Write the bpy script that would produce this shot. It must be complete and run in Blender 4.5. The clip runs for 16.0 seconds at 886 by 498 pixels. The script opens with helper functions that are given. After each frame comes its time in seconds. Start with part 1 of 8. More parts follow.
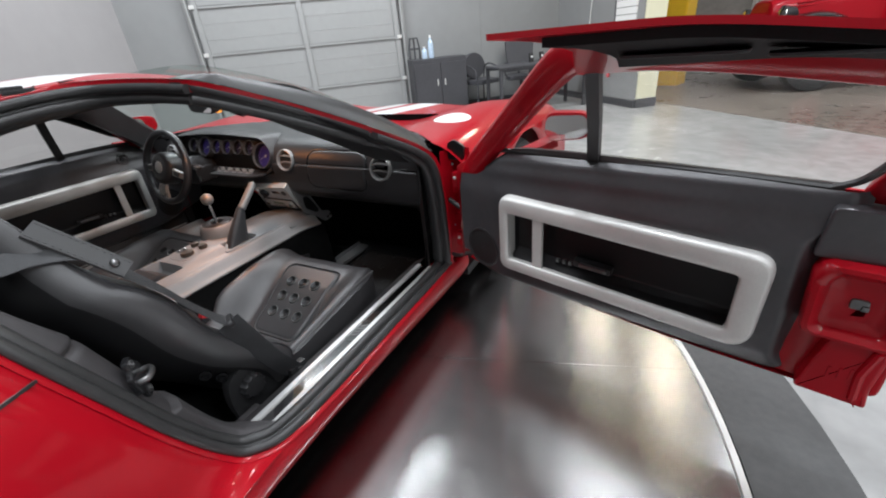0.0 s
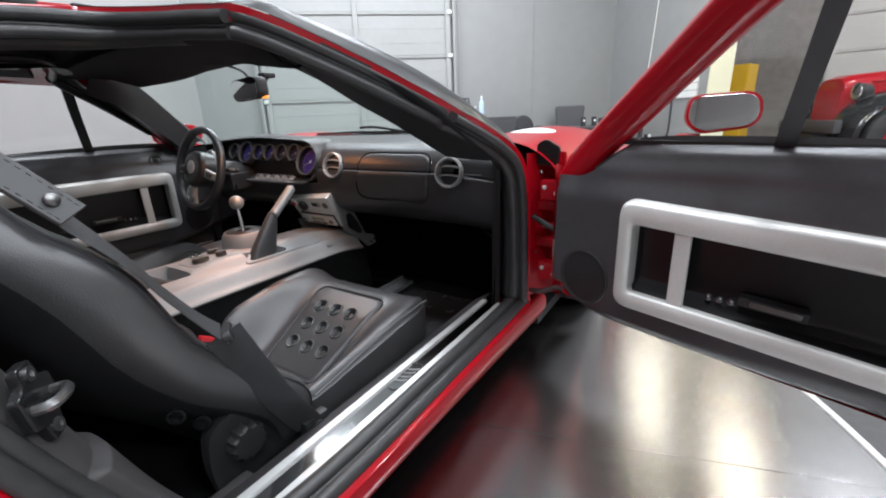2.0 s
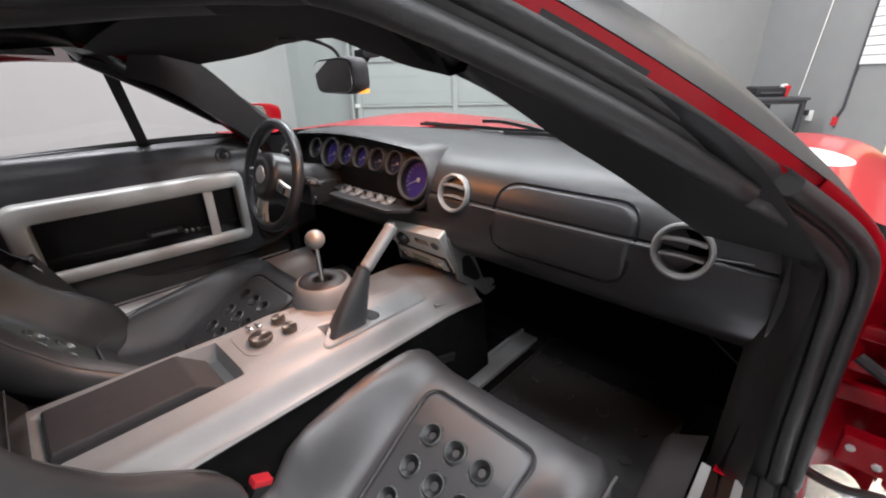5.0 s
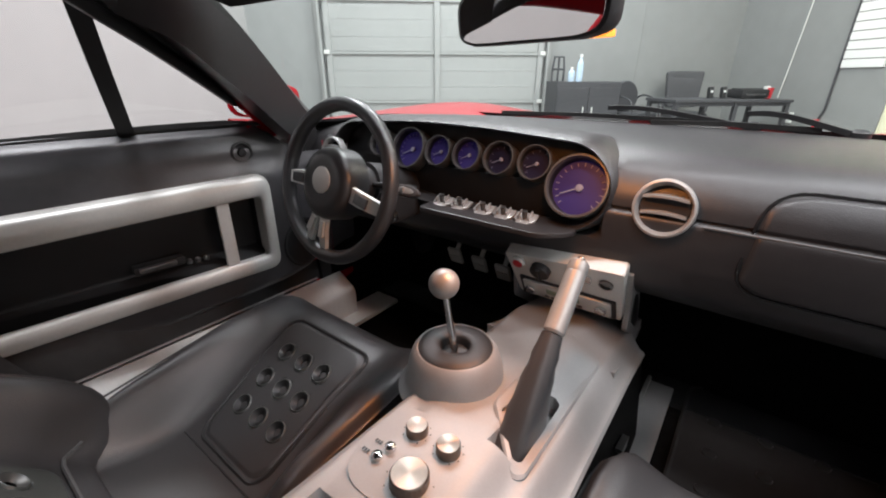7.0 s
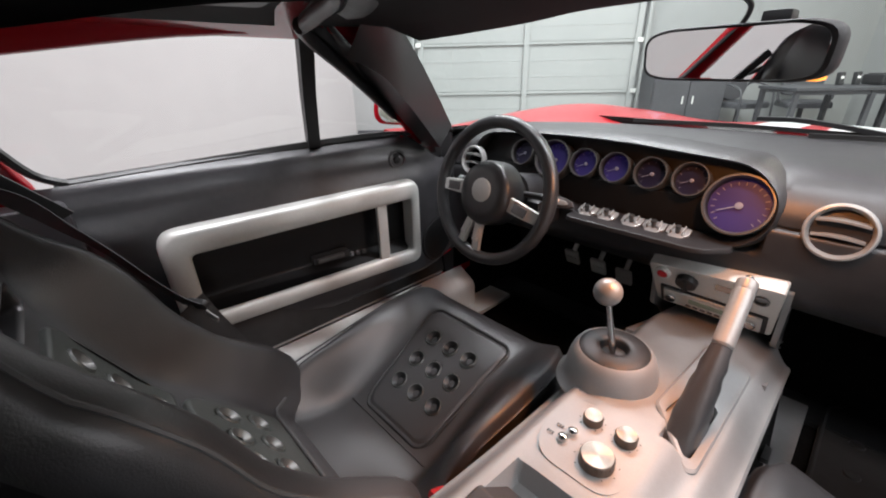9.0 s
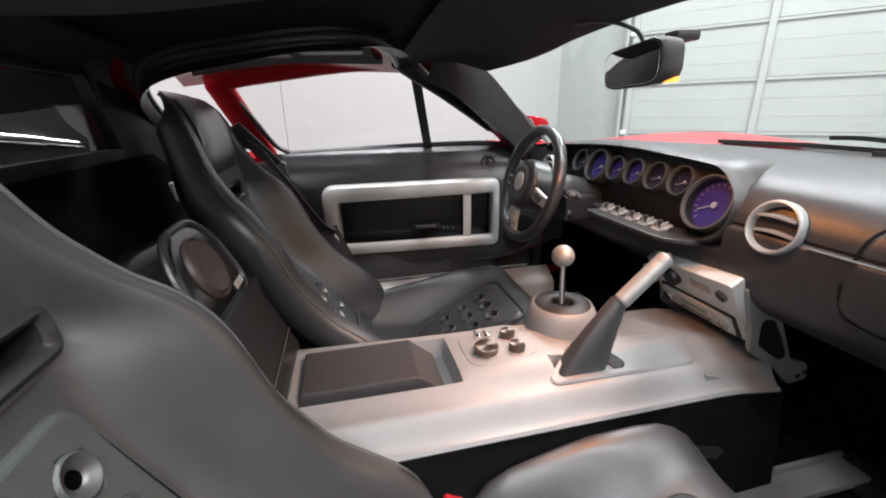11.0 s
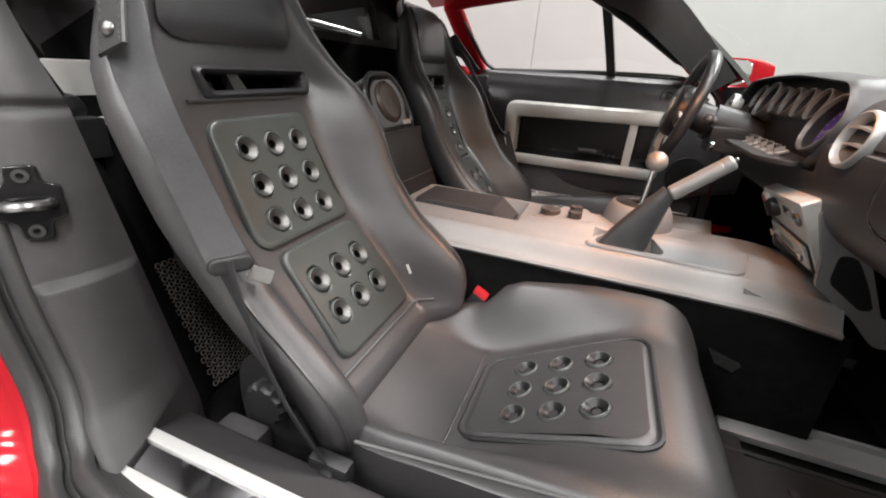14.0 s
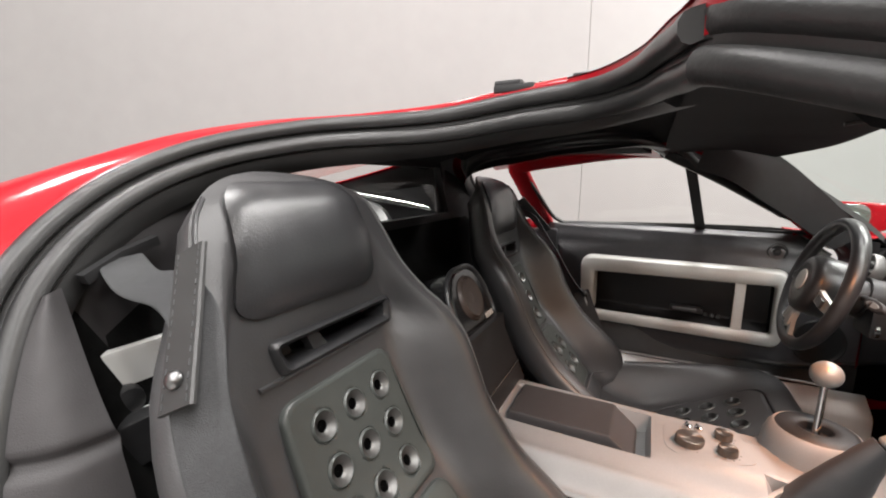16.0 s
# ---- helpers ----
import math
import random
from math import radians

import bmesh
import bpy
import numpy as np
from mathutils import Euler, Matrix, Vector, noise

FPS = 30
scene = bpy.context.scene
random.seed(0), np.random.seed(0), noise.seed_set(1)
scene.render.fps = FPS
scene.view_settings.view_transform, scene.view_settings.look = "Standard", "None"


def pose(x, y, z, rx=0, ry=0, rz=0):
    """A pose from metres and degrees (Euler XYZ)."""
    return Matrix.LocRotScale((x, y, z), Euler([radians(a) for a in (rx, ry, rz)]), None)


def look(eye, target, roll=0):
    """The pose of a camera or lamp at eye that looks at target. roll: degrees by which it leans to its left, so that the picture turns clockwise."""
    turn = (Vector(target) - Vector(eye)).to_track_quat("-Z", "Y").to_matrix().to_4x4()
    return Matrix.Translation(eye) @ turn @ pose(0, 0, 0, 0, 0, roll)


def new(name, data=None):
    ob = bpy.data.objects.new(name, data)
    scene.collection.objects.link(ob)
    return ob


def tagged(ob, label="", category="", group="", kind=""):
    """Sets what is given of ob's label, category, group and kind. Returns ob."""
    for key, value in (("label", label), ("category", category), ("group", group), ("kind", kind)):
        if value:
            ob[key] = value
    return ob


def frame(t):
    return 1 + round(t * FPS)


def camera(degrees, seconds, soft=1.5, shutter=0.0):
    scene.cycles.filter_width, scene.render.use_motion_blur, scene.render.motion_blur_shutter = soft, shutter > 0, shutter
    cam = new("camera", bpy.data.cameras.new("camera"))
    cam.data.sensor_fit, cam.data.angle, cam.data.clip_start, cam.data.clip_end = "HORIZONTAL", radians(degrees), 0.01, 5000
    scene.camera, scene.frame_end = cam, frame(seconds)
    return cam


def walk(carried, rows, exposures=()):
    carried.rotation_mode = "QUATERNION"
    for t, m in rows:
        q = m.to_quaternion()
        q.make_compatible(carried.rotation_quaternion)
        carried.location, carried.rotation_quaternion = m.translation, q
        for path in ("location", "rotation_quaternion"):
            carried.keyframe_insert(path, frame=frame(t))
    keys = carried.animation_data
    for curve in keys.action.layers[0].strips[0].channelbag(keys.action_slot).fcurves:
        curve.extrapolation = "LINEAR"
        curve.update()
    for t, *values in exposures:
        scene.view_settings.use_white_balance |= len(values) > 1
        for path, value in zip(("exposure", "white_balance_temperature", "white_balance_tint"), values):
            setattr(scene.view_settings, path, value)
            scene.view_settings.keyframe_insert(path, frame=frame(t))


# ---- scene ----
cam = camera(94.4, 16.0, 2.0)
PATH = [
    (0.0, 1.5961, -1.0304, 1.1603, 62.815, 5.164, 27.032),
    (0.5, 1.5795, -0.9290, 1.0267, 67.208, 3.509, 24.232),
    (1.0, 1.5333, -0.8681, 0.9168, 70.856, 3.036, 25.977),
    (1.5, 1.4438, -0.8696, 0.8966, 72.379, 2.665, 29.135),
    (2.0, 1.3257, -0.8661, 0.9018, 72.421, 2.214, 32.475),
    (2.5, 1.1788, -0.8462, 0.9232, 71.072, 1.884, 35.265),
    (3.0, 1.0832, -0.8213, 0.9563, 68.784, 1.830, 38.154),
    (3.5, 1.0272, -0.7567, 1.0121, 67.052, 1.875, 41.042),
    (4.0, 1.0058, -0.6645, 1.0638, 66.455, 1.937, 44.095),
    (6.5, 0.3558, -0.4361, 0.9274, 68.549, -0.419, 38.743),
    (7.0, 0.2580, -0.5072, 0.9463, 67.309, -0.104, 36.976),
    (7.5, 0.1871, -0.5695, 0.9574, 65.956, 0.145, 36.622),
    (8.0, 0.1495, -0.6285, 0.9743, 65.172, 0.397, 37.906),
    (8.5, 0.1402, -0.6709, 1.0077, 65.187, 0.666, 41.061),
    (9.0, 0.1718, -0.6796, 1.0161, 65.735, 1.222, 46.495),
    (11.5, 0.7978, -0.3994, 0.9411, 70.639, -0.462, 84.104),
    (12.0, 0.8793, -0.2934, 0.9397, 67.929, -2.214, 91.167),
    (12.5, 0.9533, -0.1889, 0.9048, 65.090, -3.505, 97.987),
    (13.0, 1.0019, -0.1402, 0.8543, 62.946, -4.697, 102.468),
    (13.5, 1.0216, -0.1395, 0.8199, 63.292, -4.525, 107.151),
    (14.0, 1.0197, -0.1751, 0.8150, 66.162, -3.992, 111.362),
    (14.5, 1.0026, -0.2297, 0.8321, 70.017, -3.565, 114.518),
    (15.0, 0.9755, -0.2586, 0.8800, 74.428, -2.828, 116.715),
    (15.5, 0.9417, -0.2734, 0.9241, 78.120, -1.777, 117.513),
    (16.0, 0.8644, -0.3620, 0.9985, 80.307, -0.260, 116.626),
]
walk(cam, [(t, pose(x, y, z, rx, ry, rz)) for t, x, y, z, rx, ry, rz in PATH],
     [(0.0, -0.92, 6150, 8), (1.0, -0.70, 6100, 8), (2.0, -0.55, 6050, 8), (3.0, -0.45, 6050, 9), (4.0, -0.33, 6150, 10), (6.5, -0.28, 6400, 11), (9.0, -0.05, 6350, 11), (11.5, 0.10, 6350, 10), (13.0, 0.06, 6600, 10), (14.0, 0.00, 6700, 10), (15.0, 0.00, 6650, 10), (16.0, -0.04, 6800, 10)])
FLOOR = 0.08
# ---- light: showroom ceiling lamps, added unseen fill, amber map lamp under the mirror ----
world = bpy.data.worlds.new("world")
scene.world = world
world.use_nodes = True
world.node_tree.nodes["Background"].inputs[0].default_value = (0.9, 0.95, 1.0, 1)
world.node_tree.nodes["Background"].inputs[1].default_value = 0.03
scene.view_settings.exposure = 0.0
ROOM = Matrix.Rotation(radians(42), 4, "Z")


def lamp(name, kind, m, power, color, **sizes):
    data = bpy.data.lights.new(name, kind)
    data.energy, data.color = power, color
    for key, value in sizes.items():
        if key == "sx":
            data.shape, data.size = "RECTANGLE", value
        elif key == "sy":
            data.size_y = value
        elif key == "radius":
            data.shadow_soft_size = value
    ob = new(name, data)
    ob.matrix_world = m
    return ob


# Last three lamps are unseen, added as fill on surfaces facing the passenger side.
for lx, ly, lz, power in ((-0.8, 3.5, 4.7, 235), (1.2, 3.7, 4.7, 225), (-0.9, 0.0, 6.7, 280), (2.6, 0.0, 6.7, 280), (-1.2, -3.4, 6.7, 230), (2.6, -3.4, 6.7, 190), (6.5, 0.5, 6.7, 300), (6.5, -4.5, 6.7, 300), (0.8, -6.8, 6.7, 240), (5.2, -7.4, 6.7, 300), (9.8, -1.6, 6.7, 300), (9.8, -6.0, 6.7, 300)):
    lamp("ceiling_and_fill_light", "AREA", ROOM @ pose(lx, ly, lz), power, (0.98, 0.98, 1.0), sx=1.5, sy=0.7)
for lx, ly in ((4.0, 2.95), (4.1, 1.5)):
    lamp("bay_lamp_light", "AREA", ROOM @ pose(lx, ly, 3.25), 30, (1.0, 0.86, 0.66), sx=0.5, sy=0.16)
ml = lamp("map_lamp_light", "SPOT", look((0.06, 0.0, 0.965), (0.00, -0.235, 0.50)), 10.0, (1.0, 0.32, 0.07), radius=0.02)
ml.data.spot_size, ml.data.spot_blend = radians(66), 0.8
mw = lamp("map_lamp_glow", "SPOT", pose(0.06, 0.0, 0.965), 3.6, (1.0, 0.34, 0.08), radius=0.02)
mw.data.spot_size, mw.data.spot_blend = radians(165), 0.5


# ---- materials ----
def material(name, color, rough=0.5, metal=0.0, coat=0.0, grain=0.0, scale=40.0, bump=0.0, bscale=300.0, spec=0.5, vary=0.0, emit=0.0, stretch=(1, 1, 1)):
    """Principled surface with colour variation at two scales and fine relief."""
    mat = bpy.data.materials.new(name)
    mat.use_nodes = True
    nt = mat.node_tree
    b = nt.nodes["Principled BSDF"]
    b.inputs["Base Color"].default_value = (*color, 1)
    b.inputs["Roughness"].default_value = rough
    b.inputs["Metallic"].default_value = metal
    b.inputs["Coat Weight"].default_value = coat
    b.inputs["Coat Roughness"].default_value = 0.1
    b.inputs["Specular IOR Level"].default_value = spec
    if emit:
        b.inputs["Emission Color"].default_value = (*color, 1)
        b.inputs["Emission Strength"].default_value = emit
    tc = nt.nodes.new("ShaderNodeTexCoord")
    mp = nt.nodes.new("ShaderNodeMapping")
    mp.inputs["Scale"].default_value = stretch
    nt.links.new(tc.outputs["Object"], mp.inputs[0])
    if grain or vary:
        n1 = nt.nodes.new("ShaderNodeTexNoise")
        n1.inputs["Scale"].default_value, n1.inputs["Detail"].default_value = scale, 6
        n2 = nt.nodes.new("ShaderNodeTexNoise")
        n2.inputs["Scale"].default_value, n2.inputs["Detail"].default_value = scale / 9, 3
        nt.links.new(mp.outputs[0], n1.inputs["Vector"])
        nt.links.new(mp.outputs[0], n2.inputs["Vector"])
        add = nt.nodes.new("ShaderNodeMath")
        add.operation = "ADD"
        nt.links.new(n1.outputs["Fac"], add.inputs[0])
        nt.links.new(n2.outputs["Fac"], add.inputs[1])
        if grain:
            ramp = nt.nodes.new("ShaderNodeMapRange")
            ramp.inputs["From Min"].default_value, ramp.inputs["From Max"].default_value = 0.6, 1.4
            ramp.inputs["To Min"].default_value, ramp.inputs["To Max"].default_value = 1 - grain, 1 + grain
            nt.links.new(add.outputs[0], ramp.inputs[0])
            mul = nt.nodes.new("ShaderNodeMix")
            mul.data_type, mul.blend_type = "RGBA", "MULTIPLY"
            mul.inputs["Factor"].default_value = 1
            mul.inputs[6].default_value = (*color, 1)
            nt.links.new(ramp.outputs[0], mul.inputs[7])
            nt.links.new(mul.outputs[2], b.inputs["Base Color"])
        if vary:
            rr = nt.nodes.new("ShaderNodeMapRange")
            rr.inputs["From Min"].default_value, rr.inputs["From Max"].default_value = 0.6, 1.4
            rr.inputs["To Min"].default_value, rr.inputs["To Max"].default_value = max(rough - vary, 0.02), rough + vary
            nt.links.new(add.outputs[0], rr.inputs[0])
            nt.links.new(rr.outputs[0], b.inputs["Roughness"])
    if bump:
        n3 = nt.nodes.new("ShaderNodeTexNoise")
        n3.inputs["Scale"].default_value, n3.inputs["Detail"].default_value = bscale, 4
        nt.links.new(mp.outputs[0], n3.inputs["Vector"])
        bp = nt.nodes.new("ShaderNodeBump")
        bp.inputs["Strength"].default_value, bp.inputs["Distance"].default_value = bump, 0.002
        nt.links.new(n3.outputs["Fac"], bp.inputs["Height"])
        nt.links.new(bp.outputs[0], b.inputs["Normal"])
    return mat


def glass_material(name, tint, gloss):
    """Thin glass: clear with a faint tint, mirror gloss by Fresnel."""
    mat = bpy.data.materials.new(name)
    mat.use_nodes = True
    nt = mat.node_tree
    nt.nodes.remove(nt.nodes["Principled BSDF"])
    out = nt.nodes["Material Output"]
    tr = nt.nodes.new("ShaderNodeBsdfTransparent")
    tr.inputs[0].default_value = (*tint, 1)
    gl = nt.nodes.new("ShaderNodeBsdfGlossy")
    gl.inputs["Roughness"].default_value = 0.03
    lw = nt.nodes.new("ShaderNodeLayerWeight")
    pw = nt.nodes.new("ShaderNodeMath")
    pw.operation = "POWER"
    pw.inputs[1].default_value = 4.0
    nt.links.new(lw.outputs["Facing"], pw.inputs[0])
    fr = nt.nodes.new("ShaderNodeMath")
    fr.operation = "MULTIPLY_ADD"
    fr.inputs[1].default_value, fr.inputs[2].default_value = gloss, 0.035
    nt.links.new(pw.outputs[0], fr.inputs[0])
    mix = nt.nodes.new("ShaderNodeMixShader")
    nt.links.new(fr.outputs[0], mix.inputs[0])
    nt.links.new(tr.outputs[0], mix.inputs[1])
    nt.links.new(gl.outputs[0], mix.inputs[2])
    nt.links.new(mix.outputs[0], out.inputs[0])
    return mat


def stripe_paint(name, bands):
    """Red lacquer with white racing bands at |x| inside the given ranges."""
    mat = material(name, (0.37, 0.002, 0.010), 0.45, coat=0.6, spec=0.12)
    nt = mat.node_tree
    b = nt.nodes["Principled BSDF"]
    tc = nt.nodes.new("ShaderNodeTexCoord")
    sep = nt.nodes.new("ShaderNodeSeparateXYZ")
    nt.links.new(tc.outputs["Object"], sep.inputs[0])
    ab = nt.nodes.new("ShaderNodeMath")
    ab.operation = "ABSOLUTE"
    nt.links.new(sep.outputs[0], ab.inputs[0])
    total = None
    for lo, hi in bands:
        c = nt.nodes.new("ShaderNodeMath")
        c.operation = "COMPARE"
        c.inputs[1].default_value, c.inputs[2].default_value = (lo + hi) / 2, (hi - lo) / 2
        nt.links.new(ab.outputs[0], c.inputs[0])
        total = c
    mix = nt.nodes.new("ShaderNodeMix")
    mix.data_type = "RGBA"
    mix.inputs[6].default_value = (0.37, 0.002, 0.010, 1)
    mix.inputs[7].default_value = (0.75, 0.75, 0.74, 1)
    nt.links.new(total.outputs[0], mix.inputs["Factor"])
    nt.links.new(mix.outputs[2], b.inputs["Base Color"])
    return mat


RED = material("red_lacquer", (0.37, 0.002, 0.010), 0.45, coat=0.6, spec=0.12, grain=0.02, scale=8)
STRIPE = stripe_paint("striped_lacquer", [(0.035, 0.19)])
LEATHER = material("black_leather", (0.047, 0.0463, 0.048), 0.41, grain=0.12, scale=30, bump=0.22, bscale=420, vary=0.05, spec=0.85)
LEATHER2 = material("soft_black_leather", (0.030, 0.030, 0.032), 0.32, grain=0.1, scale=25, bump=0.2, bscale=380, vary=0.05, spec=0.8)
PANELLEATHER = material("panel_leather", (0.064, 0.070, 0.066), 0.31, grain=0.1, scale=30, bump=0.2, bscale=500)
DASH = material("dash_skin", (0.025, 0.0242, 0.0255), 0.38, grain=0.2, scale=60, bump=0.22, bscale=600, spec=0.55)
# Paler copy of the dash skin: light on the doors put into its colour.
DOORTRIM = material("door_skin_lit", (0.046, 0.045, 0.049), 0.34, grain=0.2, scale=60, bump=0.2, bscale=600, spec=0.9)
HEADLINER = material("black_headliner_cloth", (0.007, 0.0068, 0.007), 0.8, grain=0.2, scale=200, bump=0.3, bscale=700, spec=0.3)
PLASTIC = material("black_plastic", (0.02, 0.02, 0.021), 0.45, grain=0.2, scale=50, bump=0.15, bscale=500)
GLOSSBLACK = material("gloss_black", (0.012, 0.012, 0.013), 0.12, grain=0.2, scale=15)
RUBBER = material("black_rubber", (0.03, 0.03, 0.03), 0.38, grain=0.25, scale=40, bump=0.2, bscale=300)
SATIN = material("satin_black", (0.03, 0.03, 0.03), 0.42, grain=0.2, scale=20, vary=0.1)
CARPET = material("black_carpet", (0.007, 0.007, 0.007), 0.95, grain=0.5, scale=400, bump=0.9, bscale=900, spec=0.08)
SHELL = material("black_seat_shell", (0.012, 0.012, 0.013), 0.5, grain=0.2, scale=60, bump=0.2, bscale=500)
TRIMGREY = material("grey_trim_skin", (0.040, 0.0375, 0.039), 0.6, grain=0.15, scale=50, bump=0.3, bscale=700)
SILVER = material("silver_paint", (0.285, 0.285, 0.283), 0.56, metal=0.25, grain=0.05, scale=300, bump=0.05, bscale=900)
SATINALU = material("satin_aluminium", (0.70, 0.70, 0.67), 0.45, metal=0.3, grain=0.06, scale=200)
VENTMETAL = material("vent_satin_silver", (0.35, 0.35, 0.342), 0.4, metal=0.4, grain=0.06, scale=200)
TOGGLEMETAL = material("toggle_guard_metal", (0.42, 0.41, 0.40), 0.32, metal=0.7, grain=0.08, scale=150)
CHROME = material("chrome", (0.75, 0.75, 0.75), 0.1, metal=1.0)
DARKMETAL = material("gunmetal", (0.2, 0.2, 0.2), 0.28, metal=0.9, grain=0.2, scale=80)
WHITEPAINT = material("white_paint", (0.78, 0.78, 0.76), 0.4, grain=0.04, scale=20)
GLASS = glass_material("clear_glass", (0.84, 0.91, 0.88), 0.45)
SIDEGLASS = glass_material("side_glass", (0.93, 0.93, 0.92), 0.4)
MIRROR = material("mirror_glass", (0.85, 0.85, 0.85), 0.01, metal=1.0)
REDPLASTIC = material("red_plastic", (0.6, 0.03, 0.04), 0.35)
GAUGEBLACK = material("gauge_panel_black", (0.007, 0.007, 0.0075), 0.5, grain=0.2, scale=60)
# Near-black that darkens the door recess and the pillar hollow by colour.
RECESS = material("recess_darkening_black", (0.006, 0.006, 0.0065), 0.30, grain=0.2, scale=60, bump=0.1, bscale=500)
GAUGE = material("gauge_face", (0.012, 0.010, 0.03), 0.35)
TICK = material("dial_marks", (0.22, 0.22, 0.28), 0.5)
DIALGLOW = material("violet_lit_dial", (0.02, 0.012, 0.105), 0.5, emit=0.16)
AMBER = material("lit_amber_lens", (1.0, 0.36, 0.05), 0.3, emit=1.8)
# Flat black for eyelet centres, vent wells and slot back: shade as colour.
VOID = material("hollow_shade_black", (0.003, 0.003, 0.003), 0.9, spec=0.0)
CONE = material("brown_speaker_cone", (0.075, 0.055, 0.047), 0.45, grain=0.15, scale=90)
THREAD = material("black_thread", (0.045, 0.045, 0.047), 0.7)
# Grey of stitching and piping; also colours the highlight on the dash crease.
STITCHGLINT = material("grey_stitch_and_highlight", (0.10, 0.10, 0.10), 0.7)
WEBBING = material("seat_belt_webbing", (0.034, 0.035, 0.037), 0.6, grain=0.3, scale=300, bump=0.5, bscale=900)
WALL = material("grey_wall_paint", (0.25, 0.254, 0.25), 0.6, grain=0.06, scale=6, bump=0.1, bscale=120)
WARMWALL = material("pale_wall_paint", (0.335, 0.322, 0.318), 0.6, grain=0.04, scale=6, bump=0.1, bscale=120)
CONCRETEWALL = material("raw_concrete", (0.22, 0.20, 0.175), 0.8, grain=0.25, scale=9, bump=0.4, bscale=60)
DOORPANEL = material("garage_door_enamel", (0.31, 0.314, 0.306), 0.45, grain=0.05, scale=12)
# White enamel; the bay lamps' warm light is put into its colour.
BAYDOOR = material("lamplit_white_door_enamel", (0.56, 0.54, 0.50), 0.5, grain=0.06, scale=12)
CEILING = material("ceiling_paint", (0.34, 0.34, 0.335), 0.8, grain=0.1, scale=4)
CONCRETE = material("polished_concrete", (0.34, 0.34, 0.333), 0.20, grain=0.22, scale=9, vary=0.1)
PLATE = material("brushed_plate", (0.41, 0.40, 0.395), 0.26, metal=1.0, grain=0.12, scale=6, stretch=(1, 6, 1))
for plate_tree in [PLATE.node_tree]:
    plate_node = plate_tree.nodes["Principled BSDF"]
    brush = plate_tree.nodes.new("ShaderNodeCombineXYZ")
    brush.inputs[0].default_value, brush.inputs[1].default_value = -0.35, 1.0
    plate_tree.links.new(brush.outputs[0], plate_node.inputs["Tangent"])
    plate_node.inputs["Anisotropic"].default_value = 0.75
RAMP = material("dark_rubber_ring", (0.07, 0.07, 0.07), 0.6, grain=0.2, scale=40, bump=0.3, bscale=300)
YELLOW = material("yellow_enamel", (0.7, 0.42, 0.02), 0.4, grain=0.06, scale=12)
CREAM = material("cream_paint", (0.7, 0.68, 0.5), 0.5, grain=0.05, scale=10)
DARKGREY = material("dark_grey_paint", (0.05, 0.05, 0.055), 0.5, grain=0.15, scale=30)
BAYFLOOR = material("stained_bay_floor", (0.20, 0.175, 0.15), 0.32, grain=0.3, scale=7, vary=0.1)
KNOB = material("turned_knob_metal", (0.19, 0.155, 0.132), 0.36, metal=0.9, grain=0.12, scale=160)
turned = KNOB.node_tree.nodes.new("ShaderNodeTangent")
turned.direction_type, turned.axis = "RADIAL", "Z"
KNOB.node_tree.links.new(turned.outputs[0], KNOB.node_tree.nodes["Principled BSDF"].inputs["Tangent"])
KNOB.node_tree.nodes["Principled BSDF"].inputs["Anisotropic"].default_value = 0.85
INNERSILL = material("brushed_inner_sill", (0.56, 0.56, 0.545), 0.45, metal=0.0, grain=0.06, scale=90, stretch=(1, 8, 1))
TYRE = material("tyre_rubber", (0.03, 0.03, 0.03), 0.75, grain=0.3, scale=40, bump=0.4, bscale=120)
BOTTLE = material("clear_bottle", (0.5, 0.62, 0.75), 0.15, grain=0.1, scale=30)
SCREEN = material("radio_display", (0.35, 0.42, 0.33), 0.25)

# ---- building helpers ----
WORLD = {}


def thing(name, place, label, category, group=""):
    ob = tagged(new(name), label, category, group)
    ob.empty_display_size = 0.05
    ob.matrix_basis = Matrix.Translation(place)
    WORLD[ob] = ob.matrix_basis.copy()
    return ob


def link(name, bm, mat, parent=None, label="", xf=None, angle=40):
    if xf is not None:
        bmesh.ops.transform(bm, matrix=xf, verts=bm.verts)
    bmesh.ops.recalc_face_normals(bm, faces=bm.faces)
    me = bpy.data.meshes.new(name)
    bm.to_mesh(me)
    bm.free()
    me.materials.append(mat)
    me.polygons.foreach_set("use_smooth", [True] * len(me.polygons))
    me.set_sharp_from_angle(angle=radians(angle))
    ob = new(name, me)
    if len(me.polygons) > 5 and name != "eyelet":
        ob.modifiers.new("even_normals", "WEIGHTED_NORMAL").keep_sharp = True
    WORLD[ob] = Matrix.Identity(4)
    if parent is not None:
        ob.parent = parent
        ob.matrix_parent_inverse = WORLD[parent].inverted()
    if label:
        ob["label"] = label
    return ob


def part(name, bm, mat, parent, label="", xf=None, angle=40):
    return link(name, bm, mat, parent, label, xf, angle)


def solid(name, bm, mat, label, category, kind="", xf=None, angle=40, group=""):
    return tagged(link(name, bm, mat, None, "", xf, angle), label, category, group, kind)


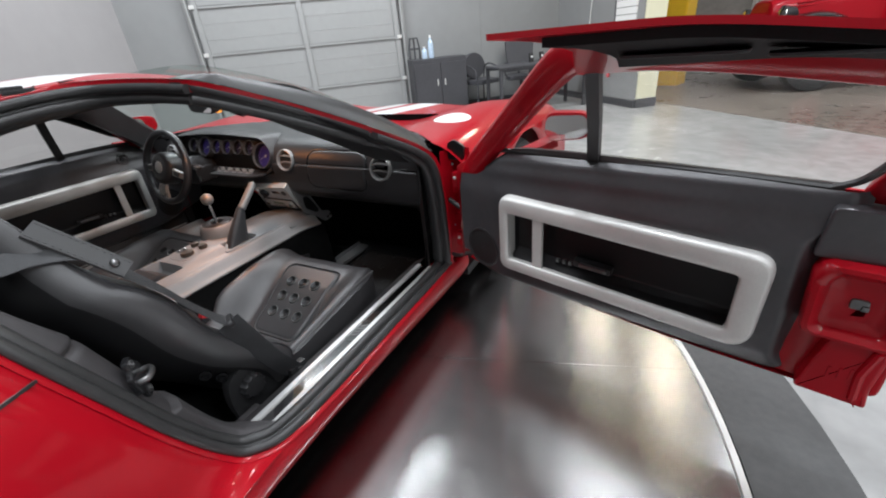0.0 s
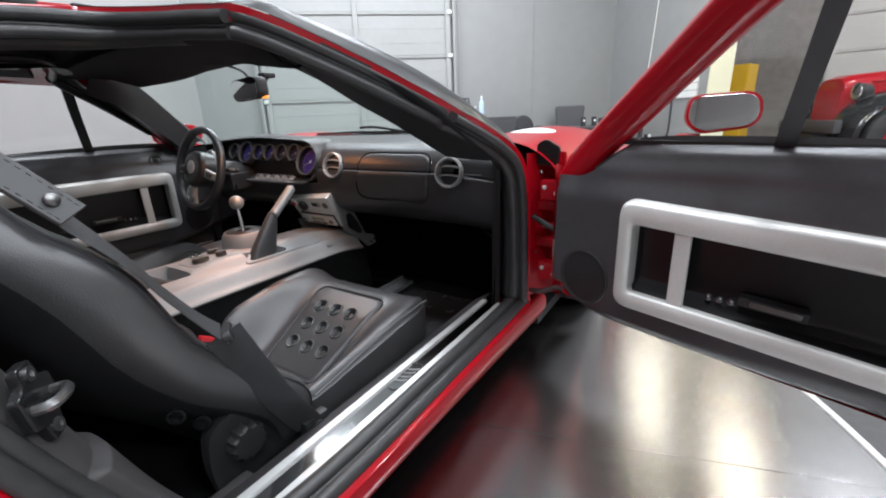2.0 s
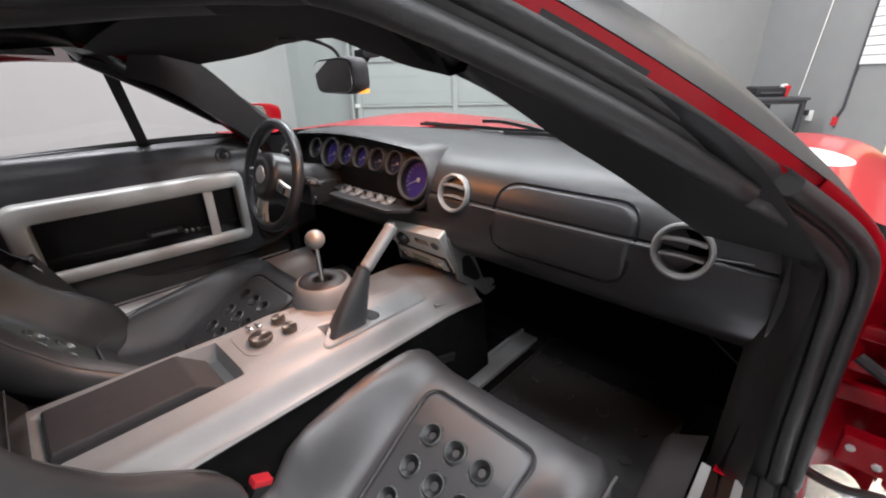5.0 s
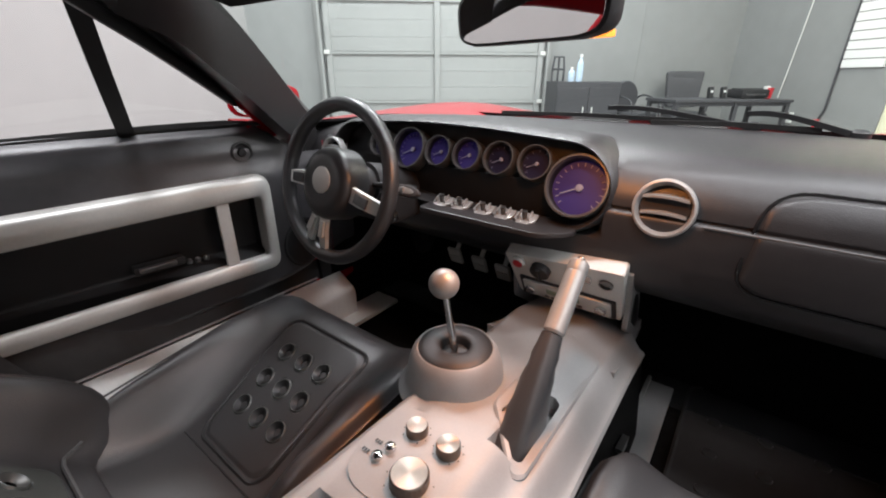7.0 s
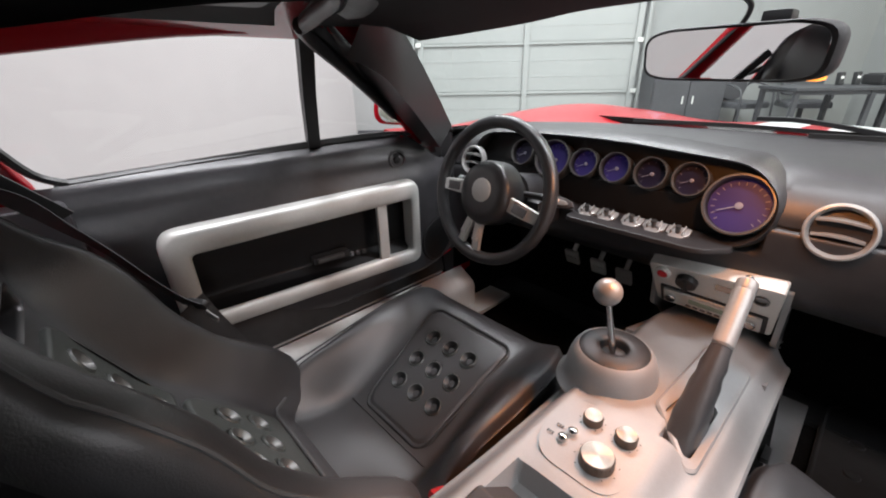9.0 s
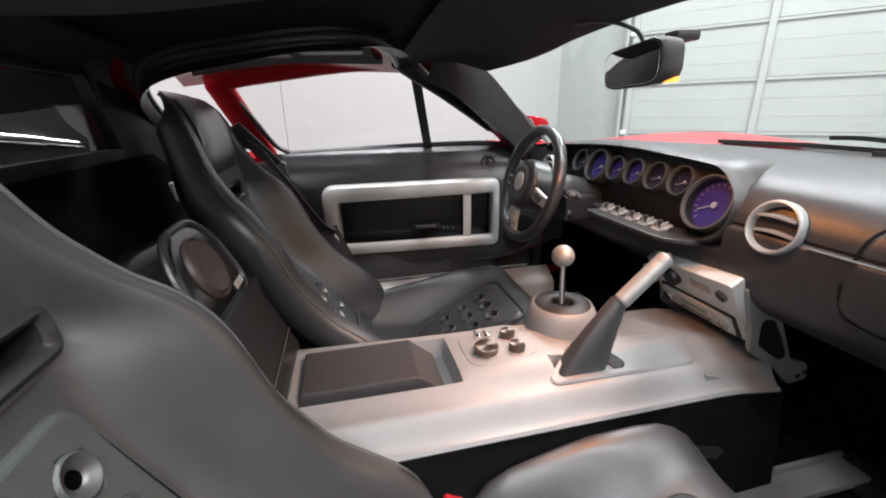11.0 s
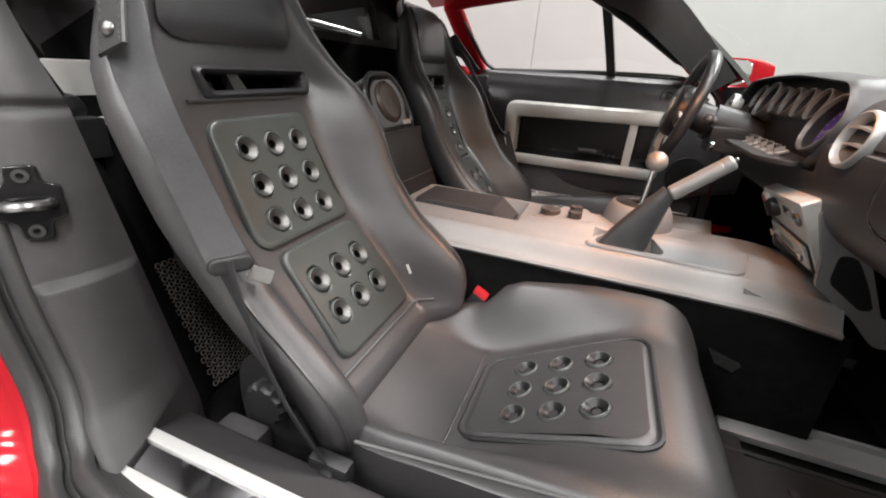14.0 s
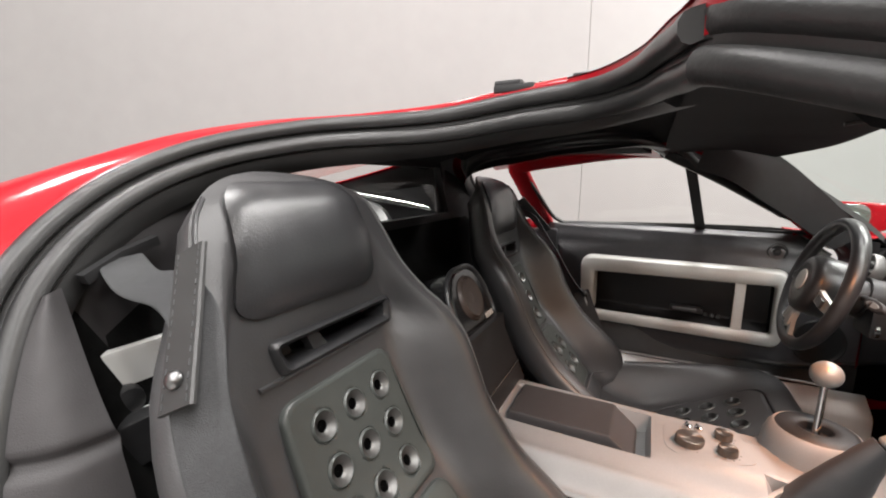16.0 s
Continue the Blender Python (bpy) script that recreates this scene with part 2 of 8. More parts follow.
def cat(points, n=6, closed=False):
    """Catmull-Rom curve through the points."""
    P = [Vector(p) for p in points]
    m = len(P)
    out = []
    for i in range(m if closed else m - 1):
        if closed:
            a, b, c, d = P[i - 1], P[i], P[(i + 1) % m], P[(i + 2) % m]
        else:
            a, b, c, d = P[max(i - 1, 0)], P[i], P[i + 1], P[min(i + 2, m - 1)]
        for k in range(n):
            t = k / n
            out.append(0.5 * (2 * b + (c - a) * t + (2 * a - 5 * b + 4 * c - d) * t * t + (3 * b - a - 3 * c + d) * t ** 3))
    if not closed:
        out.append(P[-1])
    return out


def loft(bm, rings, closed=True, caps=True, wrap=False):
    rows = [[bm.verts.new(p) for p in ring] for ring in rings]
    n = len(rows[0])
    for i in range(len(rows) if wrap else len(rows) - 1):
        a, b = rows[i], rows[(i + 1) % len(rows)]
        for j in range(n if closed else n - 1):
            k = (j + 1) % n
            bm.faces.new((a[j], a[k], b[k], b[j]))
    if caps and closed and not wrap:
        bm.faces.new(rows[0])
        bm.faces.new(rows[-1])
    return rows


def sweep(bm, path, prof, closed=False, side=None, scales=None, caps=True):
    """Sweep a closed profile (a, b) along the path; a points to side, b across it."""
    pts = [Vector(p) for p in path]
    n = len(pts)
    rings = []
    prev = Vector(side) if side is not None else None
    for i, p in enumerate(pts):
        t = (pts[(i + 1) % n] - pts[i - 1]) if closed else (pts[min(i + 1, n - 1)] - pts[max(i - 1, 0)])
        t.normalize()
        if prev is None:
            prev = Vector((0, 0, 1)) if abs(t.z) < 0.9 else Vector((1, 0, 0))
        s = prev - t * prev.dot(t)
        s.normalize()
        if side is None:
            prev = s
        q = t.cross(s)
        k = scales[i] if scales else 1
        rings.append([p + s * a * k + q * b * k for a, b in prof])
    loft(bm, rings, True, caps and not closed, closed)


def circle(r, n=12, ry=None):
    return [(r * math.cos(2 * math.pi * i / n), (ry or r) * math.sin(2 * math.pi * i / n)) for i in range(n)]


def rrect(w, h, r, n=5):
    """Rounded rectangle outline centred on 0."""
    out = []
    for cx, cy, a in ((w / 2 - r, h / 2 - r, 0), (-w / 2 + r, h / 2 - r, 90), (-w / 2 + r, -h / 2 + r, 180), (w / 2 - r, -h / 2 + r, 270)):
        for k in range(n + 1):
            b = radians(a + 90 * k / n)
            out.append((cx + r * math.cos(b), cy + r * math.sin(b)))
    return out


def rounded(points, r, n=5):
    """Round the corners of a 2D outline; r: one radius or one for each corner."""
    P = [Vector((*p, 0)) for p in points]
    out = []
    for i, p in enumerate(P):
        rr = r[i] if isinstance(r, (list, tuple)) else r
        a, b = (P[i - 1] - p), (P[(i + 1) % len(P)] - p)
        rr = min(rr, a.length * 0.48, b.length * 0.48)
        p0, p1 = p + a.normalized() * rr, p + b.normalized() * rr
        for k in range(n + 1):
            t = k / n
            q = p0 * (1 - t) ** 2 + p * 2 * t * (1 - t) + p1 * t * t
            out.append((q.x, q.y))
    return out


def plate(bm, outline, z0, z1, bevel=0.0, m=None):
    """Prism over a 2D outline from z0 to z1 with a bevelled top edge, placed by m."""
    n = len(outline)
    cx, cy = sum(p[0] for p in outline) / n, sum(p[1] for p in outline) / n

    def shrink(d):
        out = []
        for i, (x, y) in enumerate(outline):
            ax, ay = outline[i - 1]
            bx, by = outline[(i + 1) % n]
            t = Vector((bx - ax, by - ay))
            if t.length < 1e-9:
                t = Vector((1, 0))
            t.normalize()
            nx, ny = -t.y, t.x
            if nx * (cx - x) + ny * (cy - y) < 0:
                nx, ny = -nx, -ny
            out.append((x + nx * d, y + ny * d))
        return out
    s = 1 if z1 > z0 else -1
    layers = [(outline, z0)]
    if bevel:
        layers += [(outline, z1 - s * bevel), (shrink(bevel * 0.3), z1 - s * bevel * 0.3), (shrink(bevel), z1), (shrink(bevel * 1.6), z1)]
    else:
        layers += [(outline, z1)]
    m = m or Matrix.Identity(4)
    loft(bm, [[m @ Vector((x, y, z)) for x, y in o] for o, z in layers])


def box(bm, c, s, bevel=0.0, m=None, seg=2):
    r = bmesh.ops.create_cube(bm, size=1, matrix=(m or Matrix.Identity(4)) @ Matrix.Translation(c) @ Matrix.Diagonal((*s, 1)))
    if bevel:
        vs = set(r["verts"])
        es = [e for e in bm.edges if e.verts[0] in vs and e.verts[1] in vs]
        bmesh.ops.bevel(bm, geom=es, offset=bevel, segments=seg, profile=0.7, affect="EDGES")


def lathe(bm, prof, m, n=24, caps=True):
    """Revolve (radius, height) about the local z axis of m."""
    loft(bm, [[m @ Vector((r * math.cos(2 * math.pi * i / n), r * math.sin(2 * math.pi * i / n), h)) for i in range(n)] for r, h in prof], True, caps)


def tube(bm, a, b, r, r2=None, n=12):
    a, b = Vector(a), Vector(b)
    d = b - a
    m = Matrix.Translation(a) @ d.to_track_quat("Z", "Y").to_matrix().to_4x4()
    lathe(bm, [(r, 0), (r2 or r, d.length)], m, n)


def grid(bm, f, nu, nv, thick=None):
    """Surface f(u, v) over the unit square, given thickness by an offset vector or length along its normal."""
    top = [[Vector(f(i / nu, j / nv)) for j in range(nv + 1)] for i in range(nu + 1)]
    V = [[bm.verts.new(p) for p in row] for row in top]
    for i in range(nu):
        for j in range(nv):
            bm.faces.new((V[i][j], V[i + 1][j], V[i + 1][j + 1], V[i][j + 1]))
    if thick is not None:
        def off(i, j):
            if not isinstance(thick, (int, float)):
                return Vector(thick)
            du = top[min(i + 1, nu)][j] - top[max(i - 1, 0)][j]
            dv = top[i][min(j + 1, nv)] - top[i][max(j - 1, 0)]
            return du.cross(dv).normalized() * thick
        U = [[bm.verts.new(top[i][j] + off(i, j)) for j in range(nv + 1)] for i in range(nu + 1)]
        for i in range(nu):
            for j in range(nv):
                bm.faces.new((U[i][j], U[i][j + 1], U[i + 1][j + 1], U[i + 1][j]))
        for i in range(nu):
            bm.faces.new((V[i][0], U[i][0], U[i + 1][0], V[i + 1][0]))
            bm.faces.new((V[i][nv], V[i + 1][nv], U[i + 1][nv], U[i][nv]))
        for j in range(nv):
            bm.faces.new((V[0][j], V[0][j + 1], U[0][j + 1], U[0][j]))
            bm.faces.new((V[nu][j], U[nu][j], U[nu][j + 1], V[nu][j + 1]))


def mirror_x():
    return Matrix.Diagonal((-1, 1, 1, 1))


def smooth(t):
    t = min(max(t, 0.0), 1.0)
    return t * t * (3 - 2 * t)


def lerp(table, x):
    """Smooth interpolation in a small table of (x, value)."""
    if x <= table[0][0]:
        return table[0][1]
    for (a, va), (b, vb) in zip(table, table[1:]):
        if x <= b:
            return va + (vb - va) * smooth((x - a) / (b - a))
    return table[-1][1]


def linear(table, x):
    if x <= table[0][0]:
        return table[0][1]
    for (a, va), (b, vb) in zip(table, table[1:]):
        if x <= b:
            return va + (vb - va) * (x - a) / (b - a)
    return table[-1][1]


# ---- the showroom ----
WALLTOP = 7.2


def wall_piece(name, x0, x1, y0, y1, z0, z1, mat, label):
    bm = bmesh.new()
    box(bm, ((x0 + x1) / 2, (y0 + y1) / 2, (z0 + z1) / 2), (x1 - x0, y1 - y0, z1 - z0))
    return solid(name, bm, mat, label, "wall", "structure", ROOM)


F0 = FLOOR - 0.03
wall_piece("wall_north", -2.40, 4.55, 5.5, 5.7, F0, WALLTOP, WALL, "grey painted showroom wall beside the sectional door")
# wall beside the turntable: two boarded stretches with a fine joint
LEFT = ROOM @ pose(-2.1, 5.5, 0, 0, 0, -15.5)
for k, (a, b) in enumerate(((-4.094, 0.06), (-15.0, -4.098))):
    bm = bmesh.new()
    box(bm, (-0.1, (a + b) / 2, (F0 + WALLTOP) / 2), (0.2, b - a, WALLTOP - F0), 0.002)
    solid("wall_left" if k == 0 else "wall_left_rear", bm, WARMWALL, "pale plain painted wall beside the turntable", "wall", "structure", LEFT)
bm = bmesh.new()
box(bm, (3.12, 5.498, (F0 + WALLTOP) / 2), (0.012, 0.008, WALLTOP - F0))
solid("trim", bm, WALL, "grey joint strip on the painted wall", "trim", "structure", ROOM)
wall_piece("wall_south", -6.4, 12.2, -9.2, -9.0, F0, WALLTOP, WARMWALL, "pale plain painted showroom wall")
wall_piece("wall_east", 4.55, 4.86, 3.32, 5.5, F0, WALLTOP, WALL, "grey painted short wall behind the desk")
wall_piece("wall_east_end", 4.56, 4.87, 3.30, 3.318, F0 + 0.12, WALLTOP, CREAM, "cream painted end of the short wall")
BAY = pose(2.35, 9.3, 0, 0, 0, -6)
bm = bmesh.new()
box(bm, (1.0, 0.1, (F0 + WALLTOP) / 2), (14.0, 0.2, WALLTOP - F0))
solid("wall_truck_bay", bm, CONCRETEWALL, "raw grey concrete wall of the truck bay", "wall", "structure", BAY)
wall_piece("wall_far_east", 12.0, 12.2, -9.0, 8.0, F0, WALLTOP, CONCRETEWALL, "raw grey concrete side wall")
bm = bmesh.new()
box(bm, (-1, 0, WALLTOP + 0.1), (27, 20, 0.2))
solid("ceiling", bm, CEILING, "pale grey showroom ceiling", "ceiling", "structure", ROOM)
bm = bmesh.new()
box(bm, (-1, 0, F0 - 0.1), (27, 20, 0.2))
solid("floor", bm, CONCRETE, "glossy pale grey polished concrete floor", "floor", "structure", ROOM)
bm = bmesh.new()
box(bm, (8.53, -0.5, F0 + 0.001), (6.94, 17.0, 0.006))
box(bm, (2.0, 7.85, F0 + 0.001), (6.1, 4.3, 0.006))
solid("floor_truck_bay", bm, BAYFLOOR, "brown stained concrete floor of the truck bay", "floor", "structure", ROOM)
bm = bmesh.new()
box(bm, (1.22, 5.485, F0 + 0.05), (6.6, 0.02, 0.1))
box(bm, (4.54, 4.4, F0 + 0.05), (0.018, 2.15, 0.1))
box(bm, (4.715, 3.308, F0 + 0.06), (0.33, 0.02, 0.12))
solid("baseboard", bm, DARKGREY, "dark vinyl baseboard along grey walls", "baseboard", "structure", ROOM)


def sectional_door(name, m, width, height, rows, label, skin):
    """Garage door: corrugated panels, stiles, hinges, side tracks."""
    door = thing(name, m.translation, label, "garage door")
    ph = height / rows
    for r in range(rows):
        bm = bmesh.new()
        prof = []
        k = 3
        for i in range(k):
            z = r * ph + ph * i / k
            prof += [(0.0, z + 0.004), (0.002, z + ph / k - 0.05), (0.032, z + ph / k - 0.03), (0.032, z + ph / k - 0.008)]
        prof = [(0.03, r * ph + 0.003)] + prof + [(0.03, (r + 1) * ph - 0.003)]
        loft(bm, [[Vector((x, -d, z)) for d, z in prof] for x in (-width / 2, width / 2)])
        part("door_panel", bm, skin, door, xf=m)
        bm = bmesh.new()
        box(bm, (0, -0.04, (r + 1) * ph - 0.02), (width, 0.02, 0.03), 0.004)
        part("stiffening_rib", bm, skin, door, xf=m)
    for x in (-width / 2 + 0.05, 0, width / 2 - 0.05):
        bm = bmesh.new()
        box(bm, (x, -0.05, height / 2), (0.07, 0.035, height), 0.006)
        part("stile", bm, skin, door, xf=m)
    for x in (-width / 2 - 0.04, width / 2 + 0.04):
        bm = bmesh.new()
        box(bm, (x, -0.08, height / 2), (0.03, 0.06, height), 0.004)
        box(bm, (x * 1.02, -0.02, height / 2), (0.06, 0.02, height), 0.004)
        part("track", bm, skin, door, xf=m)
        for r in range(rows):
            bm = bmesh.new()
            box(bm, (x - math.copysign(0.06, x), -0.075, (r + 0.98) * ph), (0.07, 0.02, 0.05), 0.004)
            part("hinge", bm, SATINALU, door, xf=m)
    return door


sectional_door("garage_door", ROOM @ pose(0.3, 5.49, F0), 2.9, 3.63, 6, "pale grey steel sectional garage door with ribs, closed", DOORPANEL)
sectional_door("garage_door", BAY @ pose(2.25, -0.01, F0), 3.6, 3.4, 6, "white steel sectional garage door behind the red truck", BAYDOOR)

# turntable: plates, dark ring
CENTRE, RADIUS = Vector((-0.46, -0.52)), 2.4
turntable = thing("turntable", (CENTRE.x, CENTRE.y, F0), "round brushed aluminium display turntable with dark ramp ring", "turntable")
SEAM = Vector((0.955, 0.297))
CROSS = Vector((-0.297, 0.955))
c0 = (Vector((1.818, 0.266)) - CENTRE).dot(CROSS)
cuts = [-2.4, c0 - 2.44, c0 - 1.22, c0, c0 + 1.22, 2.4]
for a, b in zip(cuts, cuts[1:]):
    a, b = max(a, -2.374) + 0.0008, min(b, 2.374) - 0.0008
    ring = []
    for k in range(25):
        t0, t1 = math.asin(max(a / (RADIUS - 0.024), -1)), math.asin(min(b / (RADIUS - 0.024), 1))
        w = t0 + (t1 - t0) * k / 24
        ring.append(((RADIUS - 0.024) * math.cos(w), (RADIUS - 0.024) * math.sin(w)))
    ring += [(-u, v) for u, v in reversed(ring)]
    ring = [CENTRE + SEAM * u + CROSS * v for u, v in ring]
    bm = bmesh.new()
    plate(bm, [(p.x, p.y) for p in ring], F0 + 0.002, FLOOR, 0.0008)
    part("deck_plate", bm, PLATE, turntable)
bm = bmesh.new()
lathe(bm, [(RADIUS + 0.008, F0 + 0.001), (RADIUS + 0.27, F0 + 0.001), (RADIUS + 0.27, F0 + 0.006), (RADIUS + 0.02, FLOOR - 0.006), (RADIUS + 0.008, FLOOR - 0.008), (RADIUS + 0.008, F0 + 0.001)], Matrix.Translation((CENTRE.x, CENTRE.y, 0)), 96, False)
part("ramp_ring", bm, RAMP, turntable, "dark grey rubber ramp ring")
bm = bmesh.new()
lathe(bm, [(RADIUS - 0.022, FLOOR - 0.001), (RADIUS - 0.02, FLOOR + 0.003), (RADIUS - 0.002, FLOOR + 0.003), (RADIUS + 0.001, FLOOR - 0.006)], Matrix.Translation((CENTRE.x, CENTRE.y, 0)), 160, False)
part("edge_trim", bm, SATINALU, turntable, "bright metal edge strip")
for k in range(14):
    a = 2 * math.pi * (k / 14 + 0.016)
    bm = bmesh.new()
    lathe(bm, [(0.013, 0.0), (0.013, 0.004), (0.009, 0.007)], Matrix.Translation((CENTRE.x + (RADIUS + 0.12) * math.cos(a), CENTRE.y + (RADIUS + 0.12) * math.sin(a), FLOOR - 0.016)), 10)
    part("ring_bolt", bm, DARKMETAL, turntable)
# ---- the car: body ----
car = thing("sports_car", (0, -0.55, FLOOR), "red mid-engined sports car with white stripes and an open passenger door", "car")
# opening of the passenger side; the other side mirrors it
SILL = [(0.902, 0.205, 0.345), (0.905, -0.20, 0.345), (0.902, -0.59, 0.345)]
REAR = [(0.866, -0.705, 0.352), (0.838, -0.76, 0.405), (0.823, -0.82, 0.525), (0.800, -0.872, 0.655), (0.760, -0.925, 0.79), (0.70, -0.965, 0.90), (0.60, -0.985, 0.985), (0.48, -0.965, 1.045), (0.36, -0.89, 1.082)]
TOP = [(0.265, -0.79, 1.10), (0.222, -0.68, 1.112), (0.215, -0.56, 1.128), (0.235, -0.45, 1.135), (0.33, -0.385, 1.132), (0.46, -0.35, 1.122), (0.555, -0.315, 1.105)]
FRONT = [(0.66, -0.16, 1.03), (0.77, 0.02, 0.93), (0.853, 0.165, 0.84), (0.884, 0.225, 0.77), (0.892, 0.25, 0.65), (0.897, 0.25, 0.48), (0.901, 0.238, 0.375)]
LOOP = cat(SILL + REAR + TOP + FRONT, 6, True)
NL = len(LOOP)
INSIDE = Vector((0.35, -0.35, 0.70))
I_REAR, I_TOP, I_FRONT = 6 * len(SILL), 6 * (len(SILL) + len(REAR)), 6 * (len(SILL) + len(REAR) + len(TOP))


def frame_at(i):
    """Tangent, inward and outward-facing directions of the opening at loop point i."""
    p = LOOP[i % NL]
    t = (LOOP[(i + 1) % NL] - LOOP[(i - 1) % NL]).normalized()
    face = Vector((0.9, 0.0, 0.43))
    if p.z > 0.8:
        face = Vector((0.75 - 0.6 * smooth((p.z - 0.8) / 0.3), 0.15 if p.y > -0.3 else -0.1, 0.5 + 0.5 * smooth((p.z - 0.8) / 0.3)))
    s = (INSIDE - p)
    s = (s - t * s.dot(t)).normalized()
    f = face - t * face.dot(t) - s * face.dot(s)
    return t, s, f.normalized() if f.length > 0.05 else t.cross(s)


def ribbon(offsets, i0, i1, mat, name, label="", closed=False, sides=(1, -1), parent=None, thick=None):
    """Strip along the opening; offsets: (inward, face) pairs, the same for all points."""
    for sgn in sides:
        bm = bmesh.new()
        rings = []
        for i in range(i0, i1 + (0 if closed else 1)):
            t, s, f = frame_at(i)
            rings.append([LOOP[i % NL] + s * a + f * b for a, b in offsets])
        loft(bm, rings, thick is not None, False, closed)
        part(name, bm, mat, parent or car, label, mirror_x() if sgn < 0 else None)


def seal(center, r, name="weather_seal"):
    prof = [(center[0] + r * math.cos(a), center[1] + 0.8 * r * math.sin(a)) for a in [2 * math.pi * k / 10 for k in range(10)]]
    ribbon(prof, 0, NL, RUBBER, name, "black rubber weather seal round the opening", True, thick=1)


ribbon([(-0.002, 0.0), (0.026, 0.0), (0.05, 0.0)], 0, NL, RUBBER, "seal_channel", closed=True)
seal((0.012, 0.006), 0.012)
seal((0.040, -0.004), 0.013)
ribbon([(0.026, -0.008), (0.052, -0.012), (0.059, -0.024), (0.058, -0.045)], 124, NL + 98, SATIN, "opening_trim")
ribbon([(0.016, 0.0), (-0.004, 0.004), (-0.012, 0.002)], 122, NL + 88, RED, "opening_flange", "red lacquered door flange")

ribbon([(0.020, 0.0), (-0.010, 0.0)], 86, 124, RED, "pillar_flange", "red lacquered edge of the pillar")
# sill below the opening
for sgn in (1, -1):
    bm = bmesh.new()
    prof = [(0.880, 0.340), (0.896, 0.343), (0.907, 0.337), (0.914, 0.325), (0.916, 0.305), (0.912, 0.285), (0.90, 0.262), (0.882, 0.235), (0.85, 0.20), (0.79, 0.18), (0.785, 0.325)]
    rings = [[Vector((x + dx, y, z)) for x, z in prof] for y, dx in ((-0.95, 0.02), (-0.70, -0.004), (-0.50, -0.010), (-0.2, -0.006), (0.10, 0.003), (0.36, 0.010))]
    loft(bm, rings)
    part("rocker_panel", bm, RED, car, "", mirror_x() if sgn < 0 else None)

AXLES = ((0.98, 0.345), (-1.93, 0.355))


def arch_z(y):
    """Lower edge of the body side, cut by the wheel arches."""
    z = 0.21 + 0.20 * smooth((0.62 - y) / 0.1) * smooth((y + 0.2) / 0.1)
    for yc, r in AXLES:
        if abs(y - yc) < r:
            z = max(z, 0.38 + math.sqrt(r * r - (y - yc) ** 2))
    return z


# rear quarter and rear roof: from the opening back to the tail
BACK = [(0.93, -1.55, 0.25), (0.985, -1.55, 0.42), (1.0, -1.52, 0.58), (1.0, -1.50, 0.72), (0.975, -1.48, 0.83), (0.86, -1.50, 0.875), (0.66, -1.60, 0.88), (0.48, -1.72, 0.895), (0.33, -1.80, 0.91)]


def rear_surface(sgn):
    bm = bmesh.new()
    i0, i1 = I_REAR - 4, I_TOP + 2
    back = cat(BACK, 8)

    def f(u, v):
        k = u * (i1 - i0)
        i = min(int(k), i1 - i0 - 1)
        t, s, fa = frame_at(i0 + i)
        t2, s2, fa2 = frame_at(i0 + i + 1)
        w = k - i
        a = (LOOP[(i0 + i) % NL] - s * 0.011) * (1 - w) + (LOOP[(i0 + i + 1) % NL] - s2 * 0.011) * w
        b = back[min(int(round(u * (len(back) - 1))), len(back) - 1)]
        p = a.lerp(b, v)
        p += fa * 0.040 * math.sin(math.pi * v ** 0.55) + Vector((0.010, 0, -0.022 * smooth((u - 0.45) / 0.3))) * math.sin(math.pi * v)
        return p
    grid(bm, f, 66, 14, -0.004 if sgn > 0 else 0.004)
    part("rear_quarter", bm, STRIPE, car, "glossy red rear quarter panel", mirror_x() if sgn < 0 else None, 60)


    # black liner inside the quarter
    bm = bmesh.new()
    grid(bm, lambda a, b: f(0.15 + 0.85 * a, 0.02 + 0.96 * b) - frame_at(i0 + int((0.15 + 0.85 * a) * (i1 - i0)))[2] * 0.03, 40, 8)
    part("quarter_liner", bm, PLASTIC, car, "black liner inside the rear quarter", mirror_x() if sgn < 0 else None, 60)
    # shut line of the engine cover running back from the opening
    best = min(range(i0, i1), key=lambda i: abs(LOOP[i % NL].z - 0.745))
    u = (best - i0) / (i1 - i0)
    bm = bmesh.new()
    sweep(bm, [f(u, 0.01 + 0.98 * k / 12) + frame_at(best)[2] * 0.0005 for k in range(13)], [(0.0025, 0.002), (-0.0025, 0.002), (-0.0025, -0.002), (0.0025, -0.002)], side=(0, 0, 1))
    part("shut_line", bm, RUBBER, car, "dark shut line of the engine cover", mirror_x() if sgn < 0 else None)


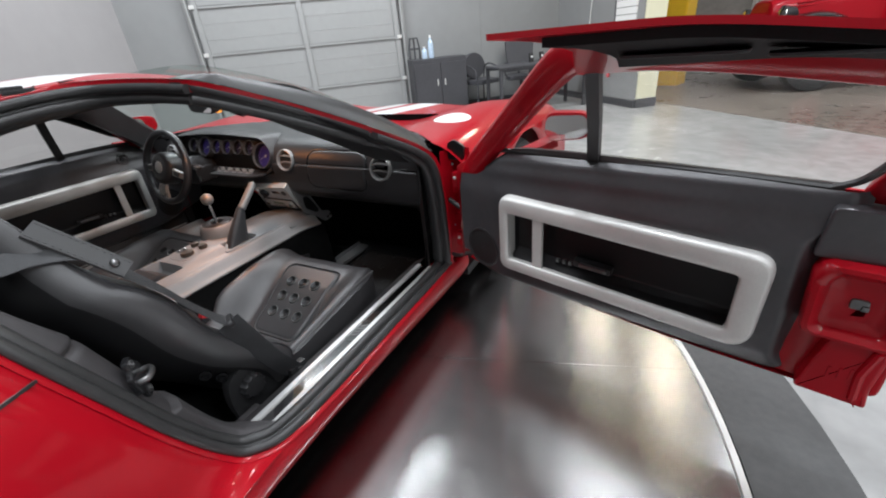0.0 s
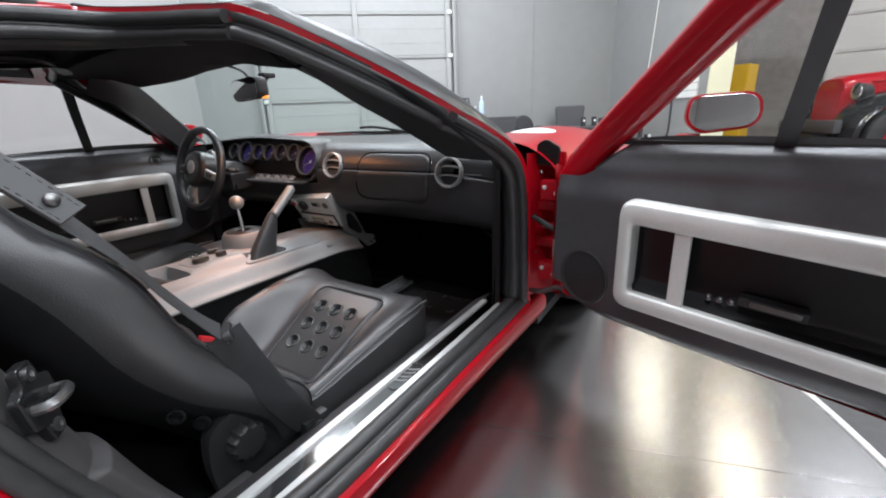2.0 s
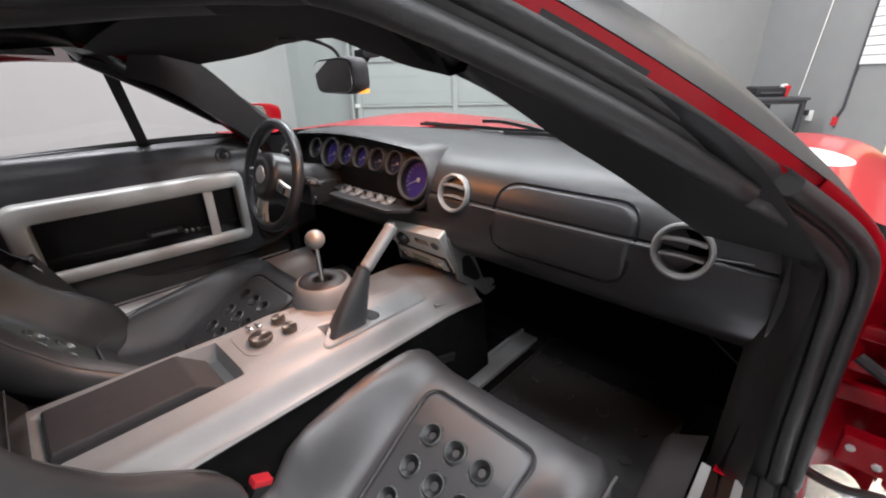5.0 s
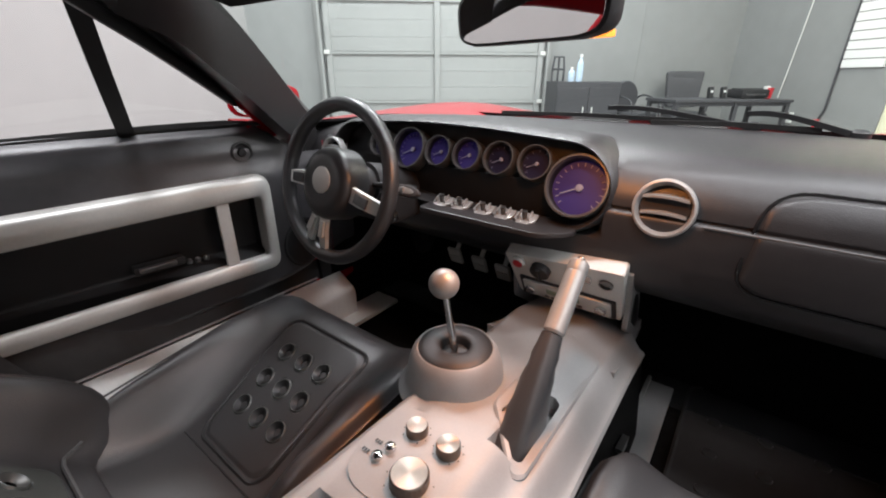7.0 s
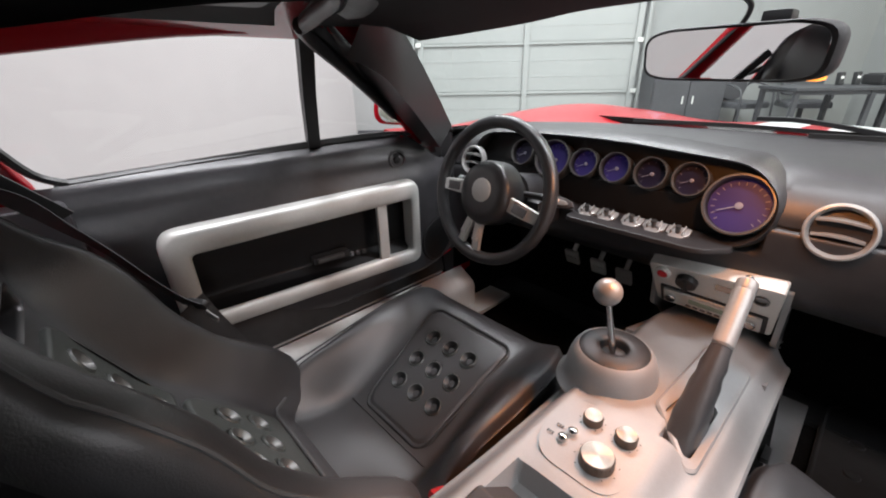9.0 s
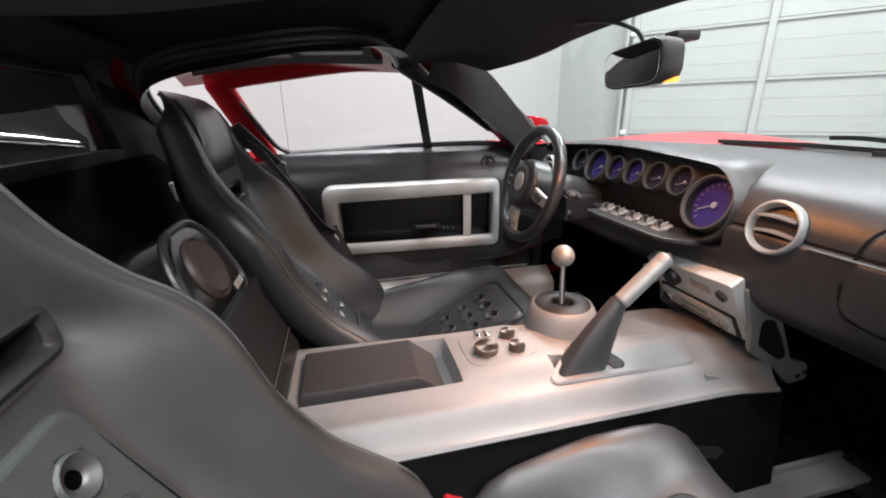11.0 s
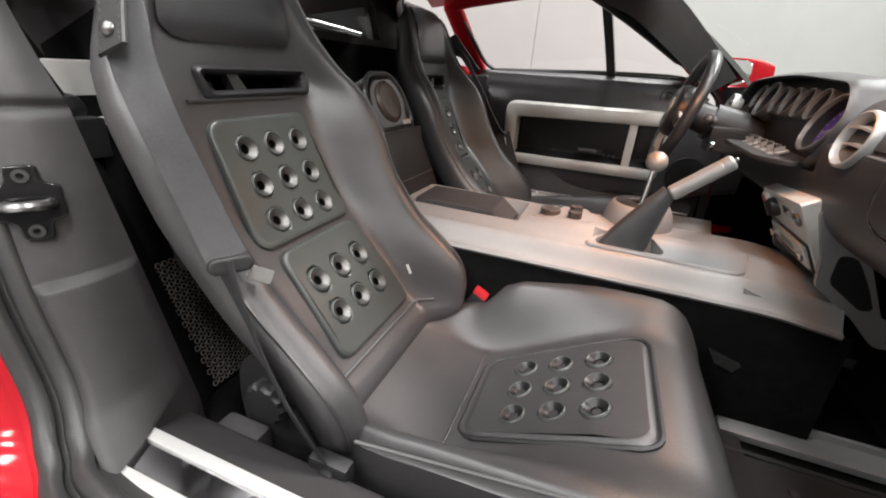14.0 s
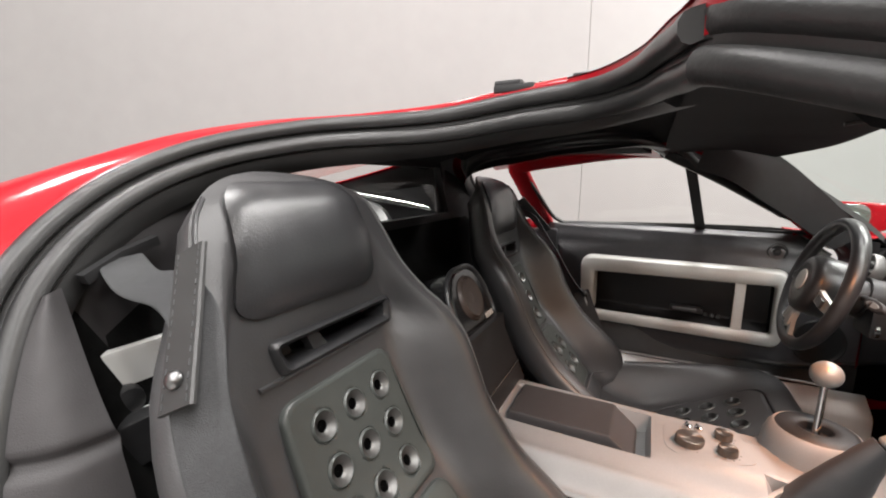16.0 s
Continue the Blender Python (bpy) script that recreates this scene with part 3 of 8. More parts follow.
for sgn in (1, -1):
    rear_surface(sgn)
    # rear wing over the wheel, and black liner of the engine bay
    bm = bmesh.new()
    high = cat(BACK[3:], 6)
    grid(bm, lambda u, v: high[int(round(u * (len(high) - 1)))] + Vector((-0.05 * v * v, (-2.36 - high[int(round(u * (len(high) - 1)))].y) * v, -0.05 * v * v + 0.02 * math.sin(math.pi * v))), len(high) - 1, 10)
    grid(bm, lambda u, v: Vector((1.0 - 0.05 * v * v - 0.02 * u, -1.50 - 0.85 * v, (0.72 - 0.05 * v * v) * (1 - u) + min(arch_z(-1.50 - 0.85 * v), 0.71 - 0.05 * v * v) * u)), 6, 40)
    part("rear_wing", bm, STRIPE, car, "glossy red rear wing", mirror_x() if sgn < 0 else None, 60)
    bm = bmesh.new()
    grid(bm, lambda u, v: Vector((0.44 - 0.10 * v, -1.0 - 0.75 * u, 0.45 + 0.53 * v - 0.10 * u * v)), 6, 4)
    part("bay_liner", bm, PLASTIC, car, "black engine bay liner", mirror_x() if sgn < 0 else None)

# roof spine, header
def spine():
    bm = bmesh.new()
    rows = []
    n = I_FRONT - I_TOP
    for i in range(I_TOP - 6, I_FRONT - 7):
        t, s, f = frame_at(i)
        p = LOOP[i % NL] - s * 0.011 + f * 0.002
        ring = []
        for k in range(17):
            x = p.x * (1 - k / 8)
            q = 1 - (x / max(p.x, 1e-3)) ** 2
            ring.append(Vector((x, p.y + 0.10 * q * smooth((p.x - 0.2) / 0.35) * (1 if p.y > -0.5 else -1), p.z + 0.022 * q)))
        rows.append(ring)
    loft(bm, rows, False, False)
    part("roof_spine", bm, STRIPE, car, "red roof spine with white stripes", None, 60)
    bm = bmesh.new()
    loft(bm, [[p - Vector((0, 0, 0.035)) for p in r] for r in rows], False, False)
    part("headliner", bm, HEADLINER, car, "black headliner under the roof spine", None, 60)


spine()
for sgn in (1, -1):
    for y in (-0.565, -0.445):
        bm = bmesh.new()
        box(bm, (0.203, y, 1.139), (0.03, 0.066, 0.012), 0.004)
        box(bm, (0.206, y - 0.01, 1.147), (0.022, 0.044, 0.009), 0.004)
        br = part("roof_latch_bracket", bm, PLASTIC, car, "", mirror_x() if sgn < 0 else None)
        bm = bmesh.new()
        tube(bm, (0.198, y + 0.038, 1.134), (0.198, y + 0.038, 1.148), 0.004)
        part("bolt", bm, CHROME, br, "", mirror_x() if sgn < 0 else None)

# windscreen: curved glass from cowl to header
def screen_point(u, v):
    """u across -1..1, v from cowl 0 to header 1."""
    xw = 0.835 - 0.265 * v
    x = u * xw
    bow = 1 - u * u
    y = 0.245 + 0.40 * bow - v * (0.52 + 0.16 * bow)
    z = 0.825 + 0.035 * bow + (1.105 - 0.825) * (v ** 0.9) + 0.03 * math.sin(math.pi * v) + 0.02 * bow * v
    return Vector((x, y, z))


bm = bmesh.new()
grid(bm, lambda a, b: screen_point(a * 2 - 1, b), 24, 12)
part("windscreen", bm, GLASS, car, "clear faintly green windscreen").visible_shadow = False
for sgn in (1, -1):
    bm = bmesh.new()
    rings = []
    for i in range(I_FRONT - 12, I_FRONT + 16):
        t, s, f = frame_at(i)
        p = LOOP[i % NL]
        k = min(max((i - I_FRONT + 3) / 18, 0), 1)
        q = screen_point(1, 1 - k)
        rings.append([p - s * 0.011 + f * 0.003, p.lerp(q, 0.35) + Vector((0, 0, 0.022)), p.lerp(q, 0.8) + Vector((-0.01, 0.01, 0.026)), q + Vector((-0.045, 0.02, 0.012)), q + Vector((-0.055, 0.02, -0.008))])
    loft(bm, rings, False, False)
    part("screen_moulding", bm, SATIN, car, "black windscreen edge moulding", mirror_x() if sgn < 0 else None, 50)
    # rounded inner trim of the pillar, from header to dash
    outer = cat([(0.500, -0.305, 1.092), (0.545, -0.258, 1.080), (0.725, -0.079, 0.975), (0.807, 0.09, 0.846), (0.83, 0.15, 0.79)], 6)
    low = cat([(0.530, -0.250, 1.030), (0.545, -0.165, 0.998), (0.580, -0.086, 0.947), (0.625, -0.005, 0.895), (0.70, 0.130, 0.800)], 6)
    inner = cat([(0.470, -0.235, 1.108), (0.545, -0.125, 1.094), (0.604, -0.042, 1.062), (0.660, 0.070, 0.972), (0.722, 0.200, 0.850)], 6)
    bm = bmesh.new()
    rings = []
    for o, w, q in zip(outer, low, inner):
        up = (o.lerp(q, 0.5) - INSIDE).normalized()
        rings.append([o - up * 0.004, o.lerp(w, 0.5) - up * 0.004, o.lerp(w, 0.85), w, w.lerp(q, 0.2), w.lerp(q, 0.6), q])
    loft(bm, rings, False, False)
    part("pillar_trim", bm, PLASTIC, car, "black windscreen pillar trim", mirror_x() if sgn < 0 else None, 60)

# padded header between the pillars, lower on the passenger side where the visor is stowed
EDGE = [(-0.54, -0.05, 1.064), (-0.42, -0.002, 1.075), (-0.30, 0.006, 1.083), (-0.20, 0.008, 1.092), (0.0, -0.012, 1.092), (0.10, -0.028, 1.087), (0.20, -0.073, 1.073), (0.30, -0.12, 1.056), (0.40, -0.165, 1.042), (0.48, -0.200, 1.030), (0.55, -0.215, 1.020)]
bm = bmesh.new()
rings = []
for p in cat(EDGE, 4):
    k = 1 - min(abs(p.x) / 0.56, 1.0) * 0.75
    rings.append([p + Vector((0, 0.02, 0.03)), p + Vector((0, 0.010, 0.012)), p, p + Vector((0, -0.02, -0.004)), Vector((p.x * 0.97, p.y * 0.6 - 0.13, p.z * 0.4 + 0.655)), Vector((p.x * 0.95, -0.335, 1.103 - 0.03 * (p.x / 0.56) ** 2))])
loft(bm, rings, False, False)
part("header_pad", bm, HEADLINER, car, "black padded windscreen header", None, 60)

# bonnet and front wings
def bonnet_z(x, y):
    a = abs(x)
    z = 0.822 - 0.06 * smooth((y - 0.6) / 1.3) - 0.02 * math.exp(-((a - 0.38) / 0.2) ** 2)
    z += 0.045 * math.exp(-((a - 0.74) / 0.17) ** 2) * math.exp(-((y - 1.0) / 0.55) ** 2)
    z -= 0.30 * max(a - 0.84, 0) ** 2 * 30 * 0.45
    z -= 0.3 * smooth((y - 1.45) / 0.8) ** 2
    return z


def bonnet(u, v):
    x = (u * 2 - 1) * 0.985
    start = 0.27 + 0.42 * (1 - min(abs(x) / 0.86, 1.0) ** 2)
    y = start + (2.08 - 0.22 * abs(x / 0.985) ** 3 - start) * v
    return Vector((x, y, bonnet_z(x, y)))


bm = bmesh.new()
grid(bm, bonnet, 60, 30)
part("bonnet", bm, STRIPE, car, "glossy red bonnet and wings with white stripes", None, 60)
for sgn in (1, -1):
    bm = bmesh.new()
    grid(bm, lambda u, v: Vector((bonnet(1, v).x + 0.01 * math.sin(math.pi * u), bonnet(1, v).y, bonnet(1, v).z * (1 - u) + min(arch_z(bonnet(1, v).y), bonnet(1, v).z - 0.01) * u)), 8, 60)
    part("front_wing", bm, RED, car, "", mirror_x() if sgn < 0 else None)
bm = bmesh.new()
grid(bm, lambda u, v: bonnet(u, 1) * (1 - v) + Vector((bonnet(u, 1).x * 0.97, 2.05 - 0.25 * abs(2 * u - 1) ** 3, 0.2)) * v + Vector((0, 0.10 * math.sin(math.pi * v), 0)), 30, 8)
part("front_fascia", bm, RED, car, "red front bumper skin")
# cowl with wipers
bm = bmesh.new()
grid(bm, lambda u, v: Vector(((u * 2 - 1) * 0.86, 0.22 + 0.44 * (1 - (u * 2 - 1) ** 2) + 0.07 * v - 0.03, 0.822 + 0.03 * (1 - (u * 2 - 1) ** 2) - 0.02 * v)), 24, 3)
part("cowl", bm, PLASTIC, car, "black plastic cowl")


def wiper(x0, y0, x1, y1, bow):
    mid = ((x0 + x1) / 2, (y0 + y1) / 2)
    arm_path = cat([(x0, y0, 0.850), ((x0 * 2 + x1) / 3, (y0 * 2 + y1) / 3, 0.870 + bow), (mid[0], mid[1], 0.870 + bow)], 5)
    bm = bmesh.new()
    sweep(bm, arm_path, [(0.005, 0.008), (-0.005, 0.008), (-0.005, -0.008), (0.005, -0.008)])
    lathe(bm, [(0.016, 0), (0.016, 0.02), (0.008, 0.026)], Matrix.Translation((x0, y0, 0.836)), 12)
    w = part("wiper_arm", bm, PLASTIC, car, "black windscreen wiper")
    bm = bmesh.new()
    a, b = Vector((x0 * 0.85 + x1 * 0.15, y0 * 0.85 + y1 * 0.15, 0.856)), Vector((x1, y1, 0.853))
    sweep(bm, [a, a.lerp(b, 0.5) + Vector((0, 0, 0.004)), b], [(0.005, 0.003), (-0.005, 0.003), (-0.005, -0.003), (0.005, -0.003)])
    part("wiper_blade", bm, RUBBER, w)


wiper(0.24, 0.60, -0.36, 0.60, 0.008)
wiper(0.40, 0.55, 0.05, 0.56, 0.01)

# hinge pillar of the passenger side
bm = bmesh.new()
prof = cat([(0.885, 0.262), (0.91, 0.30), (0.94, 0.33), (0.97, 0.33), (0.988, 0.295)], 3)
loft(bm, [[Vector((p.x + 0.0, p.y, z)) for p in [Vector((*q[:2], 0)) for q in prof]] for z in (0.36, 0.45, 0.62, 0.76, 0.80)], False, False)
hinge_post = part("hinge_pillar", bm, RED, car, "red lacquered door hinge pillar")
for z in (0.46, 0.70):
    bm = bmesh.new()
    box(bm, (0.965, 0.27, z), (0.07, 0.03, 0.055), 0.006)
    tube(bm, (1.0, 0.262, z - 0.04), (1.0, 0.262, z + 0.04), 0.011)
    part("door_hinge", bm, RED, hinge_post, "red painted steel hinge")
    for k in range(2):
        bm = bmesh.new()
        lathe(bm, [(0.0065, 0), (0.0065, 0.004), (0.003, 0.006)], pose(0.942 + 0.034 * k, 0.256, z + 0.008 * (-1) ** k, 90), 6)
        part("bolt", bm, SATINALU, hinge_post)
for z, w in ((0.535, 0.030), (0.585, 0.018), (0.645, 0.026)):
    bm = bmesh.new()
    box(bm, (0.940, 0.312, z), (0.070, 0.030, w), 0.007)
    part("pillar_rib", bm, RED, hinge_post, "red pressed rib")
for x, z in ((0.905, 0.50), (0.962, 0.56), (0.968, 0.66), (0.915, 0.745)):
    bm = bmesh.new()
    lathe(bm, [(0.0055, 0), (0.0055, 0.004), (0.003, 0.006)], pose(x, 0.300, z, 90), 6)
    part("bolt", bm, DARKMETAL, hinge_post)
# Dark plate stands in for the shade of the hollow above the pillar.
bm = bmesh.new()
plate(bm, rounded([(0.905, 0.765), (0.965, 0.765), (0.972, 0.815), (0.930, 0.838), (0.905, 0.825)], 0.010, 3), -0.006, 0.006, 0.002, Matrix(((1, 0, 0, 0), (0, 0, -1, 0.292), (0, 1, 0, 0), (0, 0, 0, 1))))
part("pillar_shade_plate", bm, RECESS, hinge_post, "dark plate for the shaded hollow over the hinge pillar")
bm = bmesh.new()
sweep(bm, cat([(0.90, 0.256, 0.39), (0.95, 0.235, 0.40), (1.0, 0.225, 0.425), (1.06, 0.20, 0.43)], 5), circle(0.008, 8))
part("check_strap", bm, DARKMETAL, hinge_post, "dark steel door check strap")
bm = bmesh.new()
sweep(bm, cat([(0.91, 0.262, 0.62), (0.96, 0.245, 0.60), (1.0, 0.24, 0.59), (1.05, 0.21, 0.60)], 5), circle(0.009, 8))
part("wiring_gaiter", bm, RUBBER, hinge_post, "black rubber wiring gaiter")


# red deck between the rear wings
bm = bmesh.new()
grid(bm, lambda u, v: Vector(((2 * u - 1) * 0.34, -1.78 - 0.58 * v, 0.947 - 0.05 * v * v)), 8, 6, (0, 0, -0.01))
part("rear_deck", bm, STRIPE, car, "red rear deck with white stripes")

# wheels
ALLOY = material("alloy_rim", (0.5, 0.5, 0.5), 0.3, metal=0.9, grain=0.05, scale=60)


def road_wheel(x, y, r, w):
    """Tyre, five-spoke rim and brake disc; x is the outer face."""
    sg = math.copysign(1, x)
    m = Matrix.Translation((x, y, FLOOR + r)) @ Matrix.Rotation(radians(90 * sg), 4, "Y")
    bm = bmesh.new()
    lathe(bm, [(r * 0.72, 0.0), (r * 0.80, 0.008), (r * 0.94, 0.0), (r, -0.03), (r, -w + 0.03), (r * 0.94, -w), (r * 0.72, -w)], m, 40, False)
    wh = part("wheel", bm, TYRE, car, "black tyre on a five-spoke alloy rim")
    bm = bmesh.new()
    lathe(bm, [(r * 0.74, -0.002), (r * 0.70, -0.004), (r * 0.67, -0.05), (r * 0.66, -w)], m, 40, False)
    for k in range(5):
        q = m @ Matrix.Rotation(2 * math.pi * k / 5, 4, "Z")
        loft(bm, [[q @ Vector((a, b * s2, h + d)) for b, d in ((-0.03, -0.02), (-0.024, 0), (0.024, 0), (0.03, -0.02))] for a, s2, h in ((0.03, 1.0, -0.03), (r * 0.4, 0.8, -0.022), (r * 0.69, 1.1, -0.012))])
    lathe(bm, [(0.05, -0.06), (0.05, -0.025), (0.03, -0.018), (0.002, -0.018)], m, 20, False)
    part("rim", bm, ALLOY, wh, "silver five-spoke rim")
    bm = bmesh.new()
    lathe(bm, [(r * 0.55, -0.09), (r * 0.55, -0.11), (0.03, -0.11), (0.03, -0.09)], m, 32, False)
    part("brake_disc", bm, DARKMETAL, wh, "")


for sgn in (1, -1):
    road_wheel(sgn * 0.965, 0.98, 0.30, 0.235)
    road_wheel(sgn * 0.965, -1.93, 0.315, 0.30)

# white roundel painted on the passenger-side wing
for sgn in (1,):
    bm = bmesh.new()
    c = Vector((sgn * 0.763, 0.63))
    rim = [[Vector((c.x + r * math.cos(a), c.y + r * math.sin(a), bonnet_z(c.x + r * math.cos(a), c.y + r * math.sin(a)) + h)) for a in [2 * math.pi * k / 40 for k in range(40)]] for r, h in ((0.082, 0.0005), (0.0815, 0.0015), (0.06, 0.0015), (0.001, 0.0015))]
    loft(bm, rim)
    part("wing_roundel", bm, WHITEPAINT, car, "white painted roundel on the wing")
# ---- the car: doors, built in a local frame: s to the rear, d outwards, z up ----
OPEN = Matrix(((math.cos(radians(-10.5)), -math.sin(radians(-10.5)), 0, 1.17), (math.sin(radians(-10.5)), math.cos(radians(-10.5)), 0, 0.08), (0, 0, 1, 0), (0, 0, 0, 1)))
SHUT = Matrix(((-0.139, -0.99, 0, -0.70), (-0.99, 0.139, 0, 0.045), (0, 0, 1, 0), (0, 0, 0, 1)))


def bottom_z(s):
    return linear([(-0.16, 0.44), (-0.10, 0.415), (0.0, 0.40), (0.25, 0.372), (0.6, 0.345), (0.9, 0.335)], s)


def skin_d(z, s):
    """Inner skin of the door."""
    return lerp([(0.34, 0.055), (0.42, 0.034), (0.55, 0.03), (0.70, 0.03), (0.77, 0.046), (0.815, 0.058), (0.838, 0.085)], z) + 0.02 * smooth((-s - 0.02) / 0.12)


def belt_z(s):
    return 0.842 - 0.022 * smooth((s - 0.1) / 0.8) - 0.085 * smooth((0.03 - s) / 0.16)


def door(m, is_open):
    # inner fittings of the shut door sit a little shorter and flatter
    inn_m = m if is_open else m @ Matrix(((0.911, 0, 0, 0.005), (0.009, 1, 0, -0.012), (0.047, 0, 1, 0.004), (0, 0, 0, 1)))
    # outer shell
    bm = bmesh.new()

    def outer(u, v):
        s = -0.26 + 1.17 * u
        low = bottom_z(s) + 0.012 + 0.14 * smooth((-0.15 - s) / 0.10)
        z = low + (belt_z(s) - 0.014 - low) * v
        return Vector((s, 0.13 + 0.03 * math.sin(math.pi * v) + 0.02 * math.sin(math.pi * u) + (0.11 if is_open else 0.02) * smooth((-0.02 - s) / 0.24), z))
    grid(bm, outer, 20, 12, (0, -0.012, 0))
    # front and rear end faces, bottom
    grid(bm, lambda u, v: Vector((-0.178 - 0.082 * u, 0.045 + (0.21 if is_open else 0.11) * u, 0.44 + 0.14 * u + (0.345 - 0.17 * u) * v)), 6, 8)
    grid(bm, lambda u, v: Vector((0.90 - 0.02 * u, 0.04 + 0.095 * u, 0.33 + 0.50 * v)), 4, 8)
    grid(bm, lambda u, v: Vector((-0.15 + 1.05 * u, 0.05 + 0.09 * v, bottom_z(-0.15 + 1.05 * u) + 0.012)), 14, 3)
    d = part("door", bm, RED, car, "red passenger door standing wide open" if is_open else "red driver's door, closed", m)
    # latch end: red pressing with a raised lip round a sunk face, lower foot, black trim above
    ends = Matrix(((1, 0, 0, 0), (0, 0, -1, 0.035), (0, 1, 0, 0), (0, 0, 0, 1)))
    lip = rounded([(0.756, 0.515), (0.749, 0.664), (0.766, 0.692), (0.915, 0.690), (0.912, 0.512)], 0.024, 5)
    sunk_face = rounded([(0.784, 0.537), (0.784, 0.640), (0.796, 0.660), (0.890, 0.658), (0.888, 0.536)], 0.016, 5)
    bm = bmesh.new()

    def lipring(w, h):
        return [ends @ Vector((a[0] * (1 - w) + b[0] * w, a[1] * (1 - w) + b[1] * w, h)) for a, b in zip(lip, sunk_face)]
    loft(bm, [lipring(0, -0.02), lipring(0, 0.024), lipring(0.15, 0.034), lipring(0.45, 0.036), lipring(0.85, 0.024), lipring(1, 0.014), lipring(1.6, 0.010), lipring(2.6, 0.010)], True, False)
    lf = part("latch_face", bm, RED, d, "red painted latch end of the door", m, 50)
    bm = bmesh.new()
    plate(bm, rounded([(0.784, 0.358), (0.800, 0.446), (0.815, 0.512), (0.912, 0.515), (0.912, 0.481), (0.906, 0.398), (0.912, 0.352)], 0.010, 4), -0.03, 0.018, 0.006, ends)
    part("latch_foot", bm, RED, d, "red painted lower end of the door", m)
    bm = bmesh.new()
    sweep(bm, [ends @ Vector(p) for p in ((0.885, 0.372, 0.018), (0.880, 0.44, 0.020), (0.893, 0.505, 0.020))], circle(0.009, 8))
    part("latch_rib", bm, RED, lf, "", m)
    bm = bmesh.new()
    plate(bm, rounded([(0.74, 0.36), (0.745, 0.70), (0.93, 0.70), (0.93, 0.36)], 0.02, 3), -0.05, -0.02, 0.004, ends)
    part("latch_backing", bm, RED, d, "", m)
    bm = bmesh.new()
    plate(bm, rounded([(0.74, 0.688), (0.75, 0.80), (0.93, 0.79), (0.935, 0.694)], 0.014, 4), -0.05, 0.006, 0.004, ends)
    part("latch_cap", bm, DOORTRIM, d, "black trim over the latch end", m)
    bm = bmesh.new()
    plate(bm, rrect(0.030, 0.024, 0.007, 4), 0.008, 0.014, 0.002, ends @ Matrix.Translation((0.836, 0.602, 0)))
    box(bm, (0.846, 0.596, 0.013), (0.012, 0.012, 0.008), 0.003, ends)
    part("lock", bm, DARKMETAL, lf, "dark steel lock", m)
    for k in range(3):
        bm = bmesh.new()
        box(bm, (0.832 + 0.018 * k, 0.425 + 0.004 * k, 0.018), (0.006, 0.030, 0.004), 0.002, ends)
        part("lock_slot", bm, RED, lf, "", m)
    # inner trim skin
    bm = bmesh.new()

    def inner(u, v):
        end = 0.757 + 0.05 * smooth((v - 0.75) / 0.15) + 0.03 * smooth((0.12 - v) / 0.1)
        front = 0.175 if is_open else 0.262
        s = -front + (end + front) * u
        lo, hi = bottom_z(s) + 0.0, belt_z(s)
        rise = 0.025 * smooth((0.10 - (s + front)) / 0.10) + 0.02 * smooth((s - end + 0.06) / 0.06)
        lo += rise
        z = lo + (hi - lo) * v
        dd = skin_d(z, s) + 0.025 * smooth((s - end + 0.035) / 0.035) + 0.02 * smooth((0.05 - v) / 0.05)
        # recess behind the pull frame
        sl = s if is_open else (s - 0.005) / 0.911
        zl = z if is_open else z - 0.047 * sl - 0.004
        in_s = smooth((sl - 0.005) / 0.02) * smooth((0.665 - sl) / 0.02)
        zc = 0.597 - 0.066 * (sl - 0.03)
        in_z = smooth((0.095 - abs(zl - zc)) / 0.02)
        return Vector((s, dd + 0.055 * in_s * in_z, z))
    grid(bm, inner, 100, 60)
    part("door_trim", bm, DOORTRIM, d, "black textured door trim", m, 60)
    # Near-black sheet added over the trim; its colour darkens the recess.
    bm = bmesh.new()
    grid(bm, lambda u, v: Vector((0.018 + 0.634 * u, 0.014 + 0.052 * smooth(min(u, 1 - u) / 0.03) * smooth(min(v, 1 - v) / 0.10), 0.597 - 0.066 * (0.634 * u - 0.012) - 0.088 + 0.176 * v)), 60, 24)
    part("recess_black_sheet", bm, RECESS, d, "black sheet darkening the door recess", inn_m, 60)
    # silver pull frame
    bm = bmesh.new()
    out = rounded([(0.0, 0.722), (0.695, 0.676), (0.685, 0.420), (0.0, 0.472)], [0.035, 0.05, 0.06, 0.035], 6)
    inn = rounded([(0.032, 0.668), (0.632, 0.620), (0.630, 0.468), (0.032, 0.512)], [0.012, 0.014, 0.014, 0.012], 6)

    def ringat(a, b, w, dd):
        return [Vector((x0 * (1 - w) + x1 * w, dd, z0 * (1 - w) + z1 * w)) for (x0, z0), (x1, z1) in zip(a, b)]
    loft(bm, [ringat(out, inn, 0.0, 0.034), ringat(out, inn, 0.01, 0.014), ringat(out, inn, 0.08, 0.004), ringat(out, inn, 0.22, -0.002), ringat(out, inn, 0.6, -0.004), ringat(out, inn, 0.9, -0.001), ringat(out, inn, 0.98, 0.004), ringat(out, inn, 1.0, 0.009), ringat(out, inn, 1.0, 0.05)], True, False)
    part("pull_frame", bm, SATINALU, d, "satin silver pull frame on the door", inn_m, 50)
    bm = bmesh.new()
    box(bm, (0.13, 0.012, 0.585), (0.032, 0.014, 0.17), 0.006, Matrix.Identity(4))
    part("pull_bar", bm, SATINALU, d, "brushed aluminium pull bar", inn_m)
    # shelf in the recess with switch and lever
    bm = bmesh.new()
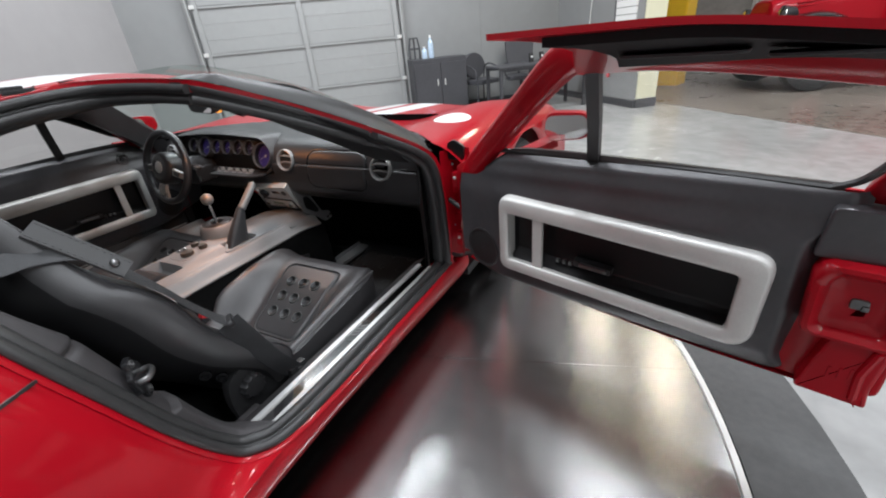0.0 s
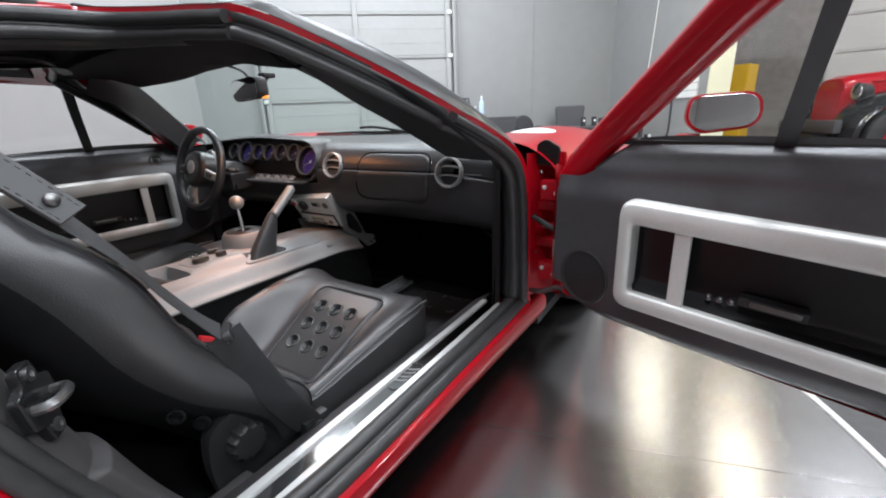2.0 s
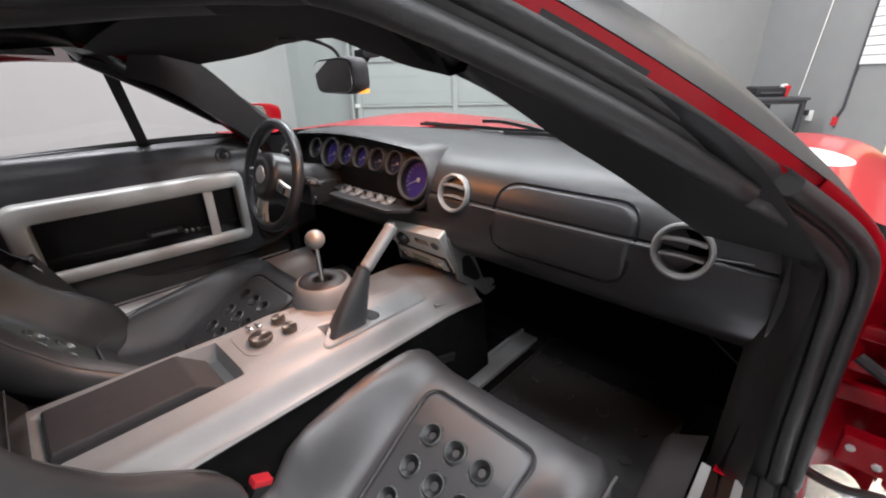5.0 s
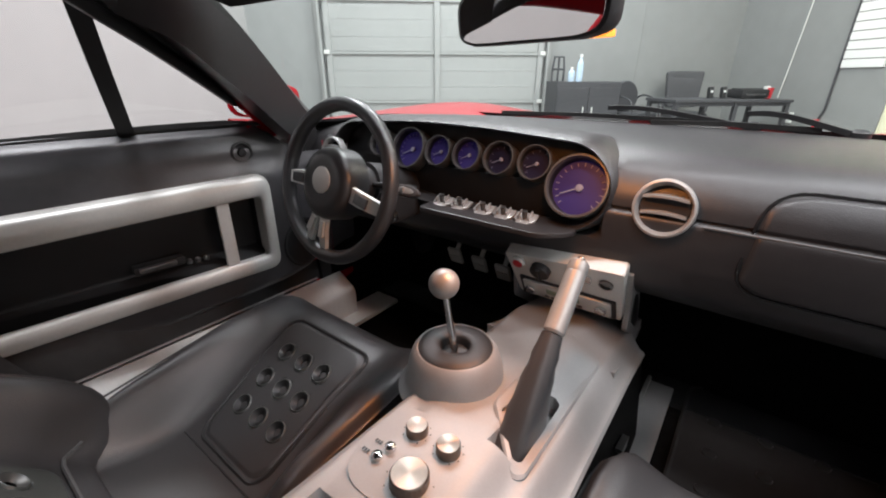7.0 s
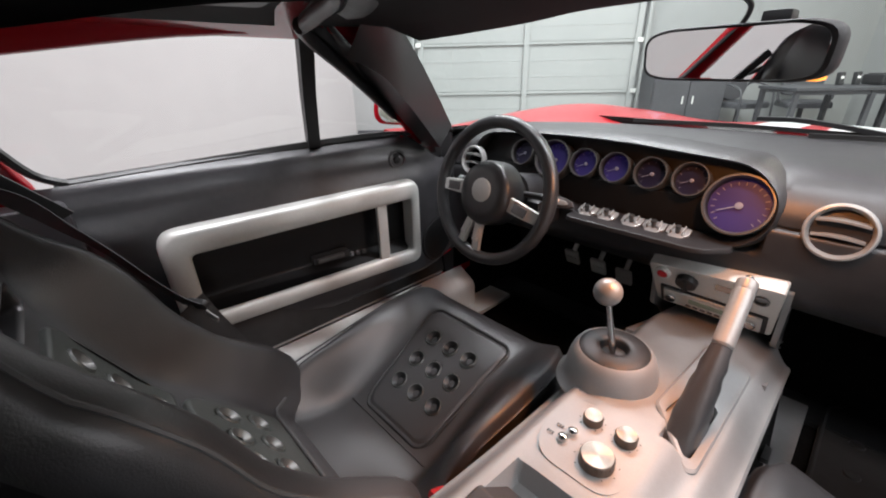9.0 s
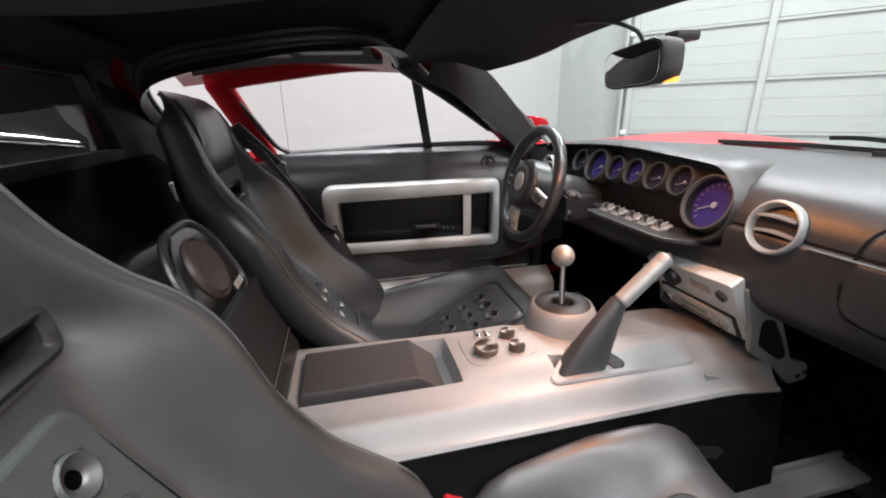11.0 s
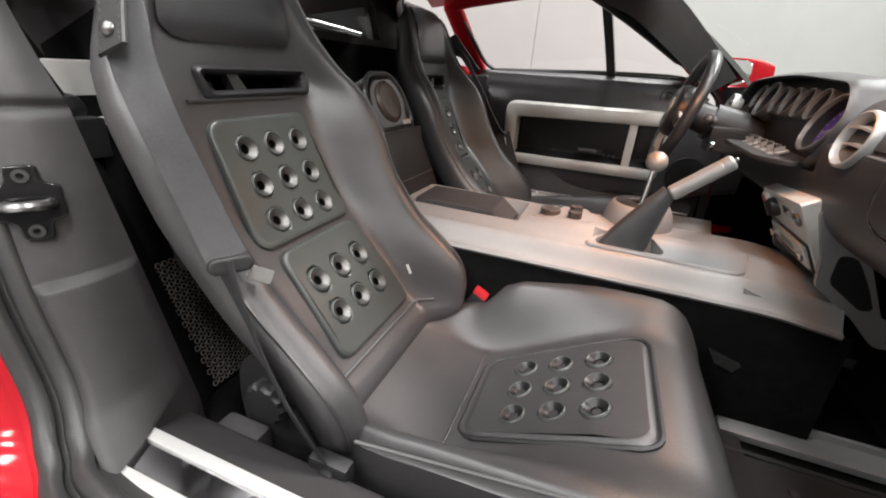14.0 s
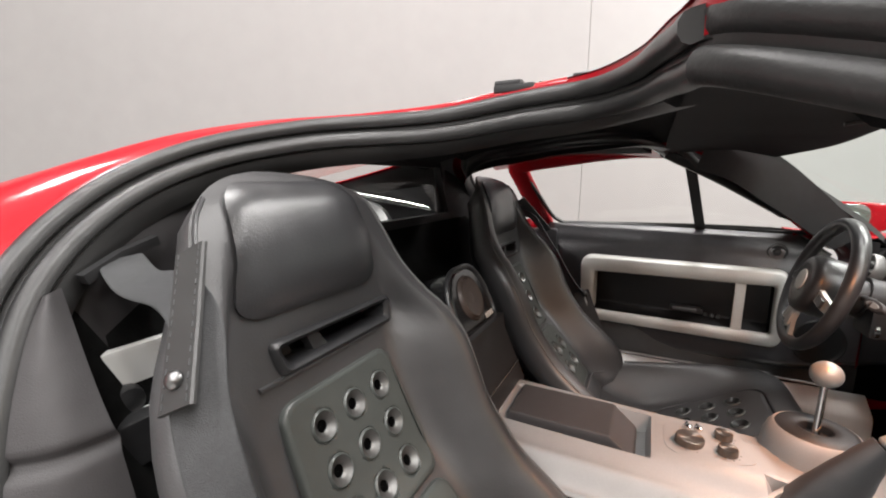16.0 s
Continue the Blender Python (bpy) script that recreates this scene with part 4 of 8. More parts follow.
    grid(bm, lambda u, v: Vector((0.04 + 0.6 * u, 0.02 + 0.05 * v, 0.512 - 0.044 * u + 0.02 * v)), 10, 3, (0, 0, -0.01))
    part("armrest_shelf", bm, PLASTIC, d, "", inn_m)
    bm = bmesh.new()
    box(bm, (0.0, 0.0, 0.0), (0.11, 0.03, 0.02), 0.006, pose(0.29, 0.045, 0.532, 0, 4, 0))
    part("inner_lever", bm, PLASTIC, d, "black inner door lever", inn_m)
    bm = bmesh.new()
    box(bm, (0.0, 0.0, 0.0), (0.08, 0.012, 0.012), 0.004, pose(0.295, 0.026, 0.535, 0, 4, 0))
    part("inner_lever", bm, DARKMETAL, d, "", inn_m)
    for k in range(3):
        bm = bmesh.new()
        lathe(bm, [(0.007, 0), (0.007, 0.008), (0.004, 0.011)], pose(0.185 + 0.02 * k, 0.04, 0.522), 8)
        part("window_switch", bm, DARKMETAL, d, "", inn_m)
    if not is_open:
        bm = bmesh.new()
        grid(bm, lambda u, v: Vector((-(0.770 + 0.03 * v), -0.66 + 0.86 * u, 0.357 + 0.12 * v)), 12, 3, (-0.006, 0, 0))
        part("bottom_seal", bm, RUBBER, d, "black rubber seal under the door")
    # speaker grille low at the front
    bm = bmesh.new()
    rings = []
    for r, lift in ((0.074, -0.003), (0.073, 0.002), (0.069, 0.004), (0.064, 0.001), (0.060, 0.001), (0.030, 0.002), (0.002, 0.002)):
        rings.append([Vector((-0.088 + r * 0.92 * math.cos(a), skin_d(0.505 + r * math.sin(a), -0.088 + r * 0.92 * math.cos(a)) - lift, 0.505 + r * math.sin(a))) for a in [2 * math.pi * k / 36 for k in range(36)]])
    loft(bm, rings, True, False)
    part("speaker_grille", bm, PLASTIC, d, "", m)
    # tweeter / mirror switch by the front of the belt
    if not is_open:
        bm = bmesh.new()
        mt = pose(0.04, 0.05, 0.775, 90)
        lathe(bm, [(0.026, -0.004), (0.027, 0.004), (0.022, 0.006), (0.019, 0.001), (0.012, 0.001), (0.009, 0.008), (0.002, 0.009)], mt, 24)
        part("mirror_switch", bm, PLASTIC, d, "round black switch", m)
        bm = bmesh.new()
        lathe(bm, [(0.0195, 0.0035), (0.0215, 0.0065), (0.023, 0.0065), (0.024, 0.004)], mt, 24, False)
        part("switch_ring", bm, DARKMETAL, d, "", m)
    # belt line strip
    bm = bmesh.new()
    sweep(bm, [(-0.09 + 0.05 * k, 0.092, belt_z(-0.09 + 0.05 * k) + 0.002) for k in range(18)], [(0.006, 0.012), (-0.006, 0.014), (-0.006, -0.008), (0.004, -0.01)], side=(0, 0, 1))
    part("belt_seal", bm, RUBBER, d, "", m)

    # window: front corner, top front, top rear, bottom rear
    A, B, C, D = Vector((-0.06, 0.088, 0.838)), Vector((0.275, -0.10, 1.092)), Vector((0.86, -0.11, 1.05)), Vector((0.765, 0.08, 0.822))
    loop = cat([A, A.lerp(B, 0.5) + Vector((0, 0.012, 0.012))], 4)[:-1] + cat([A.lerp(B, 0.5) + Vector((0, 0.012, 0.012)), B + Vector((-0.02, 0.004, -0.012)), B + Vector((0.04, 0, 0.004))], 5)[:-1] + cat([B + Vector((0.04, 0, 0.004)), B.lerp(C, 0.5) + Vector((0, 0, 0.006)), C + Vector((-0.05, 0, 0.004)), C + Vector((-0.01, 0.012, -0.02))], 5)[:-1] + cat([C + Vector((-0.01, 0.012, -0.02)), C.lerp(D, 0.5), D + Vector((0.015, -0.02, 0.03)), D + Vector((-0.03, 0, 0.0))], 5)[:-1] + cat([D + Vector((-0.03, 0, 0.0)), D.lerp(A, 0.5) + Vector((0, 0.006, 0.004)), A], 6)[:-1]
    cen = sum(loop, Vector()) / len(loop)
    bm = bmesh.new()
    n = len(loop)
    rows = [[p.lerp(cen, w) + Vector((0, 0.012 * w, 0)) for p in loop] for w in (0.0, 0.5, 0.85)]
    loft(bm, rows, True, False)
    bm.faces.new([v for v in bm.verts][-n:])
    part("door_glass", bm, SIDEGLASS, d, "clear side window", m).visible_shadow = False
    # red frame with black glazing seal
    path = ([A + Vector((-0.10, 0.01, -0.115)), A + Vector((-0.07, 0.005, -0.06))] if is_open else [A + Vector((-0.03, 0.01, -0.02))]) + [p + (p - cen).normalized() * 0.022 for p in loop if p.z > 0.832 or p.x < 0.0][:29] + [D + Vector((0.06, 0.02, -0.01))]
    bm = bmesh.new()
    sweep(bm, path, [(0.016, 0.038), (0.0, 0.042), (-0.014, 0.034), (-0.022, 0.0), (-0.014, -0.028), (0.0, -0.036), (0.016, -0.032), (0.024, 0.0)], side=(0, 1, 0.3))
    part("window_frame", bm, RED, d, "red lacquered window frame", m, 60)
    bm = bmesh.new()
    sweep(bm, [p + Vector((0, -0.004, 0)) for p in loop], circle(0.008, 6), True)
    part("glazing_seal", bm, RUBBER, d, "", m)
    # division bar of the quarter light
    foot, head = Vector((0.255, 0.086, 0.835)), Vector((0.30, -0.096, 1.085))
    bm = bmesh.new()
    sweep(bm, [foot, foot.lerp(head, 0.5) + Vector((0, 0.008, 0)), head], [(0.014, 0.013), (-0.012, 0.015), (-0.012, -0.015), (0.014, -0.013)], side=(0, 1, 0.2))
    part("division_bar", bm, PLASTIC, d, "black quarter-light bar", m)

    # roof section carried by the door
    def roof(u, v, lift=0.0, grow=0.0):
        s0 = linear([(0, 0.262), (0.3, 0.30), (0.6, 0.345), (0.86, 0.345), (1, 0.285)], v) - grow
        s1 = linear([(0, 0.975), (0.3, 0.94), (0.7, 0.83), (1, 0.73)], v) + grow
        s = s0 + (s1 - s0) * u
        dd = -0.085 - 0.395 * v
        z = 1.098 + 0.032 * math.sin(v * 1.5) - 0.06 * smooth((u - 0.45) / 0.75) * (1 - 0.5 * v) - 0.02 * (1 - v) * (1 - u) + (0.036 * v if is_open else 0.0)
        return Vector((s, dd, z + lift))
    bm = bmesh.new()
    grid(bm, lambda u, v: roof(u, v, -0.006), 16, 10, (0, 0, -0.008))
    rf = part("roof_section", bm, RED, d, "red roof section fixed to the door", m, 60)
    bm = bmesh.new()
    grid(bm, lambda u, v: roof(0.13 + 0.80 * u, 0.34 + 0.62 * v, -0.012), 14, 8, (0, 0, -0.014))
    part("roof_lining", bm, HEADLINER, d, "black lining under the roof section", m, 60)
    for k in range(2):
        bm = bmesh.new()
        plate(bm, rrect(0.15, 0.06, 0.012), 0.0, 0.004, 0.002, Matrix.Translation(roof(0.32 + 0.34 * k, 0.66, -0.0275)) @ Matrix.Rotation(radians(180), 4, "X"))
        part("lining_recess", bm, PLASTIC, rf, "", m)

    # exterior mirror
    bm = bmesh.new()
    c = Vector((0.13, 0.20, 0.890)) if is_open else Vector((-0.13, 0.33, 0.875))
    rings = []
    for k, (sy, ds) in enumerate(((1.0, 0.0), (1.04, 0.02), (1.0, 0.05), (0.85, 0.085), (0.55, 0.11), (0.2, 0.12))):
        rings.append([c + Vector((x * sy, 0, z * sy)) * (0.80 if is_open else 1.0) + axis_off(ds, is_open) for x, z in mirror_outline()])
    loft(bm, rings, True, True)
    mh = part("mirror_housing", bm, RED, d, "red door mirror housing", m, 60)
    bm = bmesh.new()
    plate(bm, [(x * (0.72 if is_open else 0.9), z * (0.70 if is_open else 0.88)) for x, z in mirror_outline()], 0.014, 0.017, 0.001, Matrix.Translation(c) @ axis_turn(is_open) @ Matrix.Rotation(radians(12 if is_open else 0), 4, "Y") @ Matrix.Rotation(radians(-6), 4, "X"))
    part("mirror_glass", bm, MIRROR, mh, "", m)
    bm = bmesh.new()
    sweep(bm, cat([c + Vector((-0.05, -0.0, -0.055)) + axis_off(0.05, is_open), c + Vector((-0.10, -0.06, -0.075)) + axis_off(0.04, is_open), (0.02, 0.10, 0.83)], 5), [(0.012, 0.03), (-0.012, 0.03), (-0.012, -0.03), (0.012, -0.03)])
    part("mirror_stalk", bm, RED, mh, "", m)


def mirror_outline():
    return rounded([(-0.085, 0.05), (0.085, 0.054), (0.09, -0.035), (-0.05, -0.055), (-0.09, -0.02)], [0.035, 0.045, 0.04, 0.04, 0.03], 5)


def axis_off(k, is_open):
    """The mirror looks back along the car when the door is shut; s is the rear."""
    return Vector((-0.3, 0.95, 0)) * k if is_open else Vector((-0.95, 0.3, 0)) * k


def axis_turn(is_open):
    return Matrix(((1, 0, 0, 0), (0, 0, -1, -0.002), (0, 1, 0, 0), (0, 0, 0, 1)))


door(OPEN, True)
door(SHUT, False)
MIRRORBLACK = material("polished_dark_plate", (0.62, 0.62, 0.63), 0.09, metal=1.0)
STRIP = material("bright_sill_strip", (0.52, 0.52, 0.51), 0.42, metal=0.5, grain=0.05, scale=120)
NET = material("pocket_net", (0.13, 0.115, 0.105), 0.6, grain=0.2, scale=200)
# ---- the car: tub, sill plates, pillar trims ----
def cabin_sheet(name, f, nu, nv, mat, label="", xf=None, thick=None):
    bm = bmesh.new()
    grid(bm, f, nu, nv, thick)
    return part(name, bm, mat, car, label, xf, 60)


cabin_sheet("floor_pan", lambda u, v: Vector((-0.80 + 1.6 * u, -0.98 + 1.85 * v, 0.165 + 0.25 * smooth((v - 0.84) / 0.16))), 8, 24, CARPET, "black carpeted floor pan")
cabin_sheet("firewall", lambda u, v: Vector((-0.86 + 1.72 * u, 0.86 - 0.02 * v, 0.30 + 0.53 * v)), 6, 6, CARPET, "black carpeted firewall")
bm = bmesh.new()
box(bm, (0.0, -0.85, 0.165), (1.50, 2.1, 0.03))
box(bm, (0.0, 1.25, 0.16), (1.7, 1.5, 0.04))
part("underbody", bm, PLASTIC, car, "black underbody")
for sgn in (1, -1):
    mx = mirror_x() if sgn < 0 else None
    cabin_sheet("footwell_side", lambda u, v: Vector((0.835 - 0.05 * v, 0.22 + 0.64 * u, 0.165 + 0.66 * (1 - v))), 6, 6, CARPET, "", mx)
    cabin_sheet("kick_trim", lambda u, v: Vector((0.838 - 0.06 * u, 0.185 + 0.07 * u, 0.30 + 0.52 * v)), 4, 8, DASH, "", mx)
    # sill: inner drop, plate with two bright strips
    cabin_sheet("sill_inner", lambda u, v: Vector((linear([(0, 0.768), (0.5, 0.705), (0.6, 0.697), (1, 0.693)], v), -0.72 + 1.0 * u, linear([(0, 0.345), (0.5, 0.306), (0.6, 0.292), (1, 0.165)], v))), 10, 10, INNERSILL if sgn < 0 else TRIMGREY, "", mx)
    bm = bmesh.new()
    plate(bm, rounded([(0.772, -0.66), (0.842, -0.66), (0.842, 0.195), (0.772, 0.195)], 0.01, 3), 0.335, 0.349, 0.003)
    sp = part("sill_plate", bm, MIRRORBLACK, car, "polished dark metal door sill plate with bright strips", mx)
    for x in (0.781, 0.833):
        bm = bmesh.new()
        box(bm, (x, -0.235, 0.351), (0.016, 0.86, 0.006), 0.002)
        part("bright_strip", bm, STRIP, sp, "brushed metal strip", mx)
    bm = bmesh.new()
    lathe(bm, [(0.026, 0.0), (0.027, 0.0012), (0.0245, 0.0012), (0.024, 0.0)], Matrix.Translation((0.807, -0.245, 0.350)) @ Matrix.Diagonal((1.15, 2.1, 1, 1)), 40, False)
    part("oval_badge", bm, CHROME, sp, "plain chrome oval badge outline", mx)
    for k in range(4):
        bm = bmesh.new()
        sweep(bm, cat([(0.795, -0.272 + 0.016 * k, 0.3508), (0.812, -0.266 + 0.016 * k, 0.3512), (0.819, -0.258 + 0.016 * k, 0.3508)], 4), circle(0.0016, 5))
        part("badge_mark", bm, SILVER, sp, "", mx)
    # B-pillar panel: groove near the belt, ledge lower down, foot sweeping into the sill
    edge = [((0.842, -0.56, 0.345)), (0.850, -0.62, 0.352)] + [tuple(LOOP[k] + frame_at(k)[1] * 0.052) for k in range(I_REAR, I_REAR + 30)]
    edge = [Vector(p) for p in edge]

    def btrim(u, v):
        z = 0.19 + 0.69 * v
        if z <= edge[1].z:
            a = Vector((0.845, -0.63 - 0.03 * smooth((0.352 - z) / 0.1), z))
        else:
            k = max(j for j in range(len(edge) - 1) if edge[j].z <= z)
            w = min((z - edge[k].z) / max(edge[k + 1].z - edge[k].z, 1e-4), 1.0)
            a = edge[k].lerp(edge[k + 1], w)
        b = Vector((0.672 - 0.012 * smooth((z - 0.75) / 0.2), linear([(0.19, -0.69), (0.3, -0.70), (0.534, -0.767), (0.74, -0.83), (0.9, -0.94)], z), z))
        p = a.lerp(b, u)
        bulge = 0.014 * math.sin(math.pi * u)
        groove = 0.010 * math.exp(-((z - 0.735) / 0.007) ** 2)
        ledge = 0.014 * smooth((0.535 - z) / 0.005) * smooth(u / 0.08) * smooth((1 - u) / 0.08)
        return p + Vector((0.5, 0.8, 0.1)).normalized() * (bulge - groove + ledge)
    cabin_sheet("pillar_panel", btrim, 20, 160, TRIMGREY, "grey-black B-pillar panel with a groove", mx)
    cabin_sheet("pillar_return", lambda u, v: Vector((0.665 - 0.055 * u, -0.70 - 0.24 * v - 0.05 * u, 0.25 + 0.62 * v)), 4, 12, CARPET, "", mx)
    # lock striker
    strk = Matrix.Translation((0.757, -0.795, 0.633)) @ Vector((0.55, 0.80, 0.12)).to_track_quat("Z", "Y").to_matrix().to_4x4()
    bm = bmesh.new()
    plate(bm, rounded([(-0.032, -0.02), (-0.016, -0.024), (-0.014, -0.045), (0.014, -0.045), (0.016, -0.024), (0.032, -0.02), (0.032, 0.02), (0.016, 0.024), (0.014, 0.045), (-0.014, 0.045), (-0.016, 0.024), (-0.032, 0.02)], 0.006, 3), -0.004, 0.006, 0.002, strk)
    stp = part("striker_plate", bm, GLOSSBLACK, car, "black lock striker plate on the pillar", mx)
    bm = bmesh.new()
    sweep(bm, [strk @ Vector(p) for p in cat([(-0.02, 0, 0.004), (-0.018, 0, 0.02), (0.0, 0, 0.026), (0.018, 0, 0.02), (0.02, 0, 0.004)], 4)], circle(0.006, 8))
    part("striker_bar", bm, DARKMETAL, stp, "", mx)
    for y in (-0.033, 0.033):
        bm = bmesh.new()
        lathe(bm, [(0.008, 0.004), (0.008, 0.009), (0.004, 0.009), (0.003, 0.006)], strk @ Matrix.Translation((0, y, 0)), 10)
        part("striker_bolt", bm, DARKMETAL, stp, "", mx)
    # quarter trim behind the seat with a belt slot
    cabin_sheet("quarter_trim", lambda u, v: Vector((0.66 - 0.27 * u, -0.945 - 0.04 * u, 0.78 + (linear([(0.39, 1.03), (0.48, 1.0), (0.60, 0.94), (0.66, 0.885)], 0.66 - 0.27 * u) - 0.78) * v)), 8, 8, TRIMGREY, "grey rear quarter trim with a belt slot", mx)
    bm = bmesh.new()
    sweep(bm, [(0.645, -0.925, 0.885), (0.60, -0.935, 0.905), (0.555, -0.94, 0.918)], [(0.006, 0.006), (-0.006, 0.006), (-0.006, -0.006), (0.006, -0.006)])
    part("belt_slot", bm, PLASTIC, car, "", mx)
    bm = bmesh.new()
    box(bm, (0.585, -0.945, 0.745), (0.12, 0.02, 0.085), 0.006)
    box(bm, (0.60, -0.93, 0.70), (0.10, 0.03, 0.012), 0.003)
    part("belt_bracket", bm, WHITEPAINT, car, "white painted steel bracket", mx)
    bm = bmesh.new()
    lathe(bm, [(0.004, 0), (0.018, 0.004), (0.022, 0.016), (0.018, 0.03), (0.004, 0.035)], pose(0.615, -0.92, 0.72, 90), 16)
    box(bm, (0.62, -0.905, 0.68), (0.05, 0.03, 0.06), 0.006)
    part("belt_reel", bm, PLASTIC, car, "black seat belt reel", mx)
    # mesh pocket on the bulkhead low behind the seat
    bm = bmesh.new()
    for a in range(11):
        for b in range(20):
            c = Vector((0.600 - 0.012 * a - 0.006 * (b % 2), -0.757 - 0.005 * b, 0.245 + 0.0115 * b))
            lathe(bm, [(0.0046, 0), (0.0064, 0.002), (0.0046, 0.004)], Matrix.Translation(c) @ Matrix.Rotation(radians(-66), 4, "X"), 6, False)
    tagged(part("mesh_pocket", bm, NET, car, "black open mesh", mx), kind="stuff")
    # grab mounting block on the floor
    bm = bmesh.new()
    box(bm, (0.70, -0.60, 0.24), (0.07, 0.08, 0.10), 0.01)
    part("floor_bracket", bm, TRIMGREY, car, "", mx)

# rear bulkhead, rear window, engine cover glass
cabin_sheet("rear_bulkhead", lambda u, v: Vector((-0.62 + 1.24 * u, -0.80 - 0.165 * v, 0.165 + 0.70 * v)), 8, 8, CARPET, "black carpeted rear bulkhead")
bm = bmesh.new()
sweep(bm, [(-0.40, -0.985, 0.875), (0.40, -0.985, 0.875), (0.36, -1.0, 1.045), (-0.36, -1.0, 1.045)], [(0.012, 0.012), (-0.012, 0.012), (-0.012, -0.012), (0.012, -0.012)], True, (0, 1, 0))
part("rear_window_frame", bm, PLASTIC, car, "black rear window frame")
bm = bmesh.new()
grid(bm, lambda u, v: Vector((-0.40 + 0.8 * u, -0.985 - 0.015 * v, 0.875 + 0.17 * v)), 2, 2)
part("rear_window", bm, SIDEGLASS, car, "clear rear bulkhead window").visible_shadow = False
bm = bmesh.new()
for x in (-0.30, -0.1, 0.12, 0.30):
    box(bm, (x, -1.25, 0.72), (0.12, 0.4, 0.14), 0.03)
for x in (-0.2, 0.2):
    sweep(bm, cat([(x, -1.08, 0.82), (x * 1.2, -1.2, 0.90), (x * 1.1, -1.5, 0.86)], 6), circle(0.03, 8))
box(bm, (0, -1.3, 0.55), (1.1, 0.9, 0.25), 0.03)
part("engine", bm, DARKMETAL, car, "dark engine behind the rear window")
for x in (-0.36, 0.30):
    bm = bmesh.new()
    tube(bm, (x, -1.02, 0.90), (x * 0.7, -1.45, 0.98), 0.009)
    tube(bm, (x * 0.97, -1.08, 0.911), (x * 0.82, -1.25, 0.94), 0.013)
    part("gas_strut", bm, CHROME, car, "")
cabin_sheet("engine_cover_glass", lambda u, v: Vector((-0.36 + 0.72 * u, -1.0 - 0.8 * v, 1.085 + 0.012 * math.sin(math.pi * u) - 0.15 * v ** 1.3)), 6, 8, GLASS, "clear rear engine cover glass").visible_shadow = False
cabin_sheet("rear_headliner", lambda u, v: Vector(((2 * u - 1) * (0.235 + 0.10 * v), -0.850 - 0.170 * v, 1.062 + 0.010 * math.sin(math.pi * u) - 0.034 * v * v)), 10, 6, HEADLINER, "black lining over the rear window", None, (0, 0, 0.006))
cabin_sheet("tail_panel", lambda u, v: Vector((-0.95 + 1.9 * u, -2.33 - 0.12 * (1 - (2 * u - 1) ** 2) - 0.05 * math.sin(math.pi * v), 0.84 - 0.60 * v)), 10, 6, RED)
# speaker box between the seats
bm = bmesh.new()
loft(bm, [[Vector((x, y, z)) for x, y in ((-0.125, -0.62 - d), (0.125, -0.62 - d), (0.135, -0.95), (-0.135, -0.95))] for z, d in ((0.30, 0.0), (0.495, 0.0), (0.62, 0.055), (0.655, 0.06))])
part("centre_box", bm, LEATHER2, car, "black leather-covered box between the seats")
bm = bmesh.new()
out = rounded([(-0.108, 0.0), (0.108, 0.0), (0.100, 0.11), (0.055, 0.155), (-0.055, 0.155), (-0.100, 0.11)], 0.045, 5)
mm = Matrix(((-1, 0, 0, 0), (0, -0.41, 0.91, -0.70), (0, 0.91, 0.41, 0.645), (0, 0, 0, 1)))
plate(bm, out, -0.12, 0.012, 0.012, mm)
sb = part("speaker_housing", bm, GLOSSBLACK, car, "dark glossy speaker housing", None, 40)
bm = bmesh.new()
sweep(bm, [mm @ Vector((x, y, 0.010)) for x, y in out], circle(0.006, 8), True)
part("housing_rim", bm, LEATHER2, sb, "padded black rim")
bm = bmesh.new()
lathe(bm, [(0.002, 0.0135), (0.012, 0.0150), (0.016, 0.0130), (0.038, 0.0175), (0.044, 0.0190), (0.048, 0.0145), (0.052, 0.0180), (0.055, 0.012)], mm @ Matrix.Translation((0, 0.080, 0)), 32)
part("speaker_cone", bm, CONE, sb, "dark round speaker")
bm = bmesh.new()
box(bm, (0.0, -0.635, 0.535), (0.25, 0.002, 0.003), 0, Matrix.Identity(4))
part("seam_piping", bm, STITCHGLINT, sb)
bm = bmesh.new()
for k in range(4):
    box(bm, (0.045 + 0.012 * k, 0.022, 0.0135), (0.008, 0.012, 0.001), 0, mm)
part("lettering", bm, WHITEPAINT, sb, "unreadable white lettering")
mat_thing = thing("floor_mat", (0.50, 0.33, 0.166), "black studded rubber floor mat in the passenger footwell", "mat")
bm = bmesh.new()
plate(bm, rounded([(0.26, 0.09), (0.40, 0.055), (0.62, 0.06), (0.70, 0.10), (0.70, 0.62), (0.26, 0.62)], 0.05, 5), 0.166, 0.176, 0.004)
part("pad", bm, RUBBER, mat_thing, "black rubber pad with a raised edge")
bm = bmesh.new()
sweep(bm, [(x, y, 0.177) for x, y in rounded([(0.265, 0.095), (0.40, 0.062), (0.62, 0.066), (0.694, 0.105), (0.694, 0.61), (0.265, 0.61)], 0.05, 5)], circle(0.006, 6), True)
part("edge_bead", bm, RUBBER, mat_thing)
for ix in range(4):
    for iy in range(4):
        bm = bmesh.new()
        lathe(bm, [(0.016, 0.175), (0.014, 0.180), (0.004, 0.182)], Matrix.Translation((0.33 + 0.10 * ix, 0.16 + 0.11 * iy, 0)), 10)
        part("stud", bm, RUBBER, mat_thing)
bm = bmesh.new()
